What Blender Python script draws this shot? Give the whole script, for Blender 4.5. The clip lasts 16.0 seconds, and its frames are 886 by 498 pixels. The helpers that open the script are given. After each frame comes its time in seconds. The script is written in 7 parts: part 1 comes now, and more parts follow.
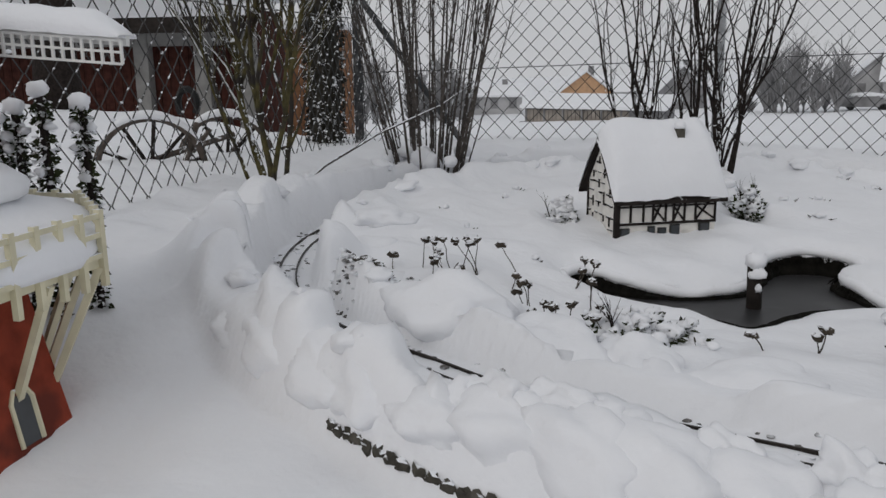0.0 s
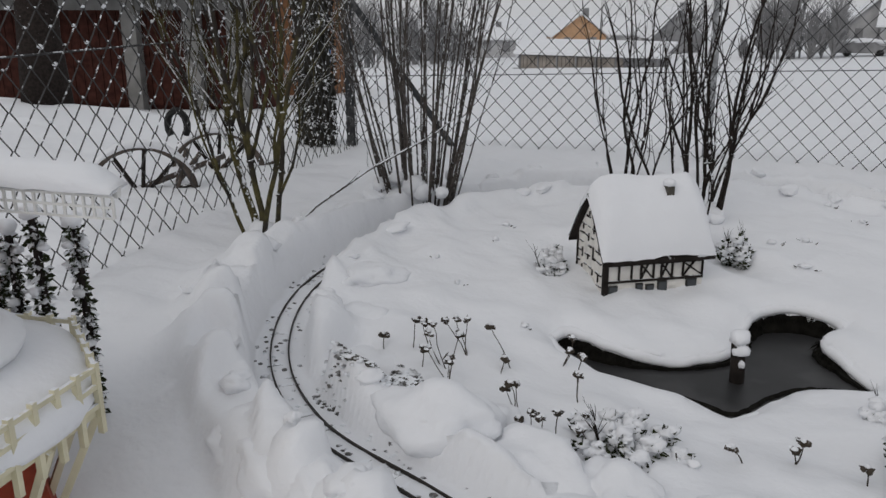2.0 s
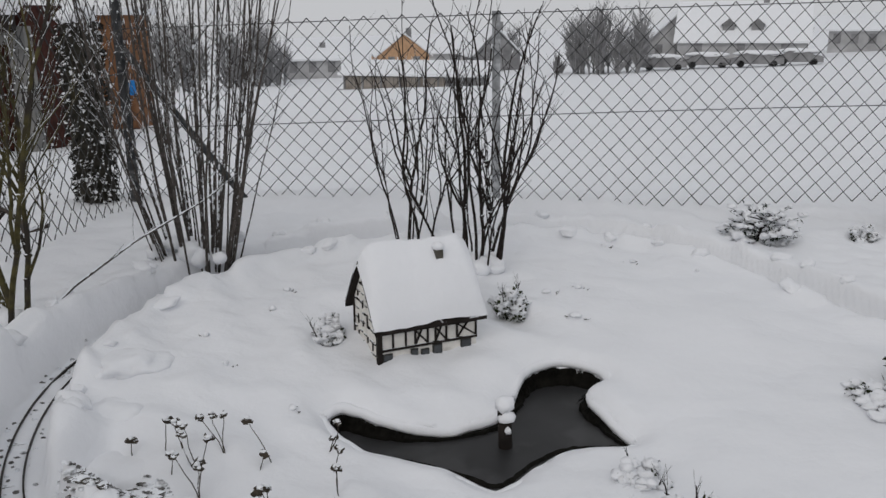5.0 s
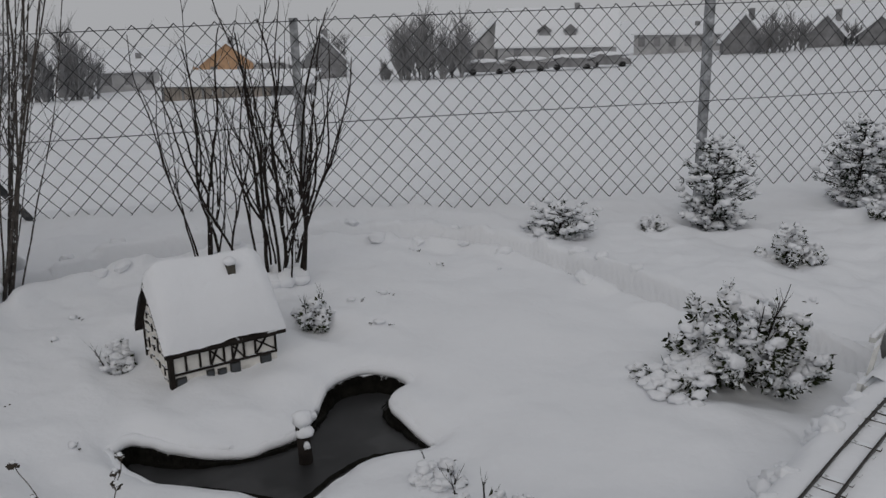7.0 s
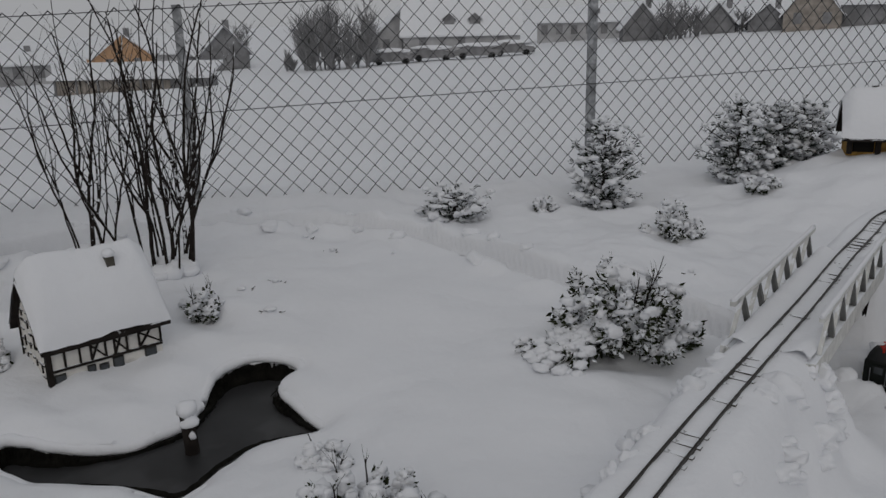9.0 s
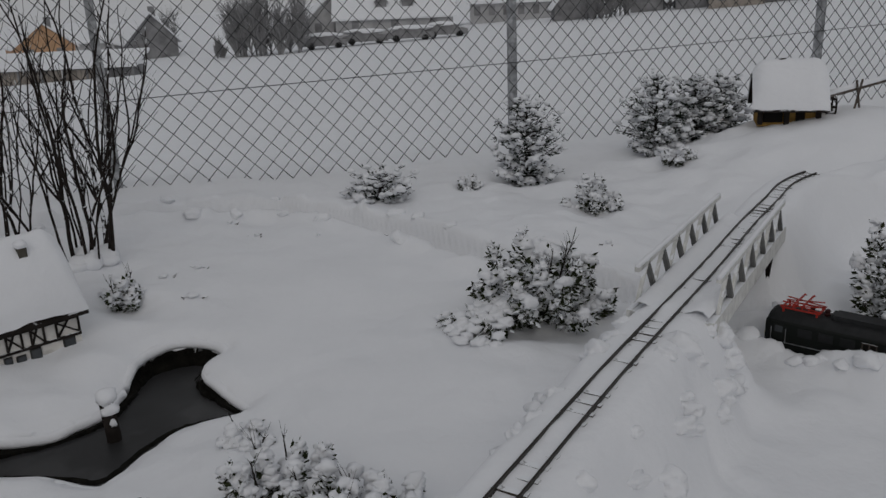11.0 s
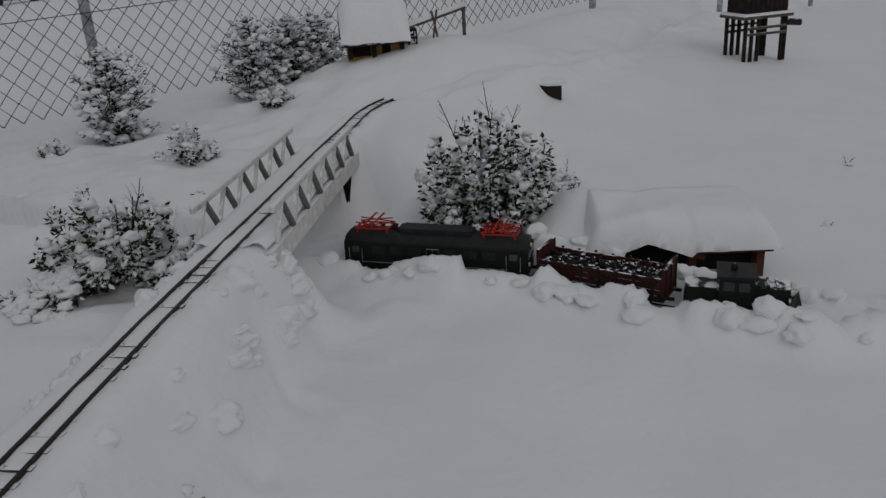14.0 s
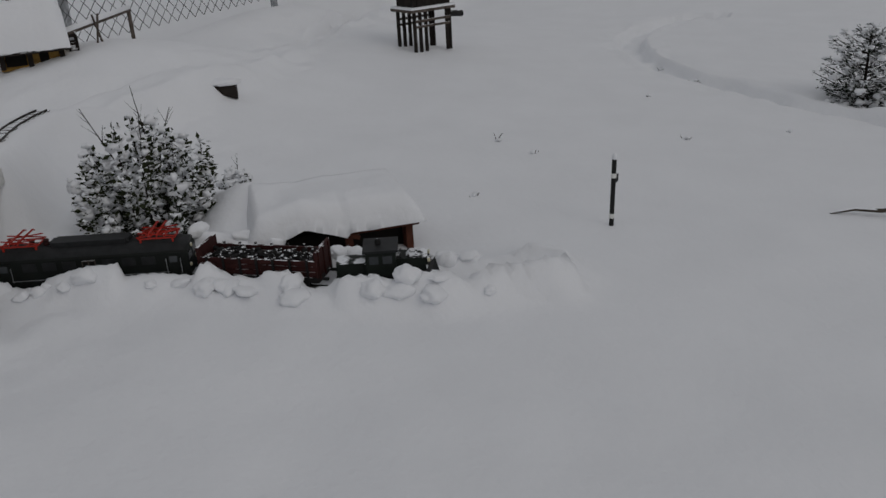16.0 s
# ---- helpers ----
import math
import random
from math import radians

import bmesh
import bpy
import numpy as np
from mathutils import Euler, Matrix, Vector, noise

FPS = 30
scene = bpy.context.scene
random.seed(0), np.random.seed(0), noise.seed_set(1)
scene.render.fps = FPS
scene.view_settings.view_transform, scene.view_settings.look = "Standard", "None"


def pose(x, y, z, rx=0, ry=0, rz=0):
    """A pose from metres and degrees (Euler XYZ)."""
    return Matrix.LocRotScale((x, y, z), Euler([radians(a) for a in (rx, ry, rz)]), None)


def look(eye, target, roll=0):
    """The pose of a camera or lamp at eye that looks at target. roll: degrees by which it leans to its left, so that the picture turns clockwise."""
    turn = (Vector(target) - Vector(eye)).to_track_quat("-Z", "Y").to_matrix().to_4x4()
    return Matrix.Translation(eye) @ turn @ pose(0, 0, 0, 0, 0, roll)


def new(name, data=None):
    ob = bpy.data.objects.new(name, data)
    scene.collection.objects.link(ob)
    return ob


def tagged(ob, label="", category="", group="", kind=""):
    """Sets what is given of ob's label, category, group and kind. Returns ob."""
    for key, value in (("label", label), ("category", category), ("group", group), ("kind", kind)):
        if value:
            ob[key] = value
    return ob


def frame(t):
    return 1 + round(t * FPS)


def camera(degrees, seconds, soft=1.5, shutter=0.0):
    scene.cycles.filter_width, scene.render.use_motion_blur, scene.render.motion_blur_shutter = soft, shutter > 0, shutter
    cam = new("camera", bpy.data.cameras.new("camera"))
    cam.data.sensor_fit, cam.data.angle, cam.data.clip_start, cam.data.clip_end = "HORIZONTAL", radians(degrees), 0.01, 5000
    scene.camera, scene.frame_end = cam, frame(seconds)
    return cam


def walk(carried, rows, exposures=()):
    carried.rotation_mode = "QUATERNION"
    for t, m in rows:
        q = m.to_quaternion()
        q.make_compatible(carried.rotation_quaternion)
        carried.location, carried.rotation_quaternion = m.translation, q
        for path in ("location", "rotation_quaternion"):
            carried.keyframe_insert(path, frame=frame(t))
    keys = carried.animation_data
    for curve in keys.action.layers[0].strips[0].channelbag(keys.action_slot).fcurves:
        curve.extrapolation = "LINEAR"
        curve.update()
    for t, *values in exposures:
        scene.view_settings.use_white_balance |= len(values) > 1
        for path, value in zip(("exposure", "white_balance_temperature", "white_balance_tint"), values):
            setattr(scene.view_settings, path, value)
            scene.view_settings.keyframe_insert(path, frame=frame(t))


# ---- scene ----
cam = camera(56.0, 16.0)
# seconds, eye, turn about x, y, z
ROWS = [
    (0, 0.1888, 0.0100, 0.7153, 77.23, 0.55, 14.53),
    (0.5, 0.1728, 0.0290, 0.7782, 75.00, -0.09, 14.26),
    (1, 0.1745, 0.0350, 0.8628, 73.87, -0.01, 14.12),
    (1.5, 0.1690, 0.0433, 0.9542, 74.55, -0.29, 14.76),
    (2, 0.1798, 0.0705, 1.0482, 73.25, 0.18, 14.06),
    (2.5, 0.2012, 0.0889, 1.0982, 73.47, -0.24, 13.42),
    (3, 0.2299, 0.1200, 1.1287, 73.27, 0.49, 12.26),
    (3.2, 0.2432, 0.1383, 1.1471, 73.33, 0.61, 11.66),
    (5.5, 0.4049, 0.2055, 1.1812, 74.62, 0.83, -0.52),
    (6, 0.4430, 0.2155, 1.1766, 74.69, 1.24, -3.54),
    (6.5, 0.4745, 0.2156, 1.1737, 74.43, 1.05, -6.84),
    (7, 0.4975, 0.2150, 1.1762, 74.72, 1.01, -9.08),
    (7.5, 0.5227, 0.2054, 1.1700, 74.33, 1.27, -10.45),
    (8, 0.5456, 0.1964, 1.1670, 74.23, 1.18, -12.35),
    (8.5, 0.5550, 0.1869, 1.1624, 74.06, 1.21, -13.39),
    (9, 0.5701, 0.1740, 1.1583, 73.91, 1.31, -15.35),
    (9.2, 0.5725, 0.1690, 1.1571, 73.84, 1.39, -16.33),
    (11.3, 0.6370, 0.1088, 1.1481, 72.01, 2.41, -21.28),
    (11.5, 0.6491, 0.1105, 1.1406, 71.53, 2.33, -22.72),
    (12, 0.6921, 0.0828, 1.1351, 71.66, 2.39, -25.31),
    (12.5, 0.7356, 0.0567, 1.1180, 71.15, 2.79, -28.67),
    (13, 0.7825, 0.0339, 1.1098, 70.78, 2.95, -32.56),
    (13.5, 0.8296, 0.0157, 1.0891, 69.40, 2.65, -38.24),
    (14, 0.8651, -0.0082, 1.0854, 68.39, 3.28, -43.71),
    (14.5, 0.8930, -0.0586, 1.0755, 67.96, 3.38, -50.01),
    (15, 0.9057, -0.1195, 1.0838, 68.14, 2.90, -54.44),
    (15.5, 0.9071, -0.1836, 1.0862, 67.84, 3.29, -58.46),
    (16, 0.9091, -0.2559, 1.0976, 67.08, 2.97, -62.85),
]
walk(cam, [(t, pose(*row)) for t, *row in ROWS], [(0.0, -0.24), (1.5, -0.26), (2.5, -0.23), (5.5, -0.14), (6.0, -0.38), (7.0, -0.65), (8.0, -0.76), (9.0, -0.83), (12.0, -0.97), (14.0, -1.05), (16.0, -0.98)])

# ---- light: an even, overcast winter sky ----
SUN_UP, SUN_TURN = 38, 200
world = bpy.data.worlds.new("winter_sky")
scene.world = world
world.use_nodes = True
wn, wl = world.node_tree.nodes, world.node_tree.links
sky = wn.new("ShaderNodeTexSky")
sky.sky_type, sky.sun_disc = "NISHITA", False
sky.sun_elevation, sky.sun_rotation = radians(SUN_UP), radians(SUN_TURN)
sky.air_density, sky.dust_density = 1.0, 6.0
cloud = wn.new("ShaderNodeMix")
cloud.data_type = "RGBA"
cloud.inputs["Factor"].default_value = 0.92
cloud.inputs["B"].default_value = (6.36, 6.45, 6.7, 1)
wl.new(sky.outputs[0], cloud.inputs["A"])
wl.new(cloud.outputs["Result"], wn["Background"].inputs[0])
wn["Background"].inputs[1].default_value = 0.1
sun = new("sun", bpy.data.lights.new("sun", "SUN"))
sun.data.energy, sun.data.angle, sun.data.color = 0.5, radians(35), (1.0, 0.97, 0.93)
sun.matrix_world = look((0, 0, 20), (-5 * math.sin(radians(SUN_TURN)), -5 * math.cos(radians(SUN_TURN)), 20 - 5 * math.tan(radians(SUN_UP))))


# ---- materials ----
def material(name, base, rough=0.7, metal=0.0, vary=0.15, scale=20.0, bump=0.0, bump_scale=60.0, snow=0.0, second=None, second_scale=4.0, second_from=0.5, snow_grain=30.0, per_piece=0.0):
    """A surface with two scales of variation; snow > 0 lays snow on what faces upward."""
    m = bpy.data.materials.new(name)
    m.use_nodes = True
    n, l = m.node_tree.nodes, m.node_tree.links
    b = n["Principled BSDF"]
    b.inputs["Roughness"].default_value, b.inputs["Metallic"].default_value = rough, metal
    b.inputs["Specular IOR Level"].default_value = 0.12 if rough >= 0.75 else (0.25 if rough >= 0.4 else 0.5)
    pos = n.new("ShaderNodeTexCoord").outputs["Object"]

    def noisy(s, detail=4.0):
        t = n.new("ShaderNodeTexNoise")
        t.inputs["Scale"].default_value, t.inputs["Detail"].default_value = s, detail
        l.new(pos, t.inputs["Vector"])
        return t.outputs["Fac"]

    def ramp(v, lo, hi, a=0.0, c=1.0):
        r = n.new("ShaderNodeMapRange")
        for k, w in zip(("From Min", "From Max", "To Min", "To Max"), (lo, hi, a, c)):
            r.inputs[k].default_value = w
        l.new(v, r.inputs["Value"])
        return r.outputs["Result"]

    def mix(f, a, c):
        x = n.new("ShaderNodeMix")
        x.data_type = "RGBA"
        for k, w in (("Factor", f), ("A", a), ("B", c)):
            if isinstance(w, tuple):
                x.inputs[k].default_value = (*w, 1)
            else:
                l.new(w, x.inputs[k])
        return x.outputs["Result"]

    dark = tuple(c * (1 - vary) for c in base)
    light = tuple(min(1, c * (1 + vary)) for c in base)
    colour = mix(ramp(noisy(scale), 0.3, 0.7), dark, light)
    if second:
        colour = mix(ramp(noisy(second_scale), second_from, second_from + 0.12), colour, second)
    if per_piece:
        info = n.new("ShaderNodeObjectInfo").outputs["Random"]
        colour = mix(ramp(info, 0, 1, 0, per_piece), colour, tuple(c * 0.45 for c in base))
    if snow:
        g = n.new("ShaderNodeSeparateXYZ")
        l.new(n.new("ShaderNodeNewGeometry").outputs["Normal"], g.inputs[0])
        add = n.new("ShaderNodeMath")
        add.operation = "ADD"
        l.new(g.outputs["Z"], add.inputs[0])
        l.new(ramp(noisy(snow_grain), 0.25, 0.75, -0.5, 0.5), add.inputs[1])
        mask = ramp(add.outputs[0], 1.05 - snow, 1.2 - snow)
        colour = mix(mask, colour, (0.83, 0.85, 0.88))
    l.new(colour, b.inputs["Base Color"])
    if bump:
        k = n.new("ShaderNodeBump")
        k.inputs["Strength"].default_value, k.inputs["Distance"].default_value = 0.5, bump
        l.new(noisy(bump_scale, 6.0), k.inputs["Height"])
        l.new(k.outputs[0], b.inputs["Normal"])
    return m


M_SNOW = material("snow", (0.80, 0.812, 0.838), 0.6, vary=0.02, scale=3.0, bump=0.007, bump_scale=38.0)
M_WIRE = material("galvanised_wire", (0.042, 0.043, 0.045), 0.6, 0.3)
M_WIRE_DARK = material("weathered_wire", (0.05, 0.05, 0.05), 0.6, 0.3, snow=0.2, snow_grain=60)
M_POST = material("galvanised_post", (0.30, 0.31, 0.32), 0.5, 0.5, vary=0.3, scale=30, second=(0.5, 0.51, 0.53), second_scale=18, second_from=0.52)
M_POST_DARK = material("dark_painted_post", (0.035, 0.037, 0.04), 0.6, 0.2, second=(0.10, 0.10, 0.10), second_scale=25)
M_BARK = material("bark", (0.024, 0.019, 0.017), 0.9, vary=0.4, scale=60, bump=0.003, bump_scale=120, snow=0.62, snow_grain=55)
M_BARK_GREY = material("grey_bark", (0.075, 0.066, 0.060), 0.9, vary=0.4, scale=60, bump=0.003, bump_scale=120, snow=0.80, snow_grain=45)
M_BARK_GREEN = material("mossy_bark", (0.078, 0.068, 0.030), 0.9, vary=0.4, scale=40, bump=0.003, snow=0.72, snow_grain=60, second=(0.040, 0.035, 0.030), second_scale=9, second_from=0.45)
M_IVY = material("ivy_trunk", (0.03, 0.028, 0.022), 0.9, vary=0.5, scale=25, bump=0.02, bump_scale=30, snow=0.52, snow_grain=22)
M_NEEDLE = material("needles", (0.017, 0.026, 0.016), 0.8, vary=0.5, scale=30, snow=0.66, snow_grain=25)
M_LEAF = material("evergreen_leaves", (0.028, 0.034, 0.015), 0.75, vary=0.5, scale=30, snow=0.62, snow_grain=25)
M_WATER = material("thin_dark_ice", (0.026, 0.026, 0.027), 0.42, vary=0.35, scale=5, second=(0.042, 0.042, 0.043), second_scale=7)
# Soil made near black, with the shade under the snow's lip put in.
M_SOIL = material("soil_in_lip_shade", (0.008, 0.0075, 0.006), 0.95, vary=0.5, scale=40, bump=0.01, bump_scale=60)
M_STONE = material("edging_stone", (0.07, 0.065, 0.055), 0.9, vary=0.4, scale=30, bump=0.006, snow=0.35, snow_grain=25)
M_BALLAST = material("ballast", (0.12, 0.115, 0.11), 0.95, vary=0.5, scale=90, bump=0.008, bump_scale=110, second=(0.8, 0.82, 0.85), second_scale=26, second_from=0.44)
M_RAIL = material("rail_brass", (0.035, 0.03, 0.026), 0.45, 0.7, vary=0.3, scale=40)
M_SLEEPER = material("sleeper", (0.05, 0.04, 0.034), 0.8, vary=0.4, snow=0.42, snow_grain=50)
M_PLASTER = material("white_plaster", (0.72, 0.70, 0.66), 0.85, vary=0.12, scale=25, second=(0.50, 0.48, 0.45), second_scale=15, second_from=0.6)
M_TIMBER = material("dark_timber", (0.022, 0.018, 0.016), 0.8, vary=0.4, snow=0.25)
M_PANE = material("window_glass", (0.05, 0.055, 0.06), 0.12, vary=0.2)
M_SHUTTER = material("shutter", (0.03, 0.03, 0.028), 0.7, vary=0.3)
M_BRIDGE = material("white_bridge_paint", (0.62, 0.62, 0.60), 0.7, vary=0.15, scale=40, second=(0.4, 0.4, 0.38), second_scale=20, second_from=0.6, snow=0.4)
M_GIRDER_DARK = material("bridge_brace", (0.13, 0.13, 0.125), 0.7, vary=0.3, snow=0.2)
# Red brick taken almost to black: the bridge's shadow is in the colour.
M_PIER = material("shadowed_brick_pier", (0.009, 0.0055, 0.0045), 0.9, vary=0.4, scale=30)
M_LOCO = material("loco_green", (0.006, 0.008, 0.0065), 0.62, vary=0.25, scale=30)
M_LOCO_ROOF = material("loco_roof_grey", (0.016, 0.017, 0.018), 0.6, vary=0.3, scale=40)
M_RED = material("red_pantograph", (0.36, 0.025, 0.015), 0.5, vary=0.2)
M_WAGON = material("red_brown_wagon", (0.035, 0.008, 0.007), 0.7, vary=0.3, scale=40, snow=0.12)
M_BLACK = material("black_frame", (0.012, 0.012, 0.012), 0.6, vary=0.3, scale=60, snow=0.1)
M_COAL = material("snowy_load", (0.02, 0.02, 0.02), 0.9, vary=0.5, scale=70, snow=0.08, snow_grain=90)
M_PLOUGH = material("plough_green", (0.009, 0.013, 0.010), 0.6, vary=0.3, snow=0.12)
M_RED_BRICK = material("red_tower", (0.24, 0.045, 0.025), 0.75, vary=0.25, scale=30, second=(0.13, 0.03, 0.02), second_scale=8)
M_CREAM = material("cream_plastic", (0.62, 0.58, 0.42), 0.55, vary=0.12, scale=20, snow=0.3)
M_WHITE = material("white_lattice", (0.70, 0.70, 0.68), 0.6, vary=0.1, snow=0.35)
M_SHED = material("shed_wood", (0.075, 0.028, 0.018), 0.8, vary=0.3, scale=25, second=(0.22, 0.06, 0.02), second_scale=14, second_from=0.62)
# Near-black that paints the shade inside openings and behind panes.
M_DARK = material("painted_inside_shade", (0.01, 0.009, 0.008), 0.9)
M_OLDWOOD = material("old_wood", (0.09, 0.075, 0.065), 0.85, vary=0.4, scale=30, snow=0.4)
M_BARN = material("brown_red_barn_boards", (0.045, 0.016, 0.012), 0.85, vary=0.4, scale=12)
M_GREYWALL = material("grey_render_wall", (0.20, 0.197, 0.19), 0.9, vary=0.25, scale=4)
M_TAN = material("tan_wood", (0.19, 0.095, 0.05), 0.8, vary=0.3, scale=10)
M_ORANGE = material("orange_gable", (0.52, 0.33, 0.20), 0.85, vary=0.15, scale=2)
# Far colours below are paled toward grey to stand in for haze.
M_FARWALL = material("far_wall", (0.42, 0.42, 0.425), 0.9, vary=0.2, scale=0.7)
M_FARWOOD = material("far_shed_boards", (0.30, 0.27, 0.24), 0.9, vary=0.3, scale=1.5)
M_FARDARK_HAZED = material("far_dark_hazed", (0.23, 0.23, 0.235), 0.9, vary=0.3, scale=1.0)
M_FARTREE_HAZED = material("frosted_hazed_twigs", (0.27, 0.27, 0.275), 0.95, vary=0.2, scale=2.0)
M_BLUE = material("blue_barrel", (0.02, 0.20, 0.55), 0.5)
M_YELLOW = material("straw_wall", (0.30, 0.18, 0.05), 0.8, vary=0.4, scale=30)
M_STALK = material("dry_stalk", (0.06, 0.05, 0.04), 0.9, vary=0.4, snow=0.4)


# ---- mesh helpers ----
def mesh_of(name, bm, mat, smooth=False):
    me = bpy.data.meshes.new(name)
    bm.to_mesh(me)
    bm.free()
    me.materials.append(mat)
    if smooth:
        for p in me.polygons:
            p.use_smooth = True
    return me


def part(name, bm, mat, parent, label="", smooth=False):
    ob = new(name, mesh_of(name, bm, mat, smooth))
    ob.parent = parent
    if label:
        tagged(ob, label)
    return ob


def thing(name, m, label, category, group="", kind=""):
    ob = new(name)
    ob.empty_display_size = 0.05
    ob.matrix_world = m
    return tagged(ob, label, category, group, kind)


def box(bm, x0, x1, y0, y1, z0, z1, m=None):
    m = m or Matrix.Identity(4)
    v = [bm.verts.new(m @ Vector((x, y, z))) for z in (z0, z1) for x, y in ((x0, y0), (x1, y0), (x1, y1), (x0, y1))]
    for f in ((3, 2, 1, 0), (4, 5, 6, 7), (0, 1, 5, 4), (1, 2, 6, 5), (2, 3, 7, 6), (3, 0, 4, 7)):
        bm.faces.new([v[i] for i in f])
    return bm


def bar(bm, a, b, w, h=None, up=(0, 0, 1)):
    """A square bar from a to b."""
    a, b = Vector(a), Vector(b)
    d = (b - a).normalized()
    s = d.cross(Vector(up))
    s = s.normalized() if s.length > 1e-4 else Vector((1, 0, 0))
    u = s.cross(d)
    h = h or w
    v = [bm.verts.new(p + s * i * w / 2 + u * j * h / 2) for p in (a, b) for i, j in ((-1, -1), (1, -1), (1, 1), (-1, 1))]
    for f in ((3, 2, 1, 0), (4, 5, 6, 7), (0, 1, 5, 4), (1, 2, 6, 5), (2, 3, 7, 6), (3, 0, 4, 7)):
        bm.faces.new([v[i] for i in f])
    return bm


def tube(bm, points, radii, sides=5, cap=True):
    """A tapered round tube along points."""
    rings = []
    for i, p in enumerate(points):
        p = Vector(p)
        d = (Vector(points[min(i + 1, len(points) - 1)]) - Vector(points[max(i - 1, 0)])).normalized()
        s = d.cross(Vector((0.31, 0.95, 0.05))).normalized()
        u = d.cross(s)
        r = radii[i] if hasattr(radii, "__len__") else radii
        rings.append([bm.verts.new(p + (s * math.cos(a) + u * math.sin(a)) * r) for a in (2 * math.pi * k / sides for k in range(sides))])
    for a, b in zip(rings, rings[1:]):
        for k in range(sides):
            bm.faces.new((a[k], a[(k + 1) % sides], b[(k + 1) % sides], b[k]))
    if cap:
        bm.faces.new(rings[0][::-1])
        bm.faces.new(rings[-1])
    return bm


def lathe(bm, profile, sides=16, m=None):
    m = m or Matrix.Identity(4)
    rings = [[bm.verts.new(m @ Vector((r * math.cos(a), r * math.sin(a), z))) for a in (2 * math.pi * k / sides for k in range(sides))] for r, z in profile]
    for a, b in zip(rings, rings[1:]):
        for k in range(sides):
            bm.faces.new((a[k], a[(k + 1) % sides], b[(k + 1) % sides], b[k]))
    bm.faces.new(rings[0][::-1])
    bm.faces.new(rings[-1])
    return bm


BALLS = {}


def ball(level):
    """A unit ball's places and faces."""
    if level not in BALLS:
        b = bmesh.new()
        bmesh.ops.create_icosphere(b, subdivisions=level, radius=1.0)
        b.verts.ensure_lookup_table()
        BALLS[level] = [v.co.copy() for v in b.verts], [[v.index for v in f.verts] for f in b.faces]
        b.free()
    return BALLS[level]


def lump(bm, c, rx, ry, rz, rng, rough=0.2, level=2, m=None, freq=2.5):
    """A rounded, uneven lump."""
    co, faces = ball(level)
    off = Vector((rng.random() * 50, rng.random() * 50, rng.random() * 50))
    c = Vector(c)
    made = []
    for v in co:
        k = 1 + rough * noise.noise(v * freq / 2 + off) * 1.6 + (rough * 0.4 * noise.noise(v * freq * 1.7 + off) if level > 2 else 0)
        p = Vector((v.x * rx * k, v.y * ry * k, v.z * rz * k))
        made.append(bm.verts.new(c + ((m @ p) if m else p)))
    for f in faces:
        bm.faces.new([made[n] for n in f])
    return bm


def leaves(name, centres, ways, length, width, mat, parent, label="", seed=1):
    """Many small folded leaves in one mesh."""
    r = np.random.RandomState(seed)
    c, d = np.array(centres, float), np.array(ways, float)
    d /= np.linalg.norm(d, axis=1)[:, None] + 1e-9
    s = np.cross(d, r.normal(size=d.shape))
    s /= np.linalg.norm(s, axis=1)[:, None] + 1e-9
    u = np.cross(s, d)
    k = r.uniform(0.6, 1.2, (len(c), 1))
    tip, mid = c + d * length * k, c + d * length * 0.45 * k
    a, b = mid + s * width * 0.5 * k + u * width * 0.15, mid - s * width * 0.5 * k + u * width * 0.15
    v = np.stack([c, a, tip, b], 1).reshape(-1, 3)
    n = np.arange(len(c)) * 4
    f = np.concatenate([np.stack([n, n + 1, n + 2], 1), np.stack([n, n + 2, n + 3], 1)])
    me = bpy.data.meshes.new(name)
    me.from_pydata(v.tolist(), [], f.tolist())
    me.materials.append(mat)
    ob = new(name, me)
    ob.parent = parent
    return tagged(ob, label)


# ---- the lie of the land ----
def smooth(v, a, b):
    t = np.clip((np.asarray(v, float) - a) / (b - a), 0, 1)
    return t * t * (3 - 2 * t)


def mound(x, y, cx, cy, h, rx, ry=None):
    return h * np.exp(-(((x - cx) / rx) ** 2) - ((y - cy) / (ry or rx)) ** 2)


def rough_noise(x, y, seed, scale):
    """Cheap smooth noise for arrays: a few turned sine waves."""
    r = np.random.RandomState(seed)
    out = np.zeros_like(np.asarray(x, float))
    for k in range(7):
        a, f, p = r.uniform(0, 6.28), scale * r.uniform(0.6, 1.8), r.uniform(0, 6.28)
        out += np.sin((x * math.cos(a) + y * math.sin(a)) * f + p + 1.3 * np.sin((y * math.cos(a) - x * math.sin(a)) * f * 0.7 + p))
    return out / 7


def spline(points, step=0.02):
    """A smooth line through points, with even steps."""
    p = np.array(points, float)
    q = np.vstack([2 * p[0] - p[1], p, 2 * p[-1] - p[-2]])
    out = []
    for i in range(1, len(q) - 2):
        for t in np.linspace(0, 1, 24, endpoint=False):
            a, b, c, d = q[i - 1], q[i], q[i + 1], q[i + 2]
            out.append(0.5 * (2 * b + (c - a) * t + (2 * a - 5 * b + 4 * c - d) * t * t + (3 * b - a - 3 * c + d) * t ** 3))
    out.append(p[-1])
    out = np.array(out)
    s = np.r_[0, np.cumsum(np.linalg.norm(np.diff(out, axis=0), axis=1))]
    u = np.arange(0, s[-1], step)
    return np.stack([np.interp(u, s, out[:, k]) for k in range(out.shape[1])], 1)


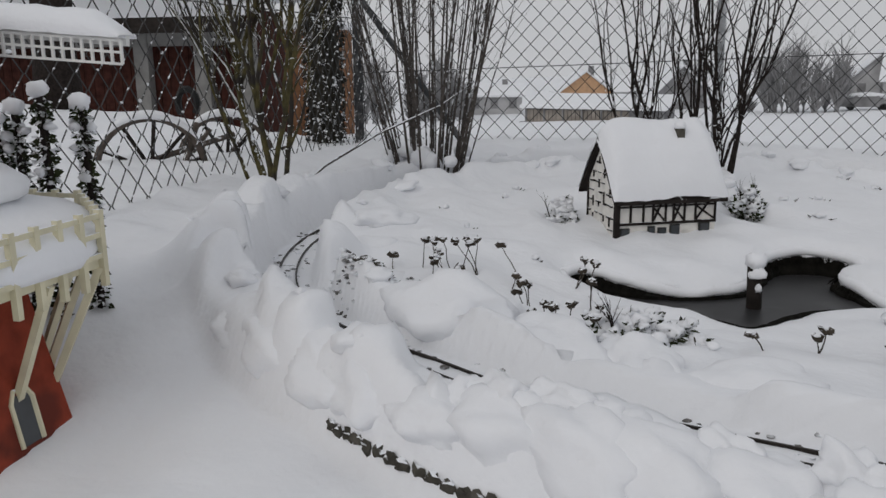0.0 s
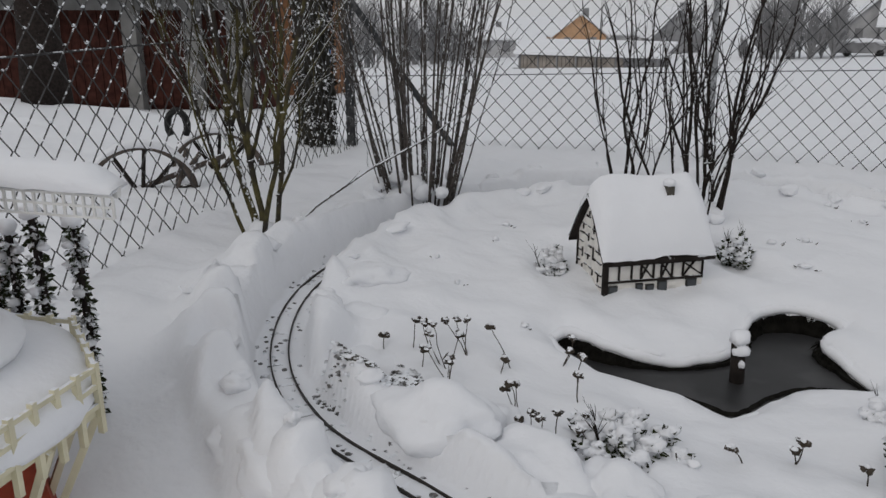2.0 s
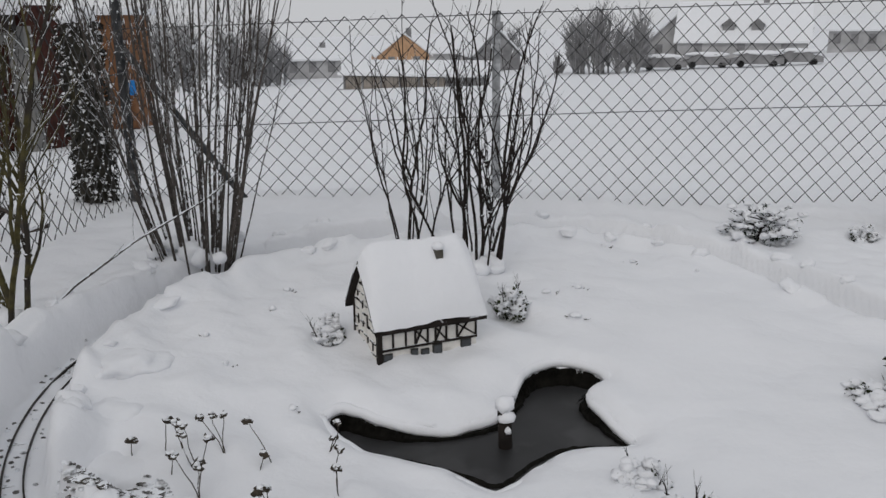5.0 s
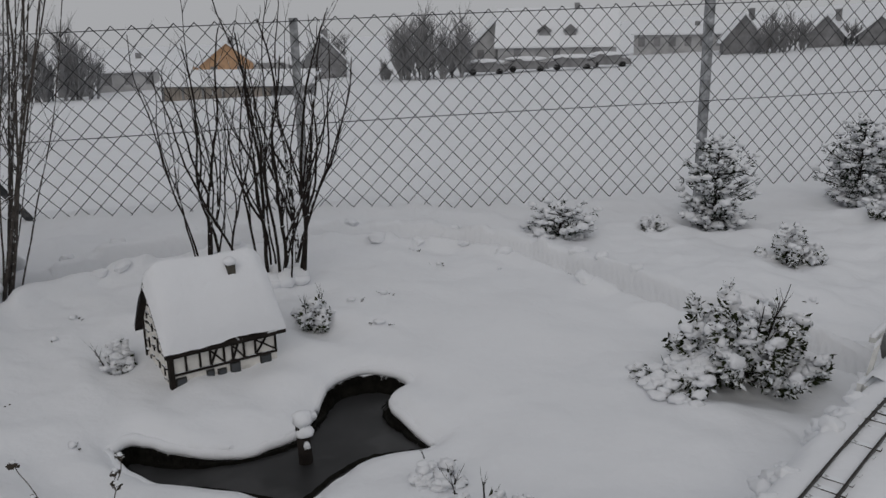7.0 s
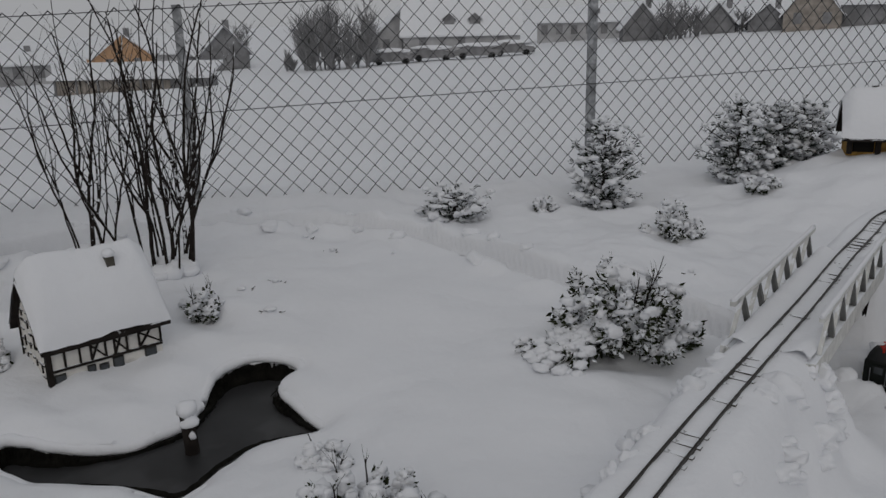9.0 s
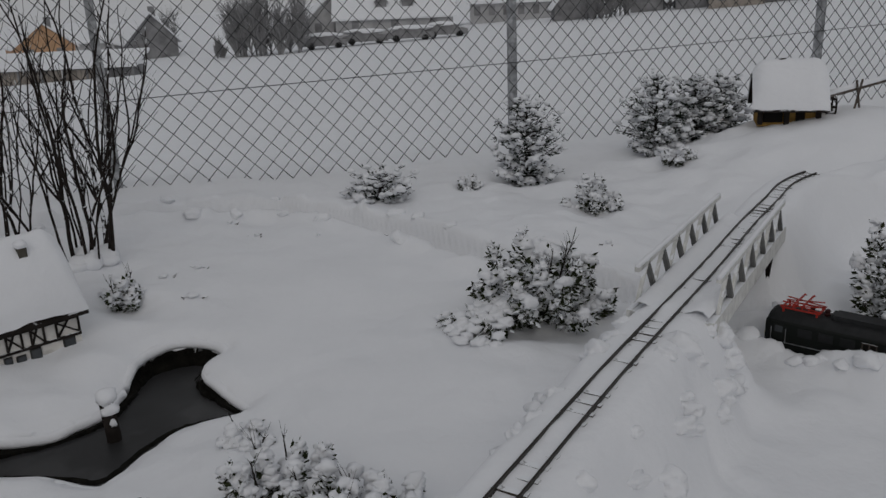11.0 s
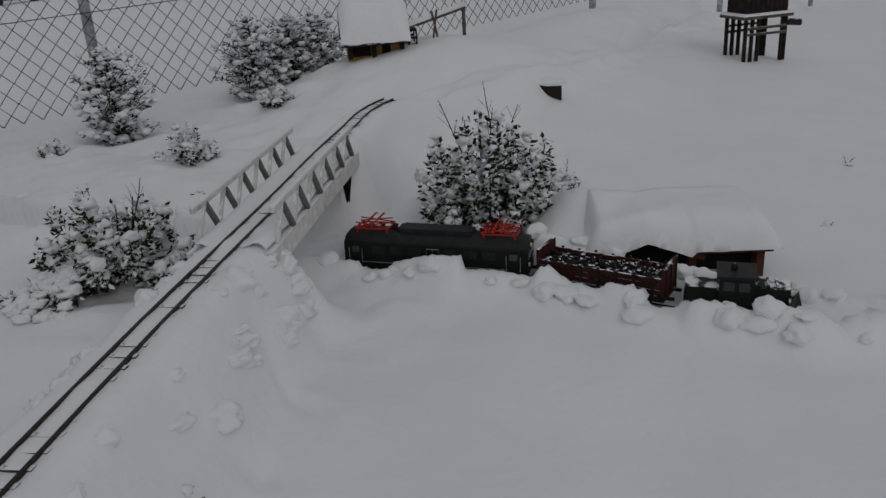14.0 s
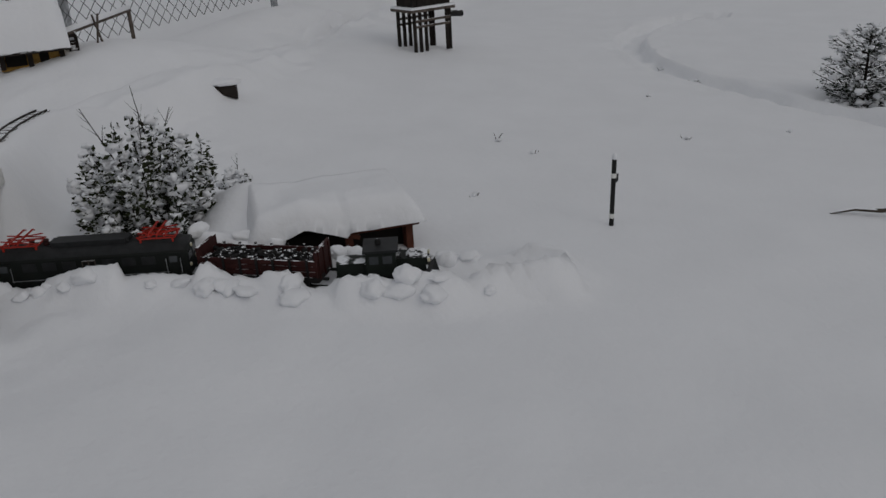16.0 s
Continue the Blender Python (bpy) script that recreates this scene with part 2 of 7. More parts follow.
# the line that has been ploughed free, and the upper line over the bridge
LOW_LINE = spline([(0.62, 1.08, 0.19), (0.30, 1.16, 0.19), (0.0, 1.24, 0.195), (-0.2, 1.345, 0.20), (-0.46, 1.515, 0.20), (-0.67, 1.80, 0.20), (-0.80, 2.2, 0.20), (-0.80, 2.6, 0.20), (-0.66, 3.02, 0.20),
                   (-0.28, 3.50, 0.195), (0.3, 3.80, 0.19), (0.9, 3.84, 0.185), (1.3, 3.63, 0.18), (1.58, 3.18, 0.16), (1.82, 2.68, 0.135), (2.05, 2.25, 0.11), (2.24, 1.92, 0.095), (2.52, 1.44, 0.09), (2.60, 1.19, 0.09), (2.665, 0.98, 0.09), (2.80, 0.76, 0.09), (2.98, 0.55, 0.09)])
HIGH_LINE = spline([(0.55, 0.711, 0.405), (0.988, 1.072, 0.41), (1.434, 1.44, 0.412), (1.983, 1.874, 0.412), (2.36, 2.182, 0.412), (2.63, 2.39, 0.412), (2.86, 2.565, 0.412), (3.12, 2.675, 0.412), (3.6, 2.80, 0.40), (4.2, 2.92, 0.37), (5.2, 3.2, 0.26), (6.4, 3.7, 0.16), (8.6, 4.3, 0.12)])


FAR_LINE = spline([(9.95, 1.3, 0), (9.75, 1.64, 0), (9.1, 1.80, 0), (8.38, 1.76, 0), (7.74, 1.55, 0), (7.34, 1.36, 0), (6.75, 0.99, 0), (6.45, 0.62, 0), (6.0, 0.2, 0), (5.7, -0.3, 0)])


def nearest(x, y, line):
    """How far each place lies from a line, where along it, its height there, and on which side."""
    x, y = np.asarray(x, float), np.asarray(y, float)
    best, idx = np.full(x.shape, 1e9), np.zeros(x.shape, int)
    if x.size < 500 and x.size:
        d = (x[:, None] - line[None, :, 0]) ** 2 + (y[:, None] - line[None, :, 1]) ** 2
        best, idx = d.min(1), d.argmin(1)
    for i in range(0, len(line) if x.size >= 500 else 0):
        d = (x - line[i, 0]) ** 2 + (y - line[i, 1]) ** 2
        m = d < best
        best[m], idx[m] = d[m], i
    g = np.gradient(line[:, :2], axis=0)
    side = g[idx, 0] * (y - line[idx, 1]) - g[idx, 1] * (x - line[idx, 0])
    return np.sqrt(best), idx, line[idx, 2], np.sign(side)


POND = spline([(-0.05, 2.205), (0.045, 2.075), (0.2, 2.035), (0.31, 1.985), (0.42, 1.937), (0.515, 2.050), (0.61, 2.118), (0.765, 2.138), (0.72, 2.245), (0.675, 2.375), (0.745, 2.475), (0.65, 2.550), (0.52, 2.515), (0.45, 2.355), (0.40, 2.260), (0.27, 2.200), (0.12, 2.200), (0.0, 2.250), (-0.05, 2.205)], 0.015)


def pond_depth(x, y):
    """Signed distance to the pond's edge: positive inside."""
    x, y = np.asarray(x, float), np.asarray(y, float)
    d = np.full(x.shape, 1e9)
    inside = np.zeros(x.shape, bool)
    if x.size < 500 and np.all((x < -0.4) | (x > 1.2) | (y < 1.6) | (y > 2.9)):
        return np.full(x.shape, -1.0)
    for (ax, ay), (bx, by) in zip(POND, np.roll(POND, -1, axis=0)):
        t = np.clip(((x - ax) * (bx - ax) + (y - ay) * (by - ay)) / max((bx - ax) ** 2 + (by - ay) ** 2, 1e-12), 0, 1)
        d = np.minimum(d, np.hypot(x - ax - t * (bx - ax), y - ay - t * (by - ay)))
        if ay != by:
            cross = ((ay > y) != (by > y)) & (x < (bx - ax) * (y - ay) / (by - ay) + ax)
            inside ^= cross
    return np.where(inside, d, -d)


FENCE_Y = 4.32
# hollows that the wind leaves round plants: place, width, depth
HOLLOWS = ((2.42, 3.89, 0.17, 0.06), (3.24, 3.98, 0.20, 0.05), (3.50, 4.0, 0.18, 0.04), (3.70, 4.04, 0.16, 0.03), (1.61, 3.82, 0.16, 0.04), (2.08, 3.86, 0.10, 0.03), (2.72, 1.76, 0.24, 0.09), (1.64, 2.16, 0.20, 0.03),
           (2.43, 3.24, 0.13, 0.03), (-0.10, 2.60, 0.08, 0.03), (0.47, 2.80, 0.12, 0.04), (2.15, 2.50, 0.07, 0.05), (6.28, -0.2, 0.3, 0.06))


def open_ground(x, y):
    """The snow before lines, pond and drifts are cut into it."""
    z = 0.262 - 0.045 * (x + 0.5) + 0.03 * (y - 2)
    z = np.maximum(z, -0.16)
    z = z + mound(x, y, 0.4, 2.05, -0.092, 0.7, 0.55)
    z = z + mound(x, y, 4.1, 3.5, 0.36, 1.0, 0.75) + mound(x, y, 6.4, 3.4, 0.14, 1.6, 1.2)
    z = z + mound(x, y, 2.85, 1.85, 0.10, 0.26, 0.35) + mound(x, y, 1.6, 2.1, 0.04, 0.5, 0.35) + mound(x, y, 2.0, 2.95, 0.05, 0.35)
    z = z - mound(x, y, -1.6, 4.4, 0.10, 0.9) + mound(x, y, 6.5, 4.2, 0.24, 1.5, 0.4)
    for hx, hy, wide, deep in HOLLOWS:
        d2 = ((x - hx) / wide) ** 2 + ((y - hy) / wide) ** 2
        z = z + deep * (0.9 * d2 - 1) * np.exp(-d2)
    z = z + 0.016 * rough_noise(x, y, 3, 4.0) + (0.015 * rough_noise(x, y, 8, 7.5) + 0.006 * rough_noise(x, y, 11, 16.0)) * (1 - smooth(x, 2.2, 3.2)) + (0.006 + 0.003 * (x < 1.0)) * rough_noise(x, y, 4, 12.0) + 0.0022 * rough_noise(x, y, 5, 38.0) + 0.006 * rough_noise(x, y, 6, 21.0) * (1 - smooth(x, 0.2, 1.2)) * (1 - smooth(y, 2.2, 3.0))
    # hummocks over buried plants; the middle lawn and the slope before the shed stay smooth
    hum = (1 - 0.8 * mound(x, y, 1.05, 2.7, 1.0, 0.5, 0.75)) * (1 - smooth(x, 3.4, 4.3)) * (1 - smooth(x, 2.1, 2.6) * (1 - smooth(y, 1.6, 2.2))) * smooth(y, 1.2, 1.7)
    z = z + hum * (0.017 * rough_noise(x, y, 41, 19.0) + 0.009 * rough_noise(x, y, 42, 34.0) + 0.010 * np.maximum(rough_noise(x, y, 43, 25.0), 0))
    z = z + mound(x, y, 2.91, 1.52, 0.115, 0.19, 0.17)
    field = 0.2 - 0.064 * (y - FENCE_Y) + 0.028 * x
    far = np.hypot(x, y)
    field = np.where(far > 78, field + (far - 78) * 0.05, field)
    field = field + 0.05 * rough_noise(x, y, 9, 0.7)
    k = smooth(y, FENCE_Y + 0.05, FENCE_Y + 0.9)
    z = z * (1 - k) + field * k
    away = smooth(np.maximum(np.abs(x - 1) - 9, -(y + 4)), 0, 8)
    return z * (1 - away) + field * away


def ground_z(x, y):
    x, y = np.asarray(x, float), np.asarray(y, float)
    z = open_ground(x, y)
    near = (np.abs(x - 2.5) < 7.6) & (y > -1) & (y < 5)
    xs, ys, zs = x[near], y[near], z[near]
    # the bank under the upper line, open where the bridge stands
    d, i, h, side = nearest(xs, ys, HIGH_LINE)
    s = i * 0.02
    sw = s
    s = s + 0.055 * rough_noise(xs, ys, 36, 11.0) + 0.025 * rough_noise(xs, ys, 37, 25.0)
    gap = smooth(s, S_GAP0 - 0.06, S_GAP0 + 0.09) * (1 - 0.75 * smooth(s, S_GAP1 - 0.15, S_GAP1 + 0.0) - 0.25 * smooth(s, S_GAP1 - 0.02, S_GAP1 + 0.05))
    s = sw
    wide = 0.23 + 0.07 * rough_noise(xs, ys, 12, 6.0) + 0.03 * rough_noise(xs, ys, 19, 15.0)
    bank = (h - 0.012) - zs
    keep = (1 - smooth(d, 0.055, wide)) * (1 - gap)
    zs = zs + np.maximum(bank, 0) * keep + 0.02 * np.exp(-((d - 0.085) / 0.03) ** 2) * (1 - gap) * (0.4 + 0.6 * rough_noise(xs, ys, 13, 16.0))
    zs = zs + (0.030 * rough_noise(xs, ys, 26, 12.0) + 0.014 * rough_noise(xs, ys, 28, 27.0)) * keep * smooth(d, 0.07, 0.13)
    cleft = smooth(np.abs(rough_noise(xs, ys, 29, 9.0)), 0.0, 0.16)
    zs = zs - 0.014 * (1 - cleft) * smooth(d, 0.07, 0.12) * (1 - smooth(d, 0.24, 0.34)) * (1 - gap)
    between = (d < 0.06) & (gap < 0.5)
    zs = np.where(between, h - 0.0074 + 0.0052 * rough_noise(xs, ys, 14, 26.0) + 0.003 * rough_noise(xs, ys, 15, 60.0), zs)
    trod = smooth(s, along(HIGH_LINE, 3.05, 2.64), along(HIGH_LINE, 3.2, 2.7)) * np.exp(-((d / 0.16) ** 2))
    zs = zs + trod * (0.05 * rough_noise(xs, ys, 16, 11.0) - 0.03)
    d3, i3, h3, side3 = nearest(xs, ys, FAR_LINE)
    zs = zs + np.exp(-((d3 / 0.11) ** 8)) * (0.05 * rough_noise(xs, ys, 18, 12.0) - 0.09) + 0.035 * np.exp(-(((d3 - 0.2) / 0.07) ** 2)) * rough_noise(xs, ys, 27, 13.0)
    # the ploughed cutting, with the thrown-up snow beside it
    d, i, h, side = nearest(xs, ys, LOW_LINE)
    s = i * 0.02
    lumps = 0.5 + 0.5 * rough_noise(xs, ys, 21, 22.0)
    outer = side > 0
    front = 1 - smooth(s, 1.7, 2.6)
    late = smooth(s, S_LOW - 1.6, S_LOW - 1.0)
    early = 1 - smooth(s, 1.0, 1.5)
    down = 0.10 * early * outer * smooth(d, 0.20, 0.235) * (1 - smooth(d, 0.5, 1.6))
    zs = zs - down - 0.012 * early * outer
    blocky = smooth(0.5 + 0.5 * rough_noise(xs, ys, 23, 17.0), 0.46, 0.54)
    high = (0.028 + (0.034 - 0.022 * early) * front * outer + 0.02 * front + (0.018 + 0.030 * (1 - outer)) * late) * (0.3 + 0.5 * lumps + 0.7 * blocky)
    beat = s / 0.17 + 0.35 * rough_noise(xs, ys, 31, 5.0) - 0.8 * d
    slab = beat - np.floor(beat)
    slab = (0.55 + 0.75 * np.sqrt(slab)) * (1 - 0.6 * smooth(slab, 0.9, 1.0))
    high = high * (1 + (slab - 1) * front * outer)
    width = 0.055 + 0.045 * front * outer
    d = np.maximum(d + 0.022 * rough_noise(xs, ys, 24, 13.0) * smooth(d, 0.08, 0.14), 0)
    thrown = high * np.exp(-(np.maximum(d - 0.115 - 0.03 * front * outer, 0) / width) ** 2) * smooth(d, 0.06, 0.10) * (1 - early * outer * smooth(d, 0.17, 0.225))
    floor = h - 0.0062 + 0.0045 * rough_noise(xs, ys, 34, 26.0) + 0.003 * rough_noise(xs, ys, 35, 60.0) - 0.006 * smooth(d, 0.028, 0.05)
    ended = smooth(s, S_LOW - 0.10, S_LOW - 0.02)
    cut = (1 - smooth(d, 0.060 + 0.014 * lumps, 0.080 + 0.02 * lumps)) * (1 - ended)
    gravel = front * (1 - outer) * smooth(0.5 + 0.5 * rough_noise(xs, ys, 33, 9.0), 0.45, 0.65) * (1 - smooth(d, 0.18, 0.26)) * smooth(s, 0.5, 0.9)
    zs = (zs + thrown * (1 - gravel)) * (1 - cut) + np.minimum(floor, zs) * cut
    zs = zs - 0.05 * gravel * (1 - cut)
    # the pond
    p = pond_depth(xs, ys)
    rim = smooth(p, -0.07, 0.004)
    zs = np.where(p > -0.10, zs - 0.022 * rim ** 2, zs)
    zs = np.where(p > 0.017, 0.0, zs)
    z[near] = zs
    return z


def along(line, x, y):
    return float(nearest(np.array([x]), np.array([y]), line)[1][0]) * 0.02


S_GAP0, S_GAP1 = along(HIGH_LINE, 1.84, 1.78), along(HIGH_LINE, 2.40, 2.23)
S_LOW = (len(LOW_LINE) - 1) * 0.02


def gz(x, y):
    return float(ground_z(np.array([x]), np.array([y]))[0])


def spread(steps, far0, far1):
    """Places along one axis: even steps in each stretch, then wider and wider out to the horizon."""
    a = np.concatenate([np.arange(p, q, d) for p, q, d in steps])
    out = list(a)
    for sign, end, d in ((1, far1, steps[-1][2]), (-1, far0, steps[0][2])):
        v = a[-1] if sign > 0 else a[0]
        while (end - v) * sign > 0:
            d *= 1.16
            v += sign * d
            out.append(v)
    return np.sort(np.array(out))


def build_ground():
    gx = spread([(-2.4, -1.1, 0.04), (-1.1, 3.3, 0.0145), (3.3, 9.5, 0.045)], -900, 900)
    gy = spread([(-0.5, 0.85, 0.04), (0.85, 4.0, 0.0145), (4.0, 5.2, 0.05)], -300, 1200)
    X, Y = np.meshgrid(gx, gy)
    X, Y = X.ravel(), Y.ravel()
    Z = ground_z(X, Y)
    # the snow's edge follows the pond's outline
    p = pond_depth(X, Y)
    for k in np.nonzero((p > -0.006) & (p <= 0.017))[0]:
        c = POND[np.argmin((POND[:, 0] - X[k]) ** 2 + (POND[:, 1] - Y[k]) ** 2)]
        X[k], Y[k] = c
    w, h = len(gx), len(gy)
    n = np.arange((w - 1) * (h - 1))
    a = (n // (w - 1)) * w + n % (w - 1)
    faces = np.stack([a, a + 1, a + w + 1, a + w], 1)
    me = bpy.data.meshes.new("ground")
    me.from_pydata(np.stack([X, Y, Z], 1).tolist(), [], faces.tolist())
    for q in me.polygons:
        q.use_smooth = True
    me.materials.append(M_SNOW)
    return tagged(new("ground", me), "deep fresh white snow over the garden and field", "ground", kind="structure")


build_ground()

# the pond: dark water and a low bank of soil under the snow's lip
def build_pond():
    bm = bmesh.new()
    bm.faces.new([bm.verts.new((x, y, 0.100)) for x, y in POND[:-1]])
    bmesh.ops.triangulate(bm, faces=bm.faces)
    tagged(new("water", mesh_of("water", bm, M_WATER)), "dark pond water under thin grey ice", "water", kind="structure")
    # The bank's black colour stands in for the shade under the lip.
    bm = bmesh.new()
    rng = random.Random(5)
    c = POND[:-1]
    n = len(c)
    t = np.roll(c, -1, 0) - np.roll(c, 1, 0)
    t /= np.linalg.norm(t, axis=1)[:, None]
    nrm = np.stack([-t[:, 1], t[:, 0]], 1)
    rings = []
    for off, z in ((0.002, None), (0.022, 0.11), (0.034, 0.02)):
        ring = []
        for k in range(n):
            x, y = c[k] + nrm[k] * (off + rng.uniform(-0.004, 0.004))
            ring.append(bm.verts.new((x, y, z if z else gz(c[k][0] - nrm[k][0] * 0.03, c[k][1] - nrm[k][1] * 0.03) - 0.040)))
        rings.append(ring)
    for a, b in zip(rings, rings[1:]):
        for k in range(n):
            bm.faces.new((a[k], a[(k + 1) % n], b[(k + 1) % n], b[k]))
    lip = bmesh.new()
    pts = [(*(c[k % n] + nrm[k % n] * (-0.005 + 0.003 * noise.noise(Vector((k * 0.15, 3, 1))))), gz(c[k % n][0] - nrm[k % n][0] * 0.03, c[k % n][1] - nrm[k % n][1] * 0.03) - 0.0285) for k in range(n + 1)]
    tube(lip, pts, [0.0155 + 0.005 * noise.noise(Vector((k * 0.2, 9, 2))) for k in range(n + 1)], 8)
    tagged(new("snow_lip", mesh_of("snow_lip", lip, M_SNOW, True)), "rounded snow lip hanging over the pond's edge", "snow", kind="structure")
    rng = random.Random(15)
    cs, ds = [], []
    for k in range(n):
        for _ in range(9):
            x, y = c[k] + nrm[k] * rng.uniform(0.006, 0.018)
            cs.append((x + rng.uniform(-0.008, 0.008), y, pts[k][2] - rng.uniform(0.004, 0.016)))
            ds.append((nrm[k][0] * 0.5 + rng.uniform(-0.4, 0.4), nrm[k][1] * 0.5 + rng.uniform(-0.4, 0.4), -1))
    grass = leaves("bank_grass", cs, ds, 0.024, 0.0035, M_SOIL, None, "dark dead grass hanging under the snow lip")
    tagged(grass, category="grass", kind="stuff")
    tagged(new("pond_bank", mesh_of("pond_bank", bm, M_SOIL)), "soil bank round the pond, blackened for shade under the snow lip", "bank", kind="structure")


build_pond()


# ---- fences ----
def chain_link(bm, a, b, z0, z1, cell, r, high=None, rise=0.0):
    """Woven wire between two upright lines; neighbouring zigzags meet at each knot. rise: how much it climbs per metre."""
    a, b = Vector(a), Vector(b)
    length = (b - a).length
    d = (b - a).normalized()
    out = Vector((-d.y, d.x, 0))
    high = high or cell
    rows = int(round((z1 - z0) / (high / 2)))
    for i in range(int(length / cell) + 1):
        for way in (1, -1):
            pts = []
            for j in range(rows + 1):
                x = min(max(i * cell + (way * cell / 2 * 1.02 if j % 2 else 0), 0), length)
                bend = 0.004 * math.sin(x * 2.1 + j * 0.4)
                pts.append(a + d * x + out * (way * (r if j % 2 else -r) + bend) + Vector((0, 0, z1 + rise * (a.x + d.x * x) - j * high / 2)))
            tube(bm, pts, r, 3, False)
    return bm


def build_back_fence():
    f = thing("chain_link_fence", pose(0, 0, 0), "grey galvanised chain-link fence along the snowy field", "fence", kind="")
    x0, x1, rise = -1.393, 11.0, 0.027
    bm = bmesh.new()
    chain_link(bm, (x0, FENCE_Y, 0), (x1, FENCE_Y, 0), 0.22, 1.192, 0.0923, 0.0029, 0.0972, rise)
    part("wire_mesh", bm, M_WIRE, f)
    for z in (1.176, 0.693):
        bm = bmesh.new()
        tube(bm, [(x, FENCE_Y - 0.004, z + rise * 0.95 * x + 0.004 * math.sin(x * 1.5)) for x in np.arange(x0, x1, 0.4)], 0.0021, 4)
        part("line_wire", bm, M_WIRE, f)
    for k, x in enumerate((0.45, 2.53, 4.61, 6.69, 8.77, 10.85)):
        bm = bmesh.new()
        lean = 0.006 * ((k * 7) % 3 - 1)
        top = 1.185 + rise * x
        box(bm, x - 0.02, x + 0.02, FENCE_Y + 0.006, FENCE_Y + 0.046, -0.1, top)
        box(bm, x - 0.022, x + 0.022, FENCE_Y + 0.004, FENCE_Y + 0.048, top, top + 0.007)
        for v in bm.verts:
            v.co.x += lean * v.co.z
        bmesh.ops.bevel(bm, geom=bm.edges[:], offset=0.004, segments=1)
        part("post", bm, M_POST, f)


def build_side_fence():
    f = thing("chain_link_fence", pose(0, 0, 0), "old dark chain-link side fence with snow on its knots", "fence")
    a, b = (-1.37, FENCE_Y, 0), (-1.30, 0.6, 0)
    bm = bmesh.new()
    chain_link(bm, a, b, 0.22, 1.26, 0.0945, 0.0027)
    part("wire_mesh", bm, M_WIRE_DARK, f)
    bm = bmesh.new()
    tube(bm, [(-1.37, FENCE_Y, 0.93), (-1.34, 2.5, 0.915), (-1.30, 0.6, 0.92)], 0.003, 4)
    part("line_wire", bm, M_WIRE_DARK, f)
    bm = bmesh.new()
    tube(bm, [(-1.40, FENCE_Y, -0.05), (-1.40, FENCE_Y, 1.28)], 0.024, 8)
    part("corner_post", bm, M_POST_DARK, f, "dark painted corner post")
    bm = bmesh.new()
    tube(bm, [(-1.39, FENCE_Y - 0.01, 1.06), (-0.75, FENCE_Y - 0.03, 0.2)], 0.019, 6)
    part("brace", bm, M_POST_DARK, f)
    bm = bmesh.new()
    rng = random.Random(17)
    for i in range(int((FENCE_Y - 0.6) / 0.0945)):
        for j in range(22):
            y = FENCE_Y - (i + (0.5 if j % 2 else 0)) * 0.0945
            if rng.random() < (0.75 if j < 9 else 0.3):
                k = rng.uniform(0.5, 1.1)
                lump(bm, (-1.37 + 0.07 * (FENCE_Y - y) / 3.72, y, 1.26 - j * 0.0945 / 2 + 0.006), 0.0055 * k, 0.009 * k, 0.006 * k, rng, 0.3, 1)
    tagged(part("knot_snow", bm, M_SNOW, f, "small snow caps on the wire knots"), kind="stuff")


build_back_fence()
build_side_fence()


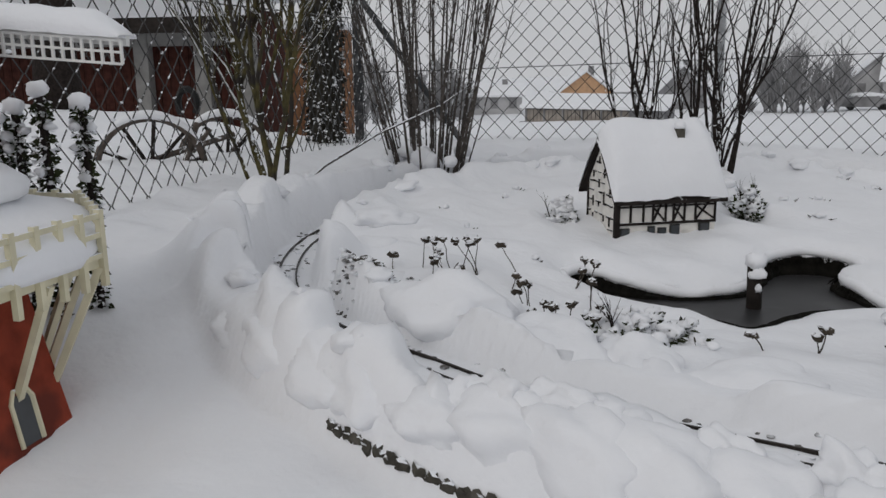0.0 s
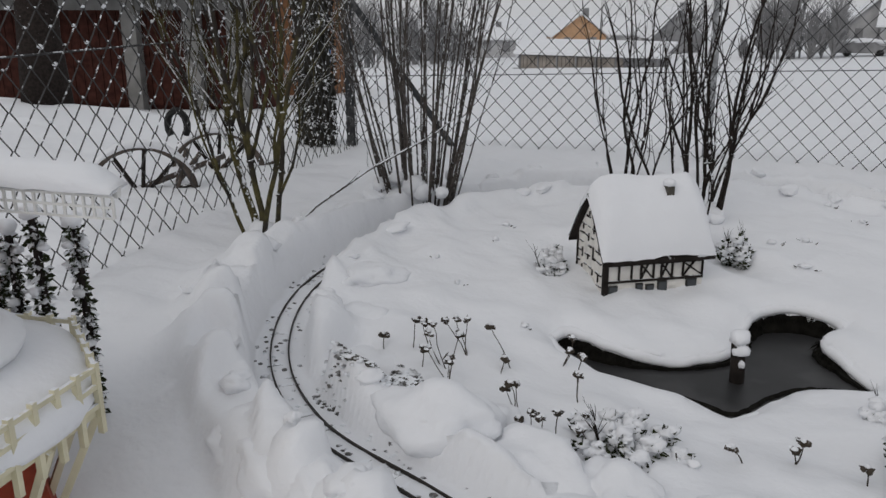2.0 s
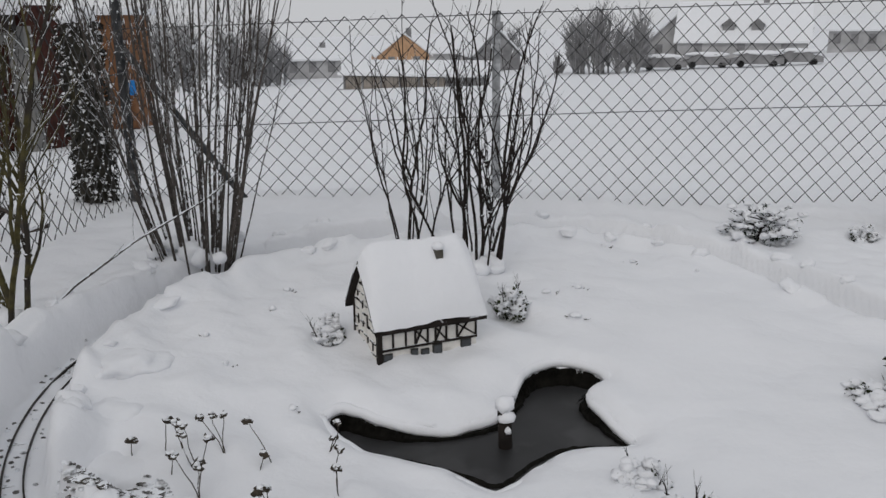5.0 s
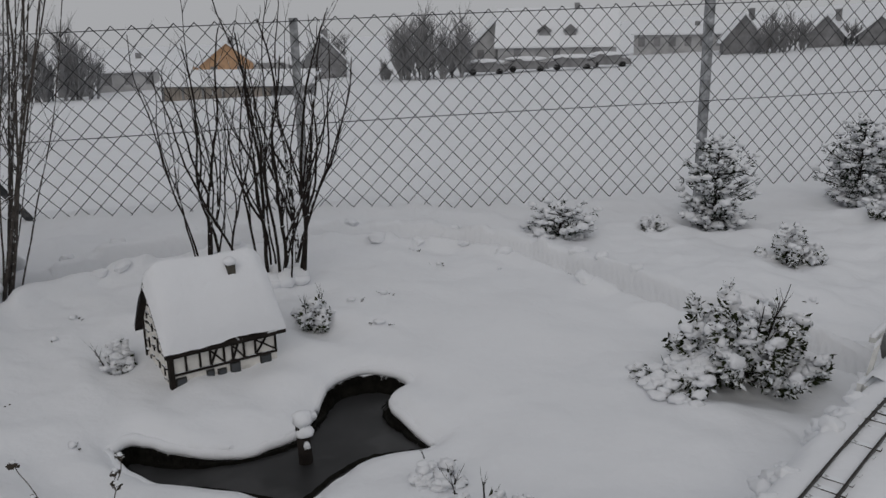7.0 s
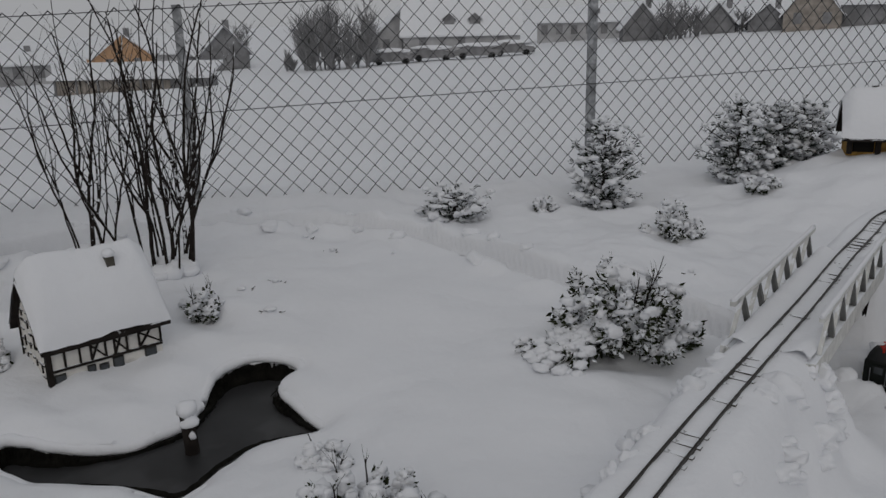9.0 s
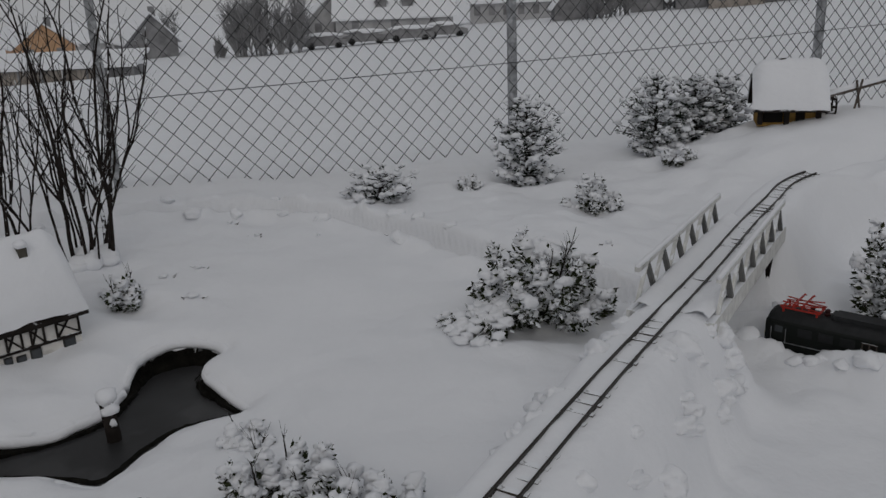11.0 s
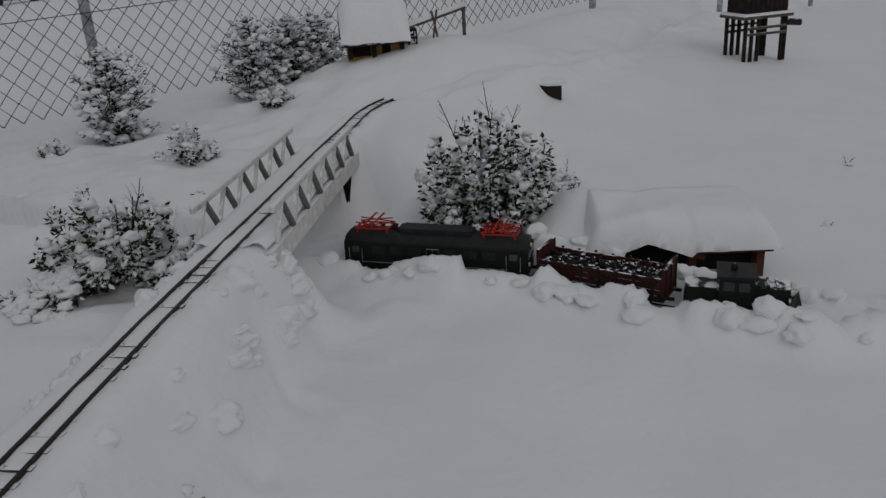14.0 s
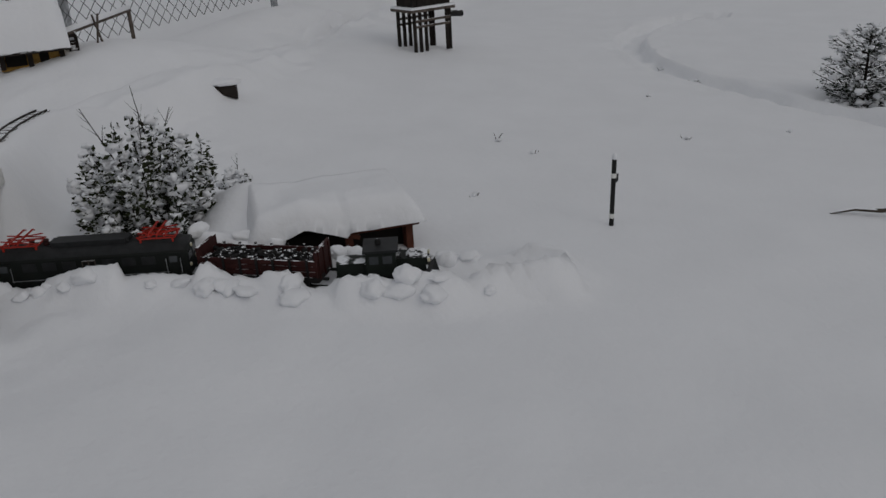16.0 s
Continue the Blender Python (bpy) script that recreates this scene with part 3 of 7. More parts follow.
# ---- the half-timbered model house ----
def build_house():
    h = thing("model_house", pose(0.073, 2.444, 0.170, 0, 0, 26), "small half-timbered model house with thick snow on its roof", "model house")
    W, D, H = 0.316, 0.22, 0.184
    bm = bmesh.new()
    box(bm, 0, W, 0, D, -0.05, H)
    part("wall", bm, M_PLASTER, h)
    bm = bmesh.new()
    v = [bm.verts.new(p) for p in ((0, 0, H), (0, D, H), (0, D / 2, H + 0.136), (W, 0, H), (W, D, H), (W, D / 2, H + 0.136))]
    for q in ((0, 2, 1), (3, 4, 5), (0, 1, 4, 3), (0, 3, 5, 2), (1, 2, 5, 4)):
        bm.faces.new([v[i] for i in q])
    part("gable", bm, M_PLASTER, h)
    bm = bmesh.new()
    n = 44
    rng = random.Random(3)
    lumpy = lambda x, y: 0.010 * noise.noise(Vector((x * 7, y * 7, 4))) + 0.004 * noise.noise(Vector((x * 26, y * 26, 7)))
    prof = []
    for k in range(n + 1):
        y = -0.035 + (D + 0.07) * k / n
        slope = H + 0.141 - 1.24 * abs(y - D / 2)
        prof.append((y, slope))
    grid = []
    xs = [-0.022 + (W + 0.044) * k / 40 for k in range(41)]
    for x in xs:
        edge = min(1, min(x - xs[0], xs[-1] - x) / 0.04)
        row = []
        for k, (y, z) in enumerate(prof):
            e2 = min(1, min(y - prof[0][0], prof[-1][0] - y) / 0.05)
            t = 0.062 * max(0, edge) ** 0.4 * max(0, e2) ** 0.4 + 0.003
            row.append(bm.verts.new((x, y, z - 0.022 * (1 - min(1, abs(y - D / 2) / 0.05)) + t + lumpy(x, y))))
        grid.append(row)
    for a, b in zip(grid, grid[1:]):
        for k in range(n):
            bm.faces.new((a[k], b[k], b[k + 1], a[k + 1]))
    part("roof_snow", bm, M_SNOW, h, "thick smooth snow on the roof", True)
    bm = bmesh.new()
    for s in (0, 1):
        y0, y1 = (-0.033, D / 2) if s == 0 else (D + 0.033, D / 2)
        z = lambda y: H + 0.136 - 1.24 * abs(y - D / 2)
        v = [bm.verts.new(p) for p in ((-0.02, y0, z(y0)), (W + 0.02, y0, z(y0)), (W + 0.02, y1, z(y1)), (-0.02, y1, z(y1)))]
        w = [bm.verts.new(u.co + Vector((0, 0, -0.01))) for u in v]
        bm.faces.new(v)
        bm.faces.new(w[::-1])
        for k in range(4):
            bm.faces.new((v[k], w[k], w[(k + 1) % 4], v[(k + 1) % 4]))
    part("roof", bm, M_TIMBER, h)
    bm = bmesh.new()
    box(bm, 0.205, 0.228, D / 2 - 0.065, D / 2 - 0.04, H + 0.03, H + 0.158)
    part("chimney", bm, M_STONE, h)
    bm = bmesh.new()
    lump(bm, (0.2165, D / 2 - 0.050, H + 0.166), 0.019, 0.021, 0.013, rng)
    part("chimney_snow", bm, M_SNOW, h, smooth=True)
    # timber frame of the front and of the gable
    e = 0.004
    def beam(a, b, w=0.009):
        bm = bmesh.new()
        bar(bm, a, b, w, w, (0, 1, 0.01))
        part("beam", bm, M_TIMBER, h)
    for z in (0.072, 0.165, 0.122):
        beam((0, -e / 2, z), (W, -e / 2, z), 0.005 if z == 0.122 else 0.008)
    cols = [0.003, 0.045, 0.085, 0.115, 0.155, 0.18, 0.215, 0.25, W - 0.003]
    for x in cols:
        beam((x, -e / 2, 0.072), (x, -e / 2, 0.165), 0.0055)
    for a, b in ((0.115, 0.155), (0.18, 0.215), (0.25, W)):
        beam((a, -e / 2, 0.075), (b, -e / 2, 0.162), 0.005)
        beam((b, -e / 2, 0.075), (a, -e / 2, 0.120), 0.005)
    beam((0.003, -e / 2, -0.02), (0.003, -e / 2, 0.17), 0.014)
    # the gable's timbers show only where the driven snow has not stuck
    for z in (0.05, 0.085, 0.12, 0.15, 0.18, 0.21, 0.24):
        y0 = max(0, (z - H) / 1.24) if z > H else 0
        y = y0 + rng.uniform(0.0, 0.03)
        while y < D - y0 - 0.02:
            ln = rng.uniform(0.015, 0.05)
            beam((-e / 2, y, z), (-e / 2, min(y + ln, D - y0), z + rng.uniform(-0.002, 0.002)), rng.uniform(0.003, 0.0055))
            y += ln + rng.uniform(0.01, 0.05)
    for y in (0.045, 0.09, 0.13, 0.175):
        top = H + 0.110 - 1.24 * abs(y - D / 2)
        z = 0.03 + rng.uniform(0, 0.05)
        while z < top - 0.02:
            ln = rng.uniform(0.012, 0.04)
            beam((-e / 2, y, z), (-e / 2, y, min(z + ln, top)), 0.004)
            z += ln + rng.uniform(0.02, 0.06)
    for y in (0.003, D - 0.003):
        beam((-e / 2, y, 0.03), (-e / 2, y, H), 0.006)
    for x, w, z0, z1 in ((0.012, 0.03, 0.022, 0.060), (0.10, 0.022, 0.034, 0.063), (0.132, 0.026, 0.026, 0.058), (0.17, 0.03, 0.032, 0.066), (0.262, 0.034, 0.028, 0.068)):
        bm = bmesh.new()
        box(bm, x, x + w, -0.006, 0.002, z0, z1)
        win = part("window", bm, M_SHUTTER, h)
        bm = bmesh.new()
        box(bm, x + 0.003, x + w - 0.003, -0.0075, -0.0055, z0 + 0.003, z1 - 0.003)
        part("pane", bm, M_PANE, win)
    for x in (0.055, 0.128, 0.19, 0.225):
        bm = bmesh.new()
        box(bm, x, x + 0.02, -0.004, 0.002, 0.127, 0.158)
        part("window", bm, M_PANE, h)
    bm = bmesh.new()
    box(bm, -0.005, 0.002, 0.10, 0.13, 0.0, 0.04)
    part("window", bm, M_SHUTTER, h)


build_house()


# ---- rails ----
def build_track(line, s0, s1, label, buried=()):
    t = thing("railway_track", pose(0, 0, 0), label, "railway track")
    pts = line[int(s0 / 0.02) : int(s1 / 0.02) + 1]
    g = np.gradient(pts[:, :2], axis=0)
    g /= np.linalg.norm(g, axis=1)[:, None]
    left = np.stack([-g[:, 1], g[:, 0]], 1)
    for side in (-1, 1):
        bm = bmesh.new()
        rows = []
        for p, l in zip(pts, left):
            c = p[:2] + l * side * 0.0225
            rows.append([bm.verts.new((c[0] + l[0] * o, c[1] + l[1] * o, p[2] + z)) for o, z in ((-0.0034, -0.012), (-0.0014, -0.009), (-0.002, 0.0), (0.002, 0.0), (0.0014, -0.009), (0.0034, -0.012))])
        for a, b in zip(rows, rows[1:]):
            for k in range(6):
                bm.faces.new((a[k], b[k], b[(k + 1) % 6], a[(k + 1) % 6]))
        part("rail", bm, M_RAIL, t)
    bm = bmesh.new()
    box(bm, -0.007, 0.007, -0.031, 0.031, -0.018, -0.0068)
    me = mesh_of("sleeper", bm, M_SLEEPER)
    for i in range(0, len(pts), 2):
        ob = new("sleeper", me)
        ob.parent = t
        ob.matrix_local = pose(*pts[i], 0, 0, math.degrees(math.atan2(g[i, 1], g[i, 0])))
    return t


build_track(LOW_LINE, 0.0, S_LOW - 0.3, "dark model railway track ploughed free of snow")
build_track(HIGH_LINE, 0.0, along(HIGH_LINE, 3.05, 2.64), "dark model railway track with snow between its rails")


# ---- the bridge ----
def build_bridge():
    b = thing("model_bridge", pose(0, 0, 0), "white model railway bridge with snowy truss railings", "model bridge")
    p0, p1 = Vector((1.72, 1.666, 0.3955)), Vector((2.42, 2.232, 0.3955))
    d = (p1 - p0).normalized()
    s = Vector((-d.y, d.x, 0)).normalized()
    L = (p1 - p0).length
    def at(u, o, z):
        return p0 + d * u + s * o + Vector((0, 0, z))
    bm = bmesh.new()
    bar(bm, at(0, 0, -0.016), at(L, 0, -0.016), 0.19, 0.018)
    part("deck", bm, M_BRIDGE, b)
    for side in (-1, 1):
        o = side * 0.098
        bm = bmesh.new()
        bar(bm, at(0, o, -0.03), at(L, o, -0.03), 0.014, 0.05)
        part("girder", bm, M_BRIDGE, b)
        bm = bmesh.new()
        bar(bm, at(0.05, o, 0.082), at(L - 0.05, o, 0.082), 0.012, 0.012)
        chord = part("top_chord", bm, M_BRIDGE, b)
        bm = bmesh.new()
        tube(bm, [at(0.05 + (L - 0.1) * k / 24, o, 0.090 + 0.002 * noise.noise(Vector((k * 0.8, side, 4)))) for k in range(25)], [0.0065 + 0.003 * noise.noise(Vector((k * 0.7, side, 9))) for k in range(25)], 6)
        part("chord_snow", bm, M_SNOW, chord, smooth=True)
        n = 6
        for k in range(n):
            u0, u1 = 0.06 + (L - 0.12) * k / n, 0.06 + (L - 0.12) * (k + 1) / n
            m = (u0 + u1) / 2
            bm = bmesh.new()
            bar(bm, at(u0, o, -0.006), at(m, o, 0.08), 0.009, 0.009)
            part("diagonal", bm, M_BRIDGE, b)
            bm = bmesh.new()
            bar(bm, at(u1, o, -0.006), at(m, o, 0.08), 0.012, 0.012)
            part("diagonal", bm, M_GIRDER_DARK, b, "dark diagonal brace")
    rng = random.Random(8)
    bm = bmesh.new()
    n = 46
    rows = []
    for k in range(n + 1):
        u = L * k / n
        row = []
        for j in range(13):
            o = -0.092 + 0.184 * j / 12
            e = min(1, (0.092 - abs(o)) / 0.02 + 0.1)
            z = 0.006 * e + 0.012 * smooth(abs(o), 0.035, 0.08) * e + 0.006 * noise.noise(Vector((u * 18, o * 25, 3)))
            row.append(bm.verts.new(at(u, o, float(z) + 0.004)))
        rows.append(row)
    for a, c in zip(rows, rows[1:]):
        for j in range(12):
            bm.faces.new((a[j], c[j], c[j + 1], a[j + 1]))
    part("deck_snow", bm, M_SNOW, b, "loose snow on the bridge deck", True)
    for u in (0.05, L - 0.045):
        bm = bmesh.new()
        q = at(u, 0, 0)
        # The pier's colour already carries the shadow under the deck.
        bar(bm, (q.x, q.y, -0.05), (q.x, q.y, 0.37), 0.09 if u < 0.1 else 0.075, 0.16, (s.x, s.y, 0))
        part("pier", bm, M_PIER, b, "brick-red pier darkened for the bridge's shadow")


build_bridge()


# ---- the train ----
def rail_pose(s):
    i = s / 0.02
    k = int(i)
    p = LOW_LINE[k] * (1 - i + k) + LOW_LINE[min(k + 1, len(LOW_LINE) - 1)] * (i - k)
    return Vector(p)


def wagon_pose(s_mid, half):
    a, b = rail_pose(s_mid - half), rail_pose(s_mid + half)
    d = b - a
    m = (a + b) / 2
    return pose(m.x, m.y, m.z, 0, -math.degrees(math.atan2(d.z, math.hypot(d.x, d.y))), math.degrees(math.atan2(d.y, d.x)))


S_SHED = along(LOW_LINE, 2.38, 1.68)


def wheelset(parent, x, r=0.017):
    for side in (-1, 1):
        bm = bmesh.new()
        lathe(bm, [(r * 1.15, 0.0), (r * 1.15, 0.003), (r, 0.004), (r * 0.96, 0.009), (r * 0.5, 0.007), (0.003, 0.008)], 14, Matrix.Translation((x, side * 0.02, r)) @ Euler((radians(-90 * side), 0, 0)).to_matrix().to_4x4())
        part("wheel", bm, M_BLACK, parent)


def build_loco():
    L, W = 0.55, 0.108
    t = thing("electric_locomotive", wagon_pose(S_SHED, 0.15), "dark green model electric locomotive with red pantographs", "locomotive")
    sect = [(-W / 2, 0.05), (W / 2, 0.05), (W / 2, 0.125), (W / 2 - 0.004, 0.132), (-W / 2 + 0.004, 0.132), (-W / 2, 0.125)]
    def hull(bm, x_list):
        rows = []
        for x, shrink, drop in x_list:
            rows.append([bm.verts.new((x, y * shrink, z if z < 0.1 else z - drop)) for y, z in sect])
        for a, b in zip(rows, rows[1:]):
            for k in range(6):
                bm.faces.new((a[k], b[k], b[(k + 1) % 6], a[(k + 1) % 6]))
        bm.faces.new(rows[0])
        bm.faces.new(rows[-1][::-1])
    bm = bmesh.new()
    hull(bm, [(-L / 2, 0.86, 0.006), (-L / 2 + 0.012, 0.95, 0.0), (-L / 2 + 0.04, 1, 0), (L / 2 - 0.04, 1, 0), (L / 2 - 0.012, 0.95, 0), (L / 2, 0.86, 0.006)])
    body = part("body", bm, M_LOCO, t)
    bm = bmesh.new()
    rows = []
    for x, k in ((-L / 2 + 0.006, 0.7), (-L / 2 + 0.03, 0.95), (-L / 2 + 0.06, 1), (L / 2 - 0.06, 1), (L / 2 - 0.03, 0.95), (L / 2 - 0.006, 0.7)):
        rows.append([bm.verts.new((x, y * (0.9 + 0.1 * k), 0.13 + z * k)) for y, z in ((-0.052, 0), (-0.048, 0.012), (-0.03, 0.021), (0, 0.024), (0.03, 0.021), (0.048, 0.012), (0.052, 0))])
    for a, b in zip(rows, rows[1:]):
        for k in range(6):
            bm.faces.new((a[k], b[k], b[k + 1], a[k + 1]))
    bm.faces.new(rows[0])
    bm.faces.new(rows[-1][::-1])
    part("roof", bm, M_LOCO_ROOF, t, "grey roof", True)
    bm = bmesh.new()
    box(bm, -0.11, 0.11, -0.026, 0.026, 0.15, 0.166)
    bmesh.ops.bevel(bm, geom=bm.edges[:], offset=0.008, segments=2)
    part("roof_hood", bm, M_LOCO_ROOF, t)
    for x in (-0.165, -0.125, 0.135):
        bm = bmesh.new()
        lathe(bm, [(0.008, 0.15), (0.01, 0.158), (0.006, 0.162), (0.009, 0.168), (0.003, 0.172)], 8, Matrix.Translation((x, 0, 0)))
        part("insulator", bm, M_WAGON, t)
    for cx in (-0.19, 0.19):
        bm = bmesh.new()
        z = 0.172
        for y in (-0.028, 0.028):
            bar(bm, (cx - 0.05, y, z - 0.01), (cx + 0.05, y, z - 0.01), 0.004)
            bar(bm, (cx - 0.055, y, z - 0.006), (cx + 0.05, y * 0.8, z + 0.008), 0.003)
            bar(bm, (cx + 0.055, y, z - 0.006), (cx - 0.05, y * 0.8, z + 0.006), 0.003)
            for x in (-0.045, 0.045):
                bar(bm, (cx + x, y, z - 0.022), (cx + x, y, z - 0.008), 0.005)
        for x, w in ((-0.05, 0.028), (0.05, 0.028), (-0.02, 0.028), (0.02, 0.028)):
            bar(bm, (cx + x, -w, z - 0.01), (cx + x, w, z - 0.01), 0.004)
        for x in (-0.012, 0.012):
            bar(bm, (cx + x, -0.05, z + 0.012), (cx + x, 0.05, z + 0.012), 0.004)
            for y in (-0.05, 0.05):
                bar(bm, (cx + x, y, z + 0.012), (cx + x, y * 1.2, z + 0.006), 0.003)
        part("pantograph", bm, M_RED, t, "folded red pantograph")
    for side in (-1, 1):
        for k, x in enumerate((-0.165, -0.11, -0.055, 0.0, 0.055, 0.11, 0.165)):
            bm = bmesh.new()
            y = side * (W / 2 + 0.0006)
            box(bm, x - 0.019, x + 0.019, y - 0.0012, y + 0.0012, 0.094, 0.118)
            w = part("side_window", bm, M_LOCO_ROOF if k != 3 else M_OLDWOOD, body, "grey louvred side window")
            if k == 3:
                for o in (-0.009, 0.009):
                    bm = bmesh.new()
                    box(bm, x + o - 0.007, x + o + 0.007, y + side * 0.0004 - 0.0012, y + side * 0.0004 + 0.0012, 0.097, 0.115)
                    part("pane", bm, M_DARK, w)
        bm = bmesh.new()
        bar(bm, (-L / 2 + 0.03, side * (W / 2 + 0.0012), 0.068), (L / 2 - 0.03, side * (W / 2 + 0.0012), 0.068), 0.0015, 0.002)
        part("trim_line", bm, M_POST, body, "thin pale trim line")
        for x in (-0.235, 0.235):
            bm = bmesh.new()
            y = side * (W / 2 + 0.0006)
            box(bm, x - 0.016, x + 0.016, y - 0.0015, y + 0.0015, 0.06, 0.12)
            door = part("cab_door", bm, M_LOCO, body)
            bm = bmesh.new()
            box(bm, x - 0.011, x + 0.011, y + side * 0.0008 - 0.0015, y + side * 0.0008 + 0.0015, 0.097, 0.116)
            part("door_window", bm, M_PANE, door)
            for o in (-0.02, 0.02):
                bm = bmesh.new()
                bar(bm, (x + o, side * (W / 2 + 0.004), 0.065), (x + o, side * (W / 2 + 0.004), 0.11), 0.0015)
                part("handrail", bm, M_POST, body)
    for end in (-1, 1):
        for y in (-0.024, 0.024):
            bm = bmesh.new()
            x = end * (L / 2 - 0.002)
            box(bm, x - 0.003, x + 0.003, y - 0.018, y + 0.018, 0.097, 0.117)
            part("cab_window", bm, M_PANE, body)
            bm = bmesh.new()
            tube(bm, [(end * (L / 2 - 0.01), y * 1.35, 0.045), (end * (L / 2 + 0.016), y * 1.35, 0.045)], 0.005, 8)
            lathe(bm, [(0.010, 0), (0.010, 0.003)], 10, Matrix.Translation((end * (L / 2 + 0.016), y * 1.35, 0.045)) @ Euler((0, radians(90), 0)).to_matrix().to_4x4())
            part("buffer", bm, M_BLACK, t)
            bm = bmesh.new()
            lathe(bm, [(0.006, 0), (0.006, 0.004)], 10, Matrix.Translation((end * (L / 2 + 0.002) - 0.002, y * 1.4, 0.08)) @ Euler((0, radians(90), 0)).to_matrix().to_4x4())
            part("headlight", bm, M_CREAM, body)
        bm = bmesh.new()
        lathe(bm, [(0.006, 0), (0.006, 0.004)], 10, Matrix.Translation((end * (L / 2 + 0.001) - 0.002, 0, 0.126)) @ Euler((0, radians(90), 0)).to_matrix().to_4x4())
        part("headlight", bm, M_CREAM, body)
    bm = bmesh.new()
    box(bm, -L / 2 + 0.02, L / 2 - 0.02, -0.035, 0.035, 0.028, 0.05)
    part("frame", bm, M_BLACK, t)
    for cx in (-0.17, 0.17):
        bm = bmesh.new()
        for y in (-0.04, 0.04):
            box(bm, cx - 0.075, cx + 0.075, y - 0.005, y + 0.005, 0.014, 0.036)
            for x in (-0.055, 0, 0.055):
                box(bm, cx + x - 0.009, cx + x + 0.009, y - 0.008, y + 0.008, 0.01, 0.03)
        box(bm, cx - 0.06, cx + 0.06, -0.03, 0.03, 0.018, 0.03)
        bogie = part("bogie", bm, M_BLACK, t)
        for x in (-0.055, 0.055):
            wheelset(bogie, cx + x)


def build_wagon():
    L, W = 0.36, 0.11
    t = thing("gondola_wagon", wagon_pose(S_SHED + 0.495, 0.1), "red-brown model goods wagon with a snowy dark load", "wagon")
    bm = bmesh.new()
    box(bm, -L / 2, L / 2, -W / 2, W / 2, 0.042, 0.058)
    part("floor_frame", bm, M_BLACK, t)
    for end in (-1, 1):
        bm = bmesh.new()
        x = end * (L / 2 - 0.004)
        box(bm, x - 0.004, x + 0.004, -W / 2, W / 2, 0.058, 0.135)
        wall = part("end_wall", bm, M_WAGON, t)
        for y in (-0.04, 0, 0.04):
            bm = bmesh.new()
            box(bm, x + end * 0.004 - 0.003, x + end * 0.004 + 0.003, y - 0.004, y + 0.004, 0.05, 0.132)
            part("stanchion", bm, M_WAGON, wall)
    for side in (-1, 1):
        for k in range(3):
            bm = bmesh.new()
            y = side * (W / 2 - 0.004)
            z = 0.06 + k * 0.016
            box(bm, -L / 2 + 0.008, L / 2 - 0.008, y - 0.003, y + 0.003, z, z + 0.0145)
            part("side_board", bm, M_WAGON, t)
        for x in np.linspace(-L / 2 + 0.03, L / 2 - 0.03, 7):
            bm = bmesh.new()
            y = side * (W / 2 + 0.001)
            box(bm, x - 0.003, x + 0.003, y - 0.003, y + 0.003, 0.046, 0.112)
            part("side_post", bm, M_BLACK, t)
    rng = random.Random(11)
    bm = bmesh.new()
    for i in range(200):
        lump(bm, (rng.uniform(-L / 2 + 0.015, L / 2 - 0.015), rng.uniform(-W / 2 + 0.012, W / 2 - 0.012), rng.uniform(0.088, 0.104)), rng.uniform(0.006, 0.013), rng.uniform(0.006, 0.012), 0.008, rng, 0.3, 1)
    load = part("load", bm, M_COAL, t, "dark lumpy load dusted with snow")
    for cx in (-0.11, 0.11):
        for y in (-0.04, 0.04):
            bm = bmesh.new()
            box(bm, cx - 0.035, cx + 0.035, y - 0.004, y + 0.004, 0.012, 0.042)
            axle = part("axle_box", bm, M_BLACK, t)
        wheelset(axle, cx)
    for end in (-1, 1):
        for y in (-0.032, 0.032):
            bm = bmesh.new()
            tube(bm, [(end * L / 2, y, 0.047), (end * (L / 2 + 0.02), y, 0.047)], 0.005, 8)
            part("buffer", bm, M_BLACK, t)


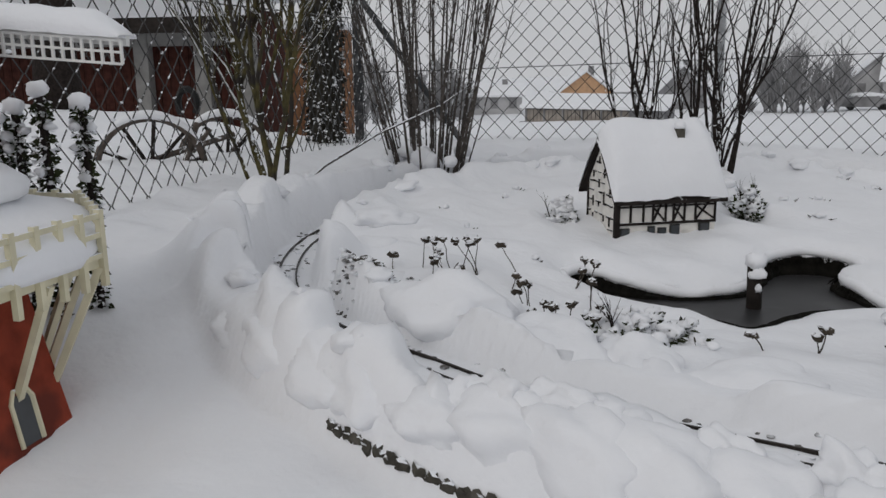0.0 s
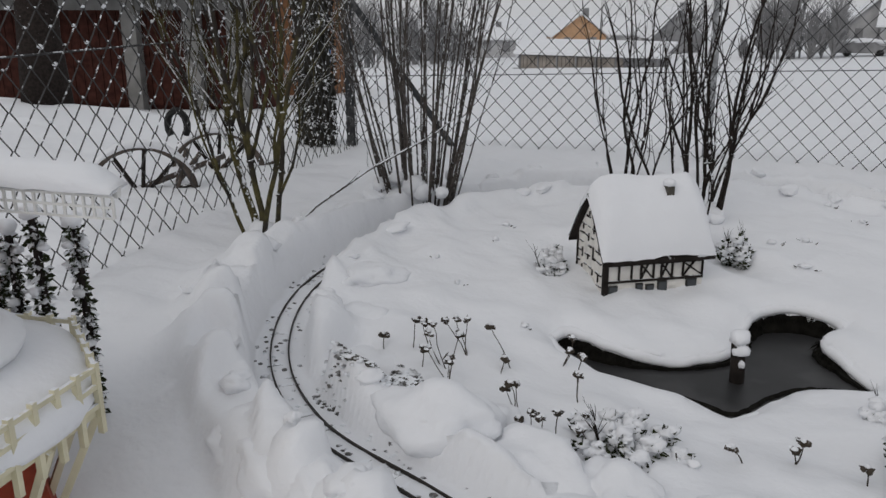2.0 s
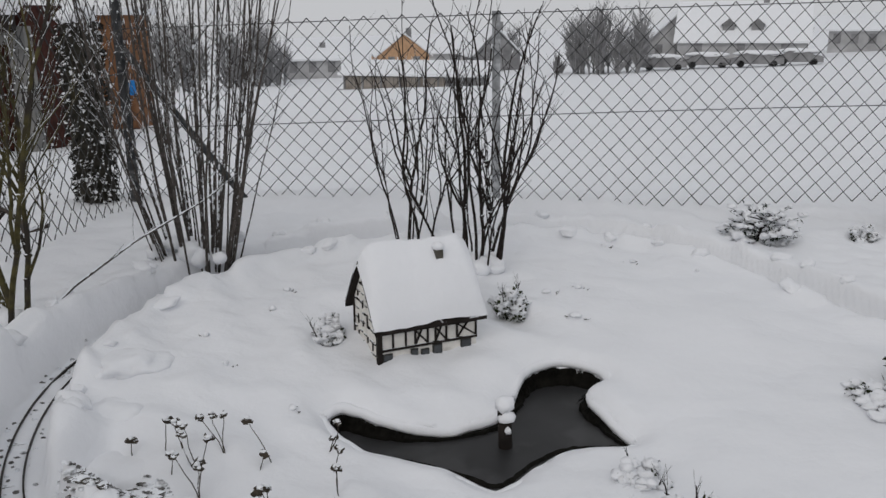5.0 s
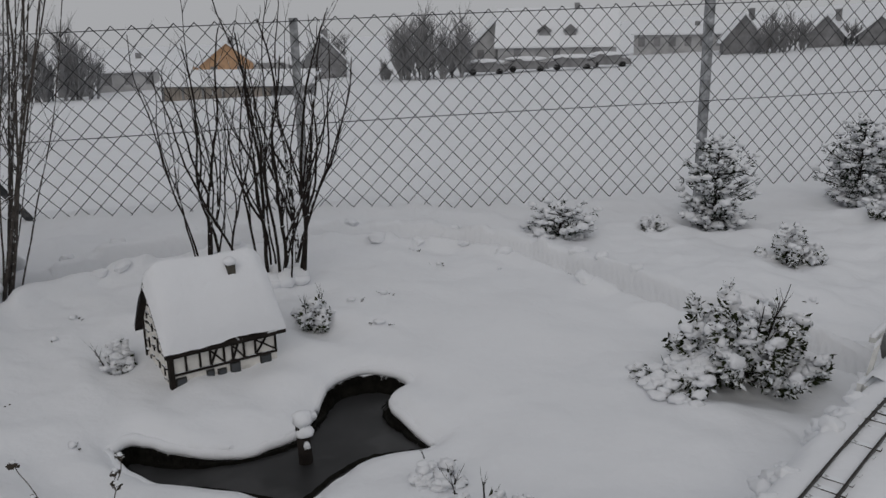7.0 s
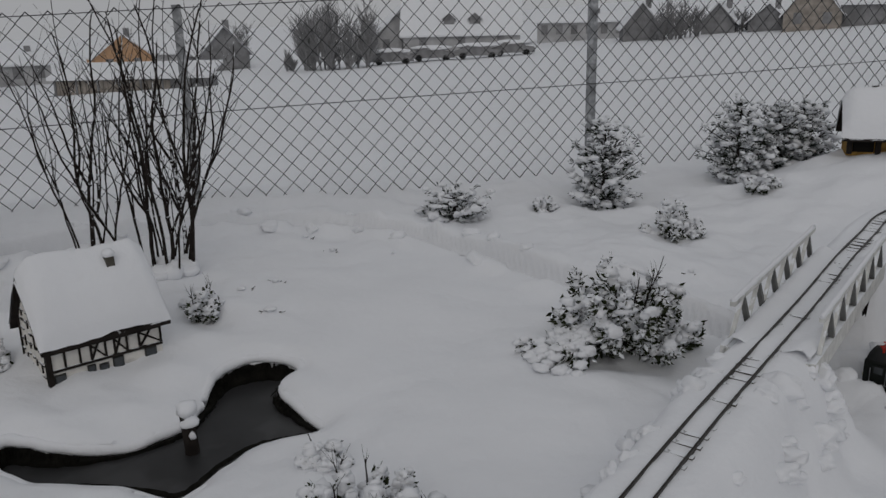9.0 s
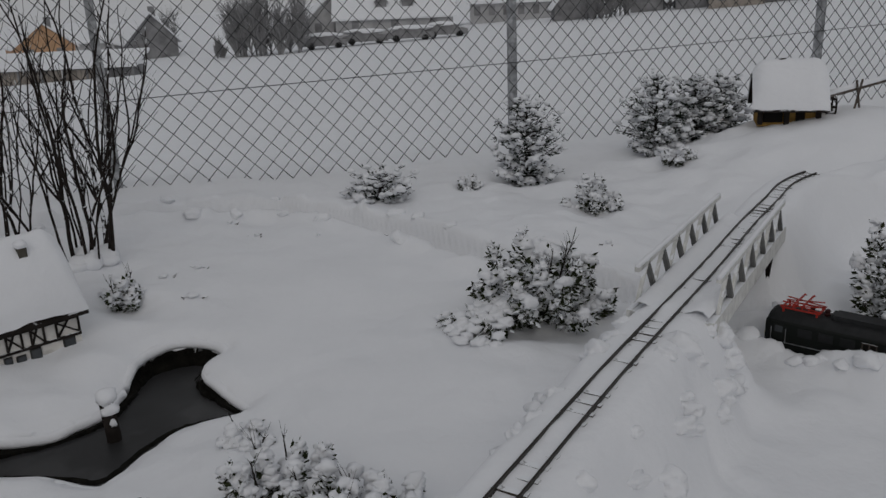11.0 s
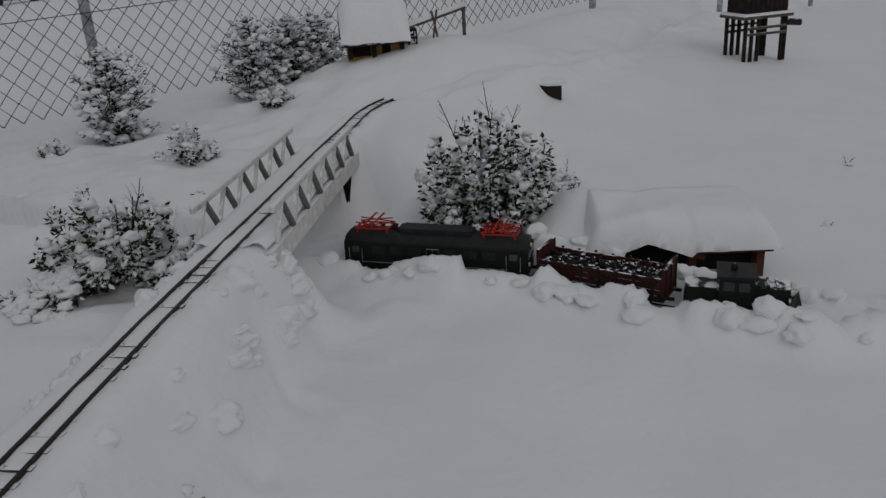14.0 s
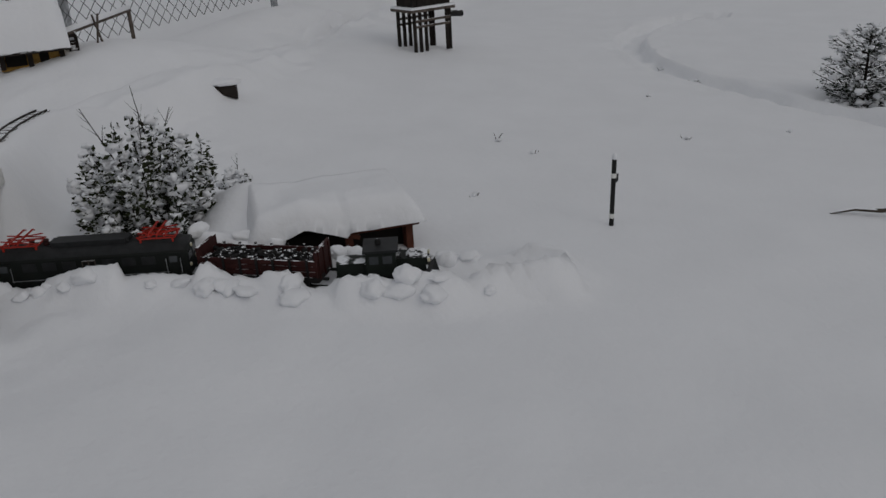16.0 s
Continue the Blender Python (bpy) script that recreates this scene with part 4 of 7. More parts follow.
def build_plough():
    t = thing("snow_plough_engine", wagon_pose(S_SHED + 0.84, 0.07), "dark green model snow plough engine caked with snow", "snow plough")
    bm = bmesh.new()
    box(bm, -0.13, 0.13, -0.045, 0.045, 0.035, 0.055)
    part("frame", bm, M_BLACK, t)
    bm = bmesh.new()
    box(bm, -0.128, -0.045, -0.032, 0.032, 0.055, 0.092)
    bmesh.ops.bevel(bm, geom=bm.edges[:], offset=0.005, segments=2)
    part("rear_hood", bm, M_PLOUGH, t)
    bm = bmesh.new()
    box(bm, 0.035, 0.125, -0.032, 0.032, 0.055, 0.098)
    bmesh.ops.bevel(bm, geom=bm.edges[:], offset=0.005, segments=2)
    part("front_hood", bm, M_PLOUGH, t)
    bm = bmesh.new()
    box(bm, -0.045, 0.038, -0.046, 0.046, 0.055, 0.125)
    bmesh.ops.bevel(bm, geom=bm.edges[:], offset=0.004, segments=1)
    cab = part("cab", bm, M_PLOUGH, t)
    for x in (-0.022, 0.015):
        for s in (-1, 1):
            bm = bmesh.new()
            box(bm, x - 0.013, x + 0.013, s * 0.0465 - 0.001, s * 0.0465 + 0.001, 0.092, 0.115)
            part("cab_window", bm, M_PANE, cab)
    bm = bmesh.new()
    box(bm, -0.052, 0.045, -0.05, 0.05, 0.125, 0.132)
    roof = part("roof", bm, M_LOCO_ROOF, t)
    bm = bmesh.new()
    lathe(bm, [(0.007, 0.13), (0.009, 0.138), (0.008, 0.147), (0.003, 0.15)], 10, Matrix.Translation((-0.01, 0, 0)))
    part("horn", bm, M_BLACK, roof)
    for k in range(3):
        bm = bmesh.new()
        bar(bm, (0.05 + k * 0.022, -0.03, 0.1), (0.05 + k * 0.022, 0.03, 0.1), 0.006)
        part("grille_bar", bm, M_BLACK, t)
    bm = bmesh.new()
    v = [bm.verts.new(p) for p in ((0.125, -0.055, 0.01), (0.125, 0.055, 0.01), (0.165, 0, 0.01), (0.12, -0.06, 0.075), (0.12, 0.06, 0.075), (0.145, 0, 0.085), (0.12, -0.05, 0.01), (0.12, 0.05, 0.01))]
    for f in ((0, 2, 5, 3), (2, 1, 4, 5), (3, 5, 4), (6, 7, 1, 2, 0), (6, 0, 3), (1, 7, 4), (7, 6, 3, 4)):
        bm.faces.new([v[i] for i in f])
    part("plough_blade", bm, M_BLACK, t)
    for y in (-0.03, 0.03):
        bm = bmesh.new()
        lathe(bm, [(0.007, 0), (0.008, 0.006), (0.004, 0.008)], 10, Matrix.Translation((0.124, y, 0.09)) @ Euler((0, radians(90), 0)).to_matrix().to_4x4())
        part("headlight", bm, M_CREAM, t)
    for cx in (-0.07, 0.05):
        wheelset(t, cx)


build_loco()
build_wagon()
build_plough()


# ---- trees and shrubs ----
def crooked(rng, base, lean, height, n=8, wobble=0.03, bend=0.0, lift=0.0):
    """The middle line of a stem that leans and wanders."""
    pts, p = [], Vector(base)
    d = Vector((lean[0], lean[1], 1.0)).normalized()
    for k in range(n + 1):
        pts.append(p.copy())
        d = (d + Vector((rng.uniform(-1, 1), rng.uniform(-1, 1), rng.uniform(-0.3, 0.6))) * wobble + Vector((lean[0], lean[1], 0)) * bend + Vector((0, 0, lift))).normalized()
        p = p + d * height / n
    return pts


def twigs(bm, rng, pts, r, count, length, start=0.35, depth=1, angle=0.7):
    for _ in range(count):
        k = rng.uniform(start, 0.97) * (len(pts) - 1)
        i = int(k)
        p = pts[i].lerp(pts[min(i + 1, len(pts) - 1)], k - i)
        d = (pts[min(i + 1, len(pts) - 1)] - pts[max(i - 1, 0)]).normalized()
        a = rng.uniform(0, 6.28)
        out = Vector((math.cos(a), math.sin(a), rng.uniform(0.1, 0.6)))
        e = (d + out * angle).normalized()
        ln = length * rng.uniform(0.4, 1.1)
        q = [p]
        for _ in range(3):
            e = (e + Vector((rng.uniform(-1, 1), rng.uniform(-1, 1), rng.uniform(-0.2, 0.8))) * 0.16).normalized()
            q.append(q[-1] + e * ln / 3)
        rr = r * (1 - 0.6 * k / len(pts)) * 0.5
        tube(bm, q, [rr, rr * 0.8, rr * 0.6, rr * 0.35], 3, False)
        if depth > 1:
            twigs(bm, rng, q, rr, 3, ln * 0.5, 0.3, depth - 1, angle)


def many_stemmed(name, base, stems, height, fan, radius, seed, mat, label, category, foot=0.1, side=8, side_length=0.25, wobble=0.05, depth=1, sink=0.08, lift=0.0, forks=0):
    t = thing(name, pose(*base), label, category)
    rng = random.Random(seed)
    for k in range(stems):
        a = 6.28 * k / stems + rng.uniform(-0.4, 0.4)
        q = math.sqrt(rng.random())
        b = (foot * q * math.cos(a), foot * q * math.sin(a), -sink)
        f = fan * q * rng.uniform(0.7, 1.2)
        h = height * rng.uniform(0.75, 1.1)
        pts = crooked(rng, b, (f * math.cos(a), f * math.sin(a)), h, 16, wobble, 0.0, lift)
        r = radius * rng.uniform(0.45, 1.15)
        bm = bmesh.new()
        tube(bm, pts, [r * (1 - 0.72 * i / 16) for i in range(17)], 6)
        twigs(bm, rng, pts, r, side, side_length, 0.3, depth)
        for _ in range(forks):
            i = rng.randrange(3, 9)
            e = rng.uniform(0, 6.28)
            q2 = crooked(rng, pts[i], (0.55 * math.cos(e), 0.55 * math.sin(e)), h * rng.uniform(0.35, 0.6), 10, wobble, 0.0, lift)
            tube(bm, q2, [r * 0.62 * (1 - 0.7 * n / 10) for n in range(11)], 5)
            twigs(bm, rng, q2, r * 0.6, side // 2, side_length * 0.7, 0.3, 1)
            lump(bm, pts[i] + Vector((0, 0, 0.006)), r * 1.2, r * 1.2, r * 1.0, rng, 0.3, 1)
        part("stem", bm, mat, t, smooth=True)
    bm = bmesh.new()
    for k in range(12):
        a, q = rng.uniform(0, 6.28), rng.uniform(0.2, 1.3) * foot
        lump(bm, (q * math.cos(a), q * math.sin(a), rng.uniform(0.0, 0.03)), rng.uniform(0.025, 0.05), rng.uniform(0.025, 0.05), rng.uniform(0.02, 0.045), rng, 0.25, 2)
    tagged(part("lodged_snow", bm, M_SNOW, t, "snow lodged among the stems", True), kind="stuff")
    return t


many_stemmed("hazel_shrub", (-0.70, 3.21, gz(-0.7, 3.21)), 52, 1.7, 0.34, 0.0056, 41, M_BARK_GREY, "bare hazel shrub with many thin snow-dusted stems", "shrub", 0.15, 9, 0.28, 0.05, 1, lift=0.02)
many_stemmed("lilac_shrub", (0.36, 3.22, gz(0.36, 3.22)), 13, 1.2, 0.50, 0.0085, 47, M_BARK, "bare crooked shrub with snowy forks behind the model house", "shrub", 0.06, 8, 0.16, 0.16, 1, lift=0.07, forks=2)
many_stemmed("lilac_shrub", (0.10, 3.30, gz(0.10, 3.30)), 7, 1.05, 0.45, 0.0075, 52, M_BARK, "smaller bare crooked shrub with snowy twigs", "shrub", 0.05, 7, 0.16, 0.16, 1, lift=0.07, forks=1)


def build_apple():
    t = many_stemmed("young_fruit_tree", (-1.05, 2.51, gz(-1.05, 2.51)), 5, 1.40, 0.46, 0.0135, 61, M_BARK_GREEN, "young bare fruit tree with mossy stems beside the fence", "tree", 0.025, 20, 0.32, 0.15, 2, lift=0.10, forks=3)
    rng = random.Random(3)
    pts = [Vector(p) for p in ((0.05, 0.0, -0.02), (0.13, 0.15, 0.08), (0.25, 0.36, 0.17), (0.42, 0.62, 0.26), (0.5, 0.75, 0.33))]
    bm = bmesh.new()
    tube(bm, pts, [0.007, 0.006, 0.005, 0.004, 0.002], 5)
    twigs(bm, rng, pts, 0.006, 6, 0.16)
    part("low_branch", bm, M_BARK_GREY, t, "low branch with a line of snow", True)


build_apple()


def ivy_post():
    t = thing("ivy_stump", pose(-1.60, 4.33, gz(-1.6, 4.33) - 0.05), "tall dead tree stump overgrown with snowy ivy", "tree stump")
    bm = bmesh.new()
    rows = []
    for k in range(25):
        z = 0.95 * k / 24
        rows.append([bm.verts.new((r * math.cos(a), r * math.sin(a), z)) for a in (6.283 * j / 18 for j in range(18)) for r in (0.085 + 0.02 * noise.noise(Vector((math.cos(a) * 2.5, math.sin(a) * 2.5, z * 7))),)])
    for a, b in zip(rows, rows[1:]):
        for j in range(18):
            bm.faces.new((a[j], a[(j + 1) % 18], b[(j + 1) % 18], b[j]))
    bm.faces.new(rows[-1])
    part("trunk", bm, M_IVY, t, smooth=True)
    rng = random.Random(2)
    c, d = [], []
    for k in range(900):
        a, z = rng.uniform(0, 6.28), rng.uniform(0, 0.95)
        c.append((0.092 * math.cos(a), 0.092 * math.sin(a), z))
        d.append((math.cos(a) + rng.uniform(-0.6, 0.6), math.sin(a) + rng.uniform(-0.6, 0.6), rng.uniform(-1.0, 0.3)))
    leaves("ivy_leaves", c, d, 0.032, 0.026, M_IVY, t)
    bm = bmesh.new()
    lump(bm, (0, 0, 0.97), 0.095, 0.095, 0.055, rng, 0.15, 3)
    part("snow_cap", bm, M_SNOW, t, smooth=True)


ivy_post()


def conifer(base, height, width, seed, label, whorls=11, flat=1.0, snow=1.0):
    """A small fir: a trunk, whorls of boughs set with needles, snow on the boughs."""
    t = thing("dwarf_fir", pose(*base), label, "conifer", "small firs by the fence")
    rng = random.Random(seed)
    bm = bmesh.new()
    tube(bm, [(0, 0, -0.05), (0, 0, height * 0.5), (0.005, 0, height * 0.95)], [0.012, 0.008, 0.003], 6)
    part("trunk", bm, M_BARK, t)
    c, d = [], []
    sb, wood = bmesh.new(), bmesh.new()
    for w in range(whorls):
        q = w / (whorls - 1)
        level = height * (0.04 + 0.88 * q)
        reach = width / 2 * (1 - q ** 2.1) ** 0.75 * (0.8 if q < 0.12 else 1) + 0.018
        n = max(5, int(9 * (1 - q) + 6))
        for k in range(n):
            z = level + rng.uniform(-0.6, 0.6) * height / whorls
            a = 6.283 * k / n + w * 0.7 + rng.uniform(-0.35, 0.35)
            ln = reach * rng.uniform(0.6, 1.2)
            up = rng.uniform(0.1, 0.75) * (0.5 + q)
            tip = Vector((math.cos(a) * ln, math.sin(a) * ln, up * ln * flat))
            tube(wood, [(0, 0, z), (tip.x * 0.5, tip.y * 0.5, z + tip.z * 0.35), (tip.x, tip.y, z + tip.z)], [0.004, 0.003, 0.0015], 3, False)
            m = int(10 + 150 * ln)
            for i in range(m):
                u = rng.uniform(0.2, 1.0)
                p = Vector((tip.x * u, tip.y * u, z + tip.z * u * u))
                sp = 0.012
                c.append((p.x + rng.uniform(-sp, sp), p.y + rng.uniform(-sp, sp), p.z + rng.uniform(-sp, sp)))
                d.append((math.cos(a) * 0.8 + rng.uniform(-1, 1), math.sin(a) * 0.8 + rng.uniform(-1, 1), rng.uniform(-0.4, 0.8)))
            for u in ((0.5, 0.75, 1.0) if ln > 0.06 else (0.6, 1.0)):
                if rng.random() < 0.62 * snow:
                    s = rng.uniform(0.008, 0.019) * (0.8 + 0.4 * (1 - q))
                    lump(sb, (tip.x * u, tip.y * u, z + tip.z * u * u + 0.010), s * 1.25, s * 1.25, s * 0.75, rng, 0.5, 2)
    tagged(part("bough_wood", wood, M_BARK, t), kind="stuff")
    leaves("needles", c, d, 0.026, 0.008, M_NEEDLE, t, seed=seed)
    tagged(part("lodged_snow", sb, M_SNOW, t, "snow resting on the boughs", True), kind="stuff")


conifer((2.41, 3.92, gz(2.41, 3.92) - 0.01), 0.48, 0.34, 71, "dwarf fir with snowy boughs beside a fence post", 12)
for k, (x, y, h, w) in enumerate(((3.24, 4.02, 0.44, 0.36), (3.50, 4.04, 0.38, 0.30), (3.70, 4.08, 0.35, 0.28))):
    conifer((x, y, gz(x, y) - 0.01), h, w, 80 + k, "bushy dwarf fir dusted with snow near the model mill", 10)
conifer((1.61, 3.84, gz(1.61, 3.84) - 0.01), 0.16, 0.34, 90, "low spreading dwarf fir under heavy snow", 5, 0.6, 1.5)
conifer((6.28, -0.18, gz(6.28, -0.18) - 0.01), 0.5, 0.48, 95, "dark young fir with little snow", 12, 1.0, 0.6)


def spreading_bush(base, width, height, seed, label, arms=22, sprigs=4, snow=1.0, leaf=0.026, low=()):
    t = thing("evergreen_bush", pose(*base), label, "bush")
    rng = random.Random(seed)
    c, d = [], []
    wood, sb = bmesh.new(), bmesh.new()
    for k in range(arms):
        a = 2.399 * k
        q = (k + 0.5) / arms
        reach = width / 2 * math.sqrt(q) * rng.uniform(0.8, 1.1)
        top = height * (1 - 0.7 * q ** 1.5) * rng.uniform(0.6, 1.15)
        pts = [Vector((0, 0, -0.02)), Vector((math.cos(a) * reach * 0.55, math.sin(a) * reach * 0.55, top * 0.26)), Vector((math.cos(a) * reach * 0.92, math.sin(a) * reach * 0.92, top * 0.58)), Vector((math.cos(a) * reach, math.sin(a) * reach, top))]
        tube(wood, pts, [0.007, 0.005, 0.003, 0.0015], 4, False)
        for i in range(150):
            u = rng.uniform(0.25, 1.0) * 3
            j = min(2, int(u))
            p = pts[j].lerp(pts[j + 1], u - j)
            sp = 0.006 + 0.035 * min(width, 0.4)
            c.append((p.x + rng.uniform(-sp, sp), p.y + rng.uniform(-sp, sp), p.z + rng.uniform(-0.022, 0.012)))
            d.append((math.cos(a) * 0.6 + rng.uniform(-1, 1), math.sin(a) * 0.6 + rng.uniform(-1, 1), rng.uniform(-0.5, 0.9)))
        for i in range(18):
            if rng.random() < 0.8 * snow:
                u = 3 * (0.40 + 0.60 * (i + rng.random()) / 18)
                j = min(2, int(u))
                p = pts[j].lerp(pts[j + 1], u - j)
                s = rng.uniform(0.005, 0.0125) + (0.008 * min(1, width / 0.4) if rng.random() < 0.22 else 0.0)
                lump(sb, (p.x + rng.uniform(-0.012, 0.012), p.y + rng.uniform(-0.012, 0.012), p.z + 0.011), s * 1.25, s * 1.15, s * 0.8, rng, 0.55, 2)
    for x, y, ln in low:
        a = math.atan2(y, x)
        side = Vector((-math.sin(a), math.cos(a), 0))
        for f in range(-2, 3):
            pts = [Vector((x * 0.25, y * 0.25, 0.03)), Vector((x * 0.6, y * 0.6, 0.055)) + side * 0.02 * f, Vector((x, y, 0.01)) * ln + side * 0.05 * f]
            tube(wood, pts, [0.004, 0.003, 0.0015], 4, False)
            for i in range(90):
                u = rng.uniform(0.3, 2)
                j = min(1, int(u))
                p = pts[j].lerp(pts[j + 1], u - j)
                c.append((p.x + rng.uniform(-0.012, 0.012), p.y + rng.uniform(-0.012, 0.012), p.z + rng.uniform(-0.015, 0.012)))
                d.append((x + rng.uniform(-0.5, 0.5), y + rng.uniform(-0.5, 0.5), rng.uniform(-0.8, 0.3)))
            for i in range(9):
                p = pts[1].lerp(pts[2], rng.uniform(-0.6, 0.95))
                s = rng.uniform(0.010, 0.018)
                lump(sb, (p.x + rng.uniform(-0.01, 0.01), p.y + rng.uniform(-0.01, 0.01), p.z + 0.014), s * 1.3, s * 1.2, s * 0.7, rng, 0.45, 2)
    for k in range(sprigs):
        a = rng.uniform(0, 6.28)
        b = Vector((math.cos(a) * 0.05, math.sin(a) * 0.05, height * 0.5))
        pts = crooked(rng, b, (0.3 * math.cos(a), 0.3 * math.sin(a)), height * rng.uniform(0.5, 0.72), 5, 0.10)
        tube(wood, pts, [0.0028, 0.0025, 0.002, 0.0018, 0.0014, 0.001], 4, False)
        twigs(wood, rng, pts, 0.003, 5, 0.06)
    tagged(part("branch_wood", wood, M_BARK, t), kind="stuff")
    leaves("leaves", c, d, leaf, leaf * 0.55, M_LEAF, t, seed=seed)
    tagged(part("snow_on_leaves", sb, M_SNOW, t, "thick snow tufts on the leaves", True), kind="stuff")
    return t


spreading_bush((1.68, 2.26, gz(1.68, 2.26) - 0.01), 0.46, 0.25, 101, "low evergreen bush bent under thick snow", 27, 5, 1.15, 0.024, ((-0.32, -0.02, 1.0), (-0.30, -0.12, 1.0)))
spreading_bush((2.72, 1.80, gz(2.72, 1.80) - 0.01), 0.50, 0.42, 105, "evergreen bush with snowy leaves and bare sprigs", 34, 4, 1.0, 0.026, ((0.25, -0.12, 1.1),))
spreading_bush((2.44, 3.28, gz(2.44, 3.28) - 0.01), 0.26, 0.15, 108, "small snow-covered evergreen plant", 12, 0, 1.6, 0.02)
spreading_bush((3.09, 3.60, gz(3.09, 3.60) - 0.01), 0.20, 0.08, 109, "small plant buried in snow", 8, 0, 1.8, 0.02)
spreading_bush((2.08, 3.88, gz(2.08, 3.88) - 0.01), 0.14, 0.10, 110, "small snow-covered evergreen plant", 8, 0, 1.8, 0.018)
spreading_bush((0.47, 2.86, gz(0.47, 2.86) - 0.02), 0.14, 0.10, 112, "small snowy shrub beside the model house", 12, 2, 1.2, 0.02)
spreading_bush((-0.10, 2.62, gz(-0.10, 2.62) - 0.02), 0.10, 0.09, 113, "small snowy plant beside the model house", 8, 1, 1.3, 0.018)
spreading_bush((0.16, 1.62, gz(0.16, 1.62) - 0.015), 0.24, 0.07, 114, "flattened garden plant half buried in snow", 14, 3, 1.2, 0.022)
spreading_bush((0.78, 1.62, gz(0.78, 1.62) - 0.015), 0.30, 0.12, 115, "snow-capped garden plants beside the railway bank", 16, 4, 1.5, 0.018)
spreading_bush((0.92, 1.46, gz(0.92, 1.46) - 0.015), 0.26, 0.10, 116, "snow-capped garden plants beside the railway bank", 14, 3, 1.5, 0.018)
spreading_bush((0.74, 1.92, gz(0.74, 1.92) - 0.015), 0.14, 0.04, 117, "snow-capped low plant at the pond", 8, 2, 1.5, 0.016)
spreading_bush((3.22, 1.88, gz(3.22, 1.88) - 0.01), 0.13, 0.10, 118, "small snowy sprout in the snow", 7, 1, 1.2, 0.018)


def ivy_column(x, y, h, seed):
    t = thing("ivy_column", pose(x, y, gz(x, y) - 0.02), "slim evergreen column with a white snow cap", "plant", "slim plants at the fence")
    rng = random.Random(seed)
    bm = bmesh.new()
    tube(bm, [(0, 0, 0), (0.005, 0, h * 0.5), (0, 0.004, h)], 0.008, 5)
    part("stem", bm, M_BARK, t)
    c, d = [], []
    for i in range(520):
        a, z = rng.uniform(0, 6.28), rng.uniform(0.05, 1.0) * h
        r = rng.uniform(0.003, 0.013)
        c.append((r * math.cos(a), r * math.sin(a), z))
        d.append((math.cos(a), math.sin(a), rng.uniform(-0.9, 0.3)))
    leaves("leaves", c, d, 0.016, 0.012, M_LEAF, t, seed=seed)
    bm = bmesh.new()
    lump(bm, (0, 0, h + 0.006), 0.021, 0.021, 0.017, rng, 0.25, 2)
    for k in range(9):
        a = rng.uniform(0, 6.28)
        lump(bm, (0.016 * math.cos(a), 0.016 * math.sin(a), rng.uniform(0.3, 0.95) * h), 0.012, 0.012, 0.009, rng, 0.4, 2)
    part("snow_cap", bm, M_SNOW, t, smooth=True)


for k, (x, y, h) in enumerate(((-0.885, 1.395, 0.42), (-0.935, 1.345, 0.45), (-0.99, 1.34, 0.41), (-1.02, 1.32, 0.39))):
    ivy_column(x, y, h, 130 + k)


# ---- dry stalks and twigs that stick out of the snow ----
def dry_flower(x, y, h, lx, ly, seed, heads=1):
    t = thing("dry_flower_stalk", pose(x, y, gz(x, y) - 0.01), "dry brown flower stalk sticking out of the snow", "dry plant", "dry stalks in the snow")
    rng = random.Random(seed)
    for k in range(heads):
        bm = bmesh.new()
        ax, ay = lx + rng.uniform(-0.3, 0.3) * (heads > 1), ly + rng.uniform(-0.3, 0.3) * (heads > 1)
        pts = crooked(rng, (0, 0, 0), (ax, ay), h * rng.uniform(0.55, 1.0), 5, 0.26)
        tube(bm, pts, [0.0018, 0.0016, 0.0015, 0.0013, 0.0012, 0.001], 4)
        part("stalk", bm, M_STALK, t)
        bm = bmesh.new()
        for i in range(5):
            lump(bm, pts[-1] + Vector((rng.uniform(-0.008, 0.008), rng.uniform(-0.006, 0.006), rng.uniform(-0.005, 0.004))), 0.007, 0.007, 0.006, rng, 0.7, 1)
        head = part("seed_head", bm, M_STALK, t)
        bm = bmesh.new()
        lump(bm, pts[-1] + Vector((0, 0, 0.006)), 0.0065, 0.0065, 0.004, rng, 0.3, 2)
        part("snow_cap", bm, M_SNOW, head, smooth=True)


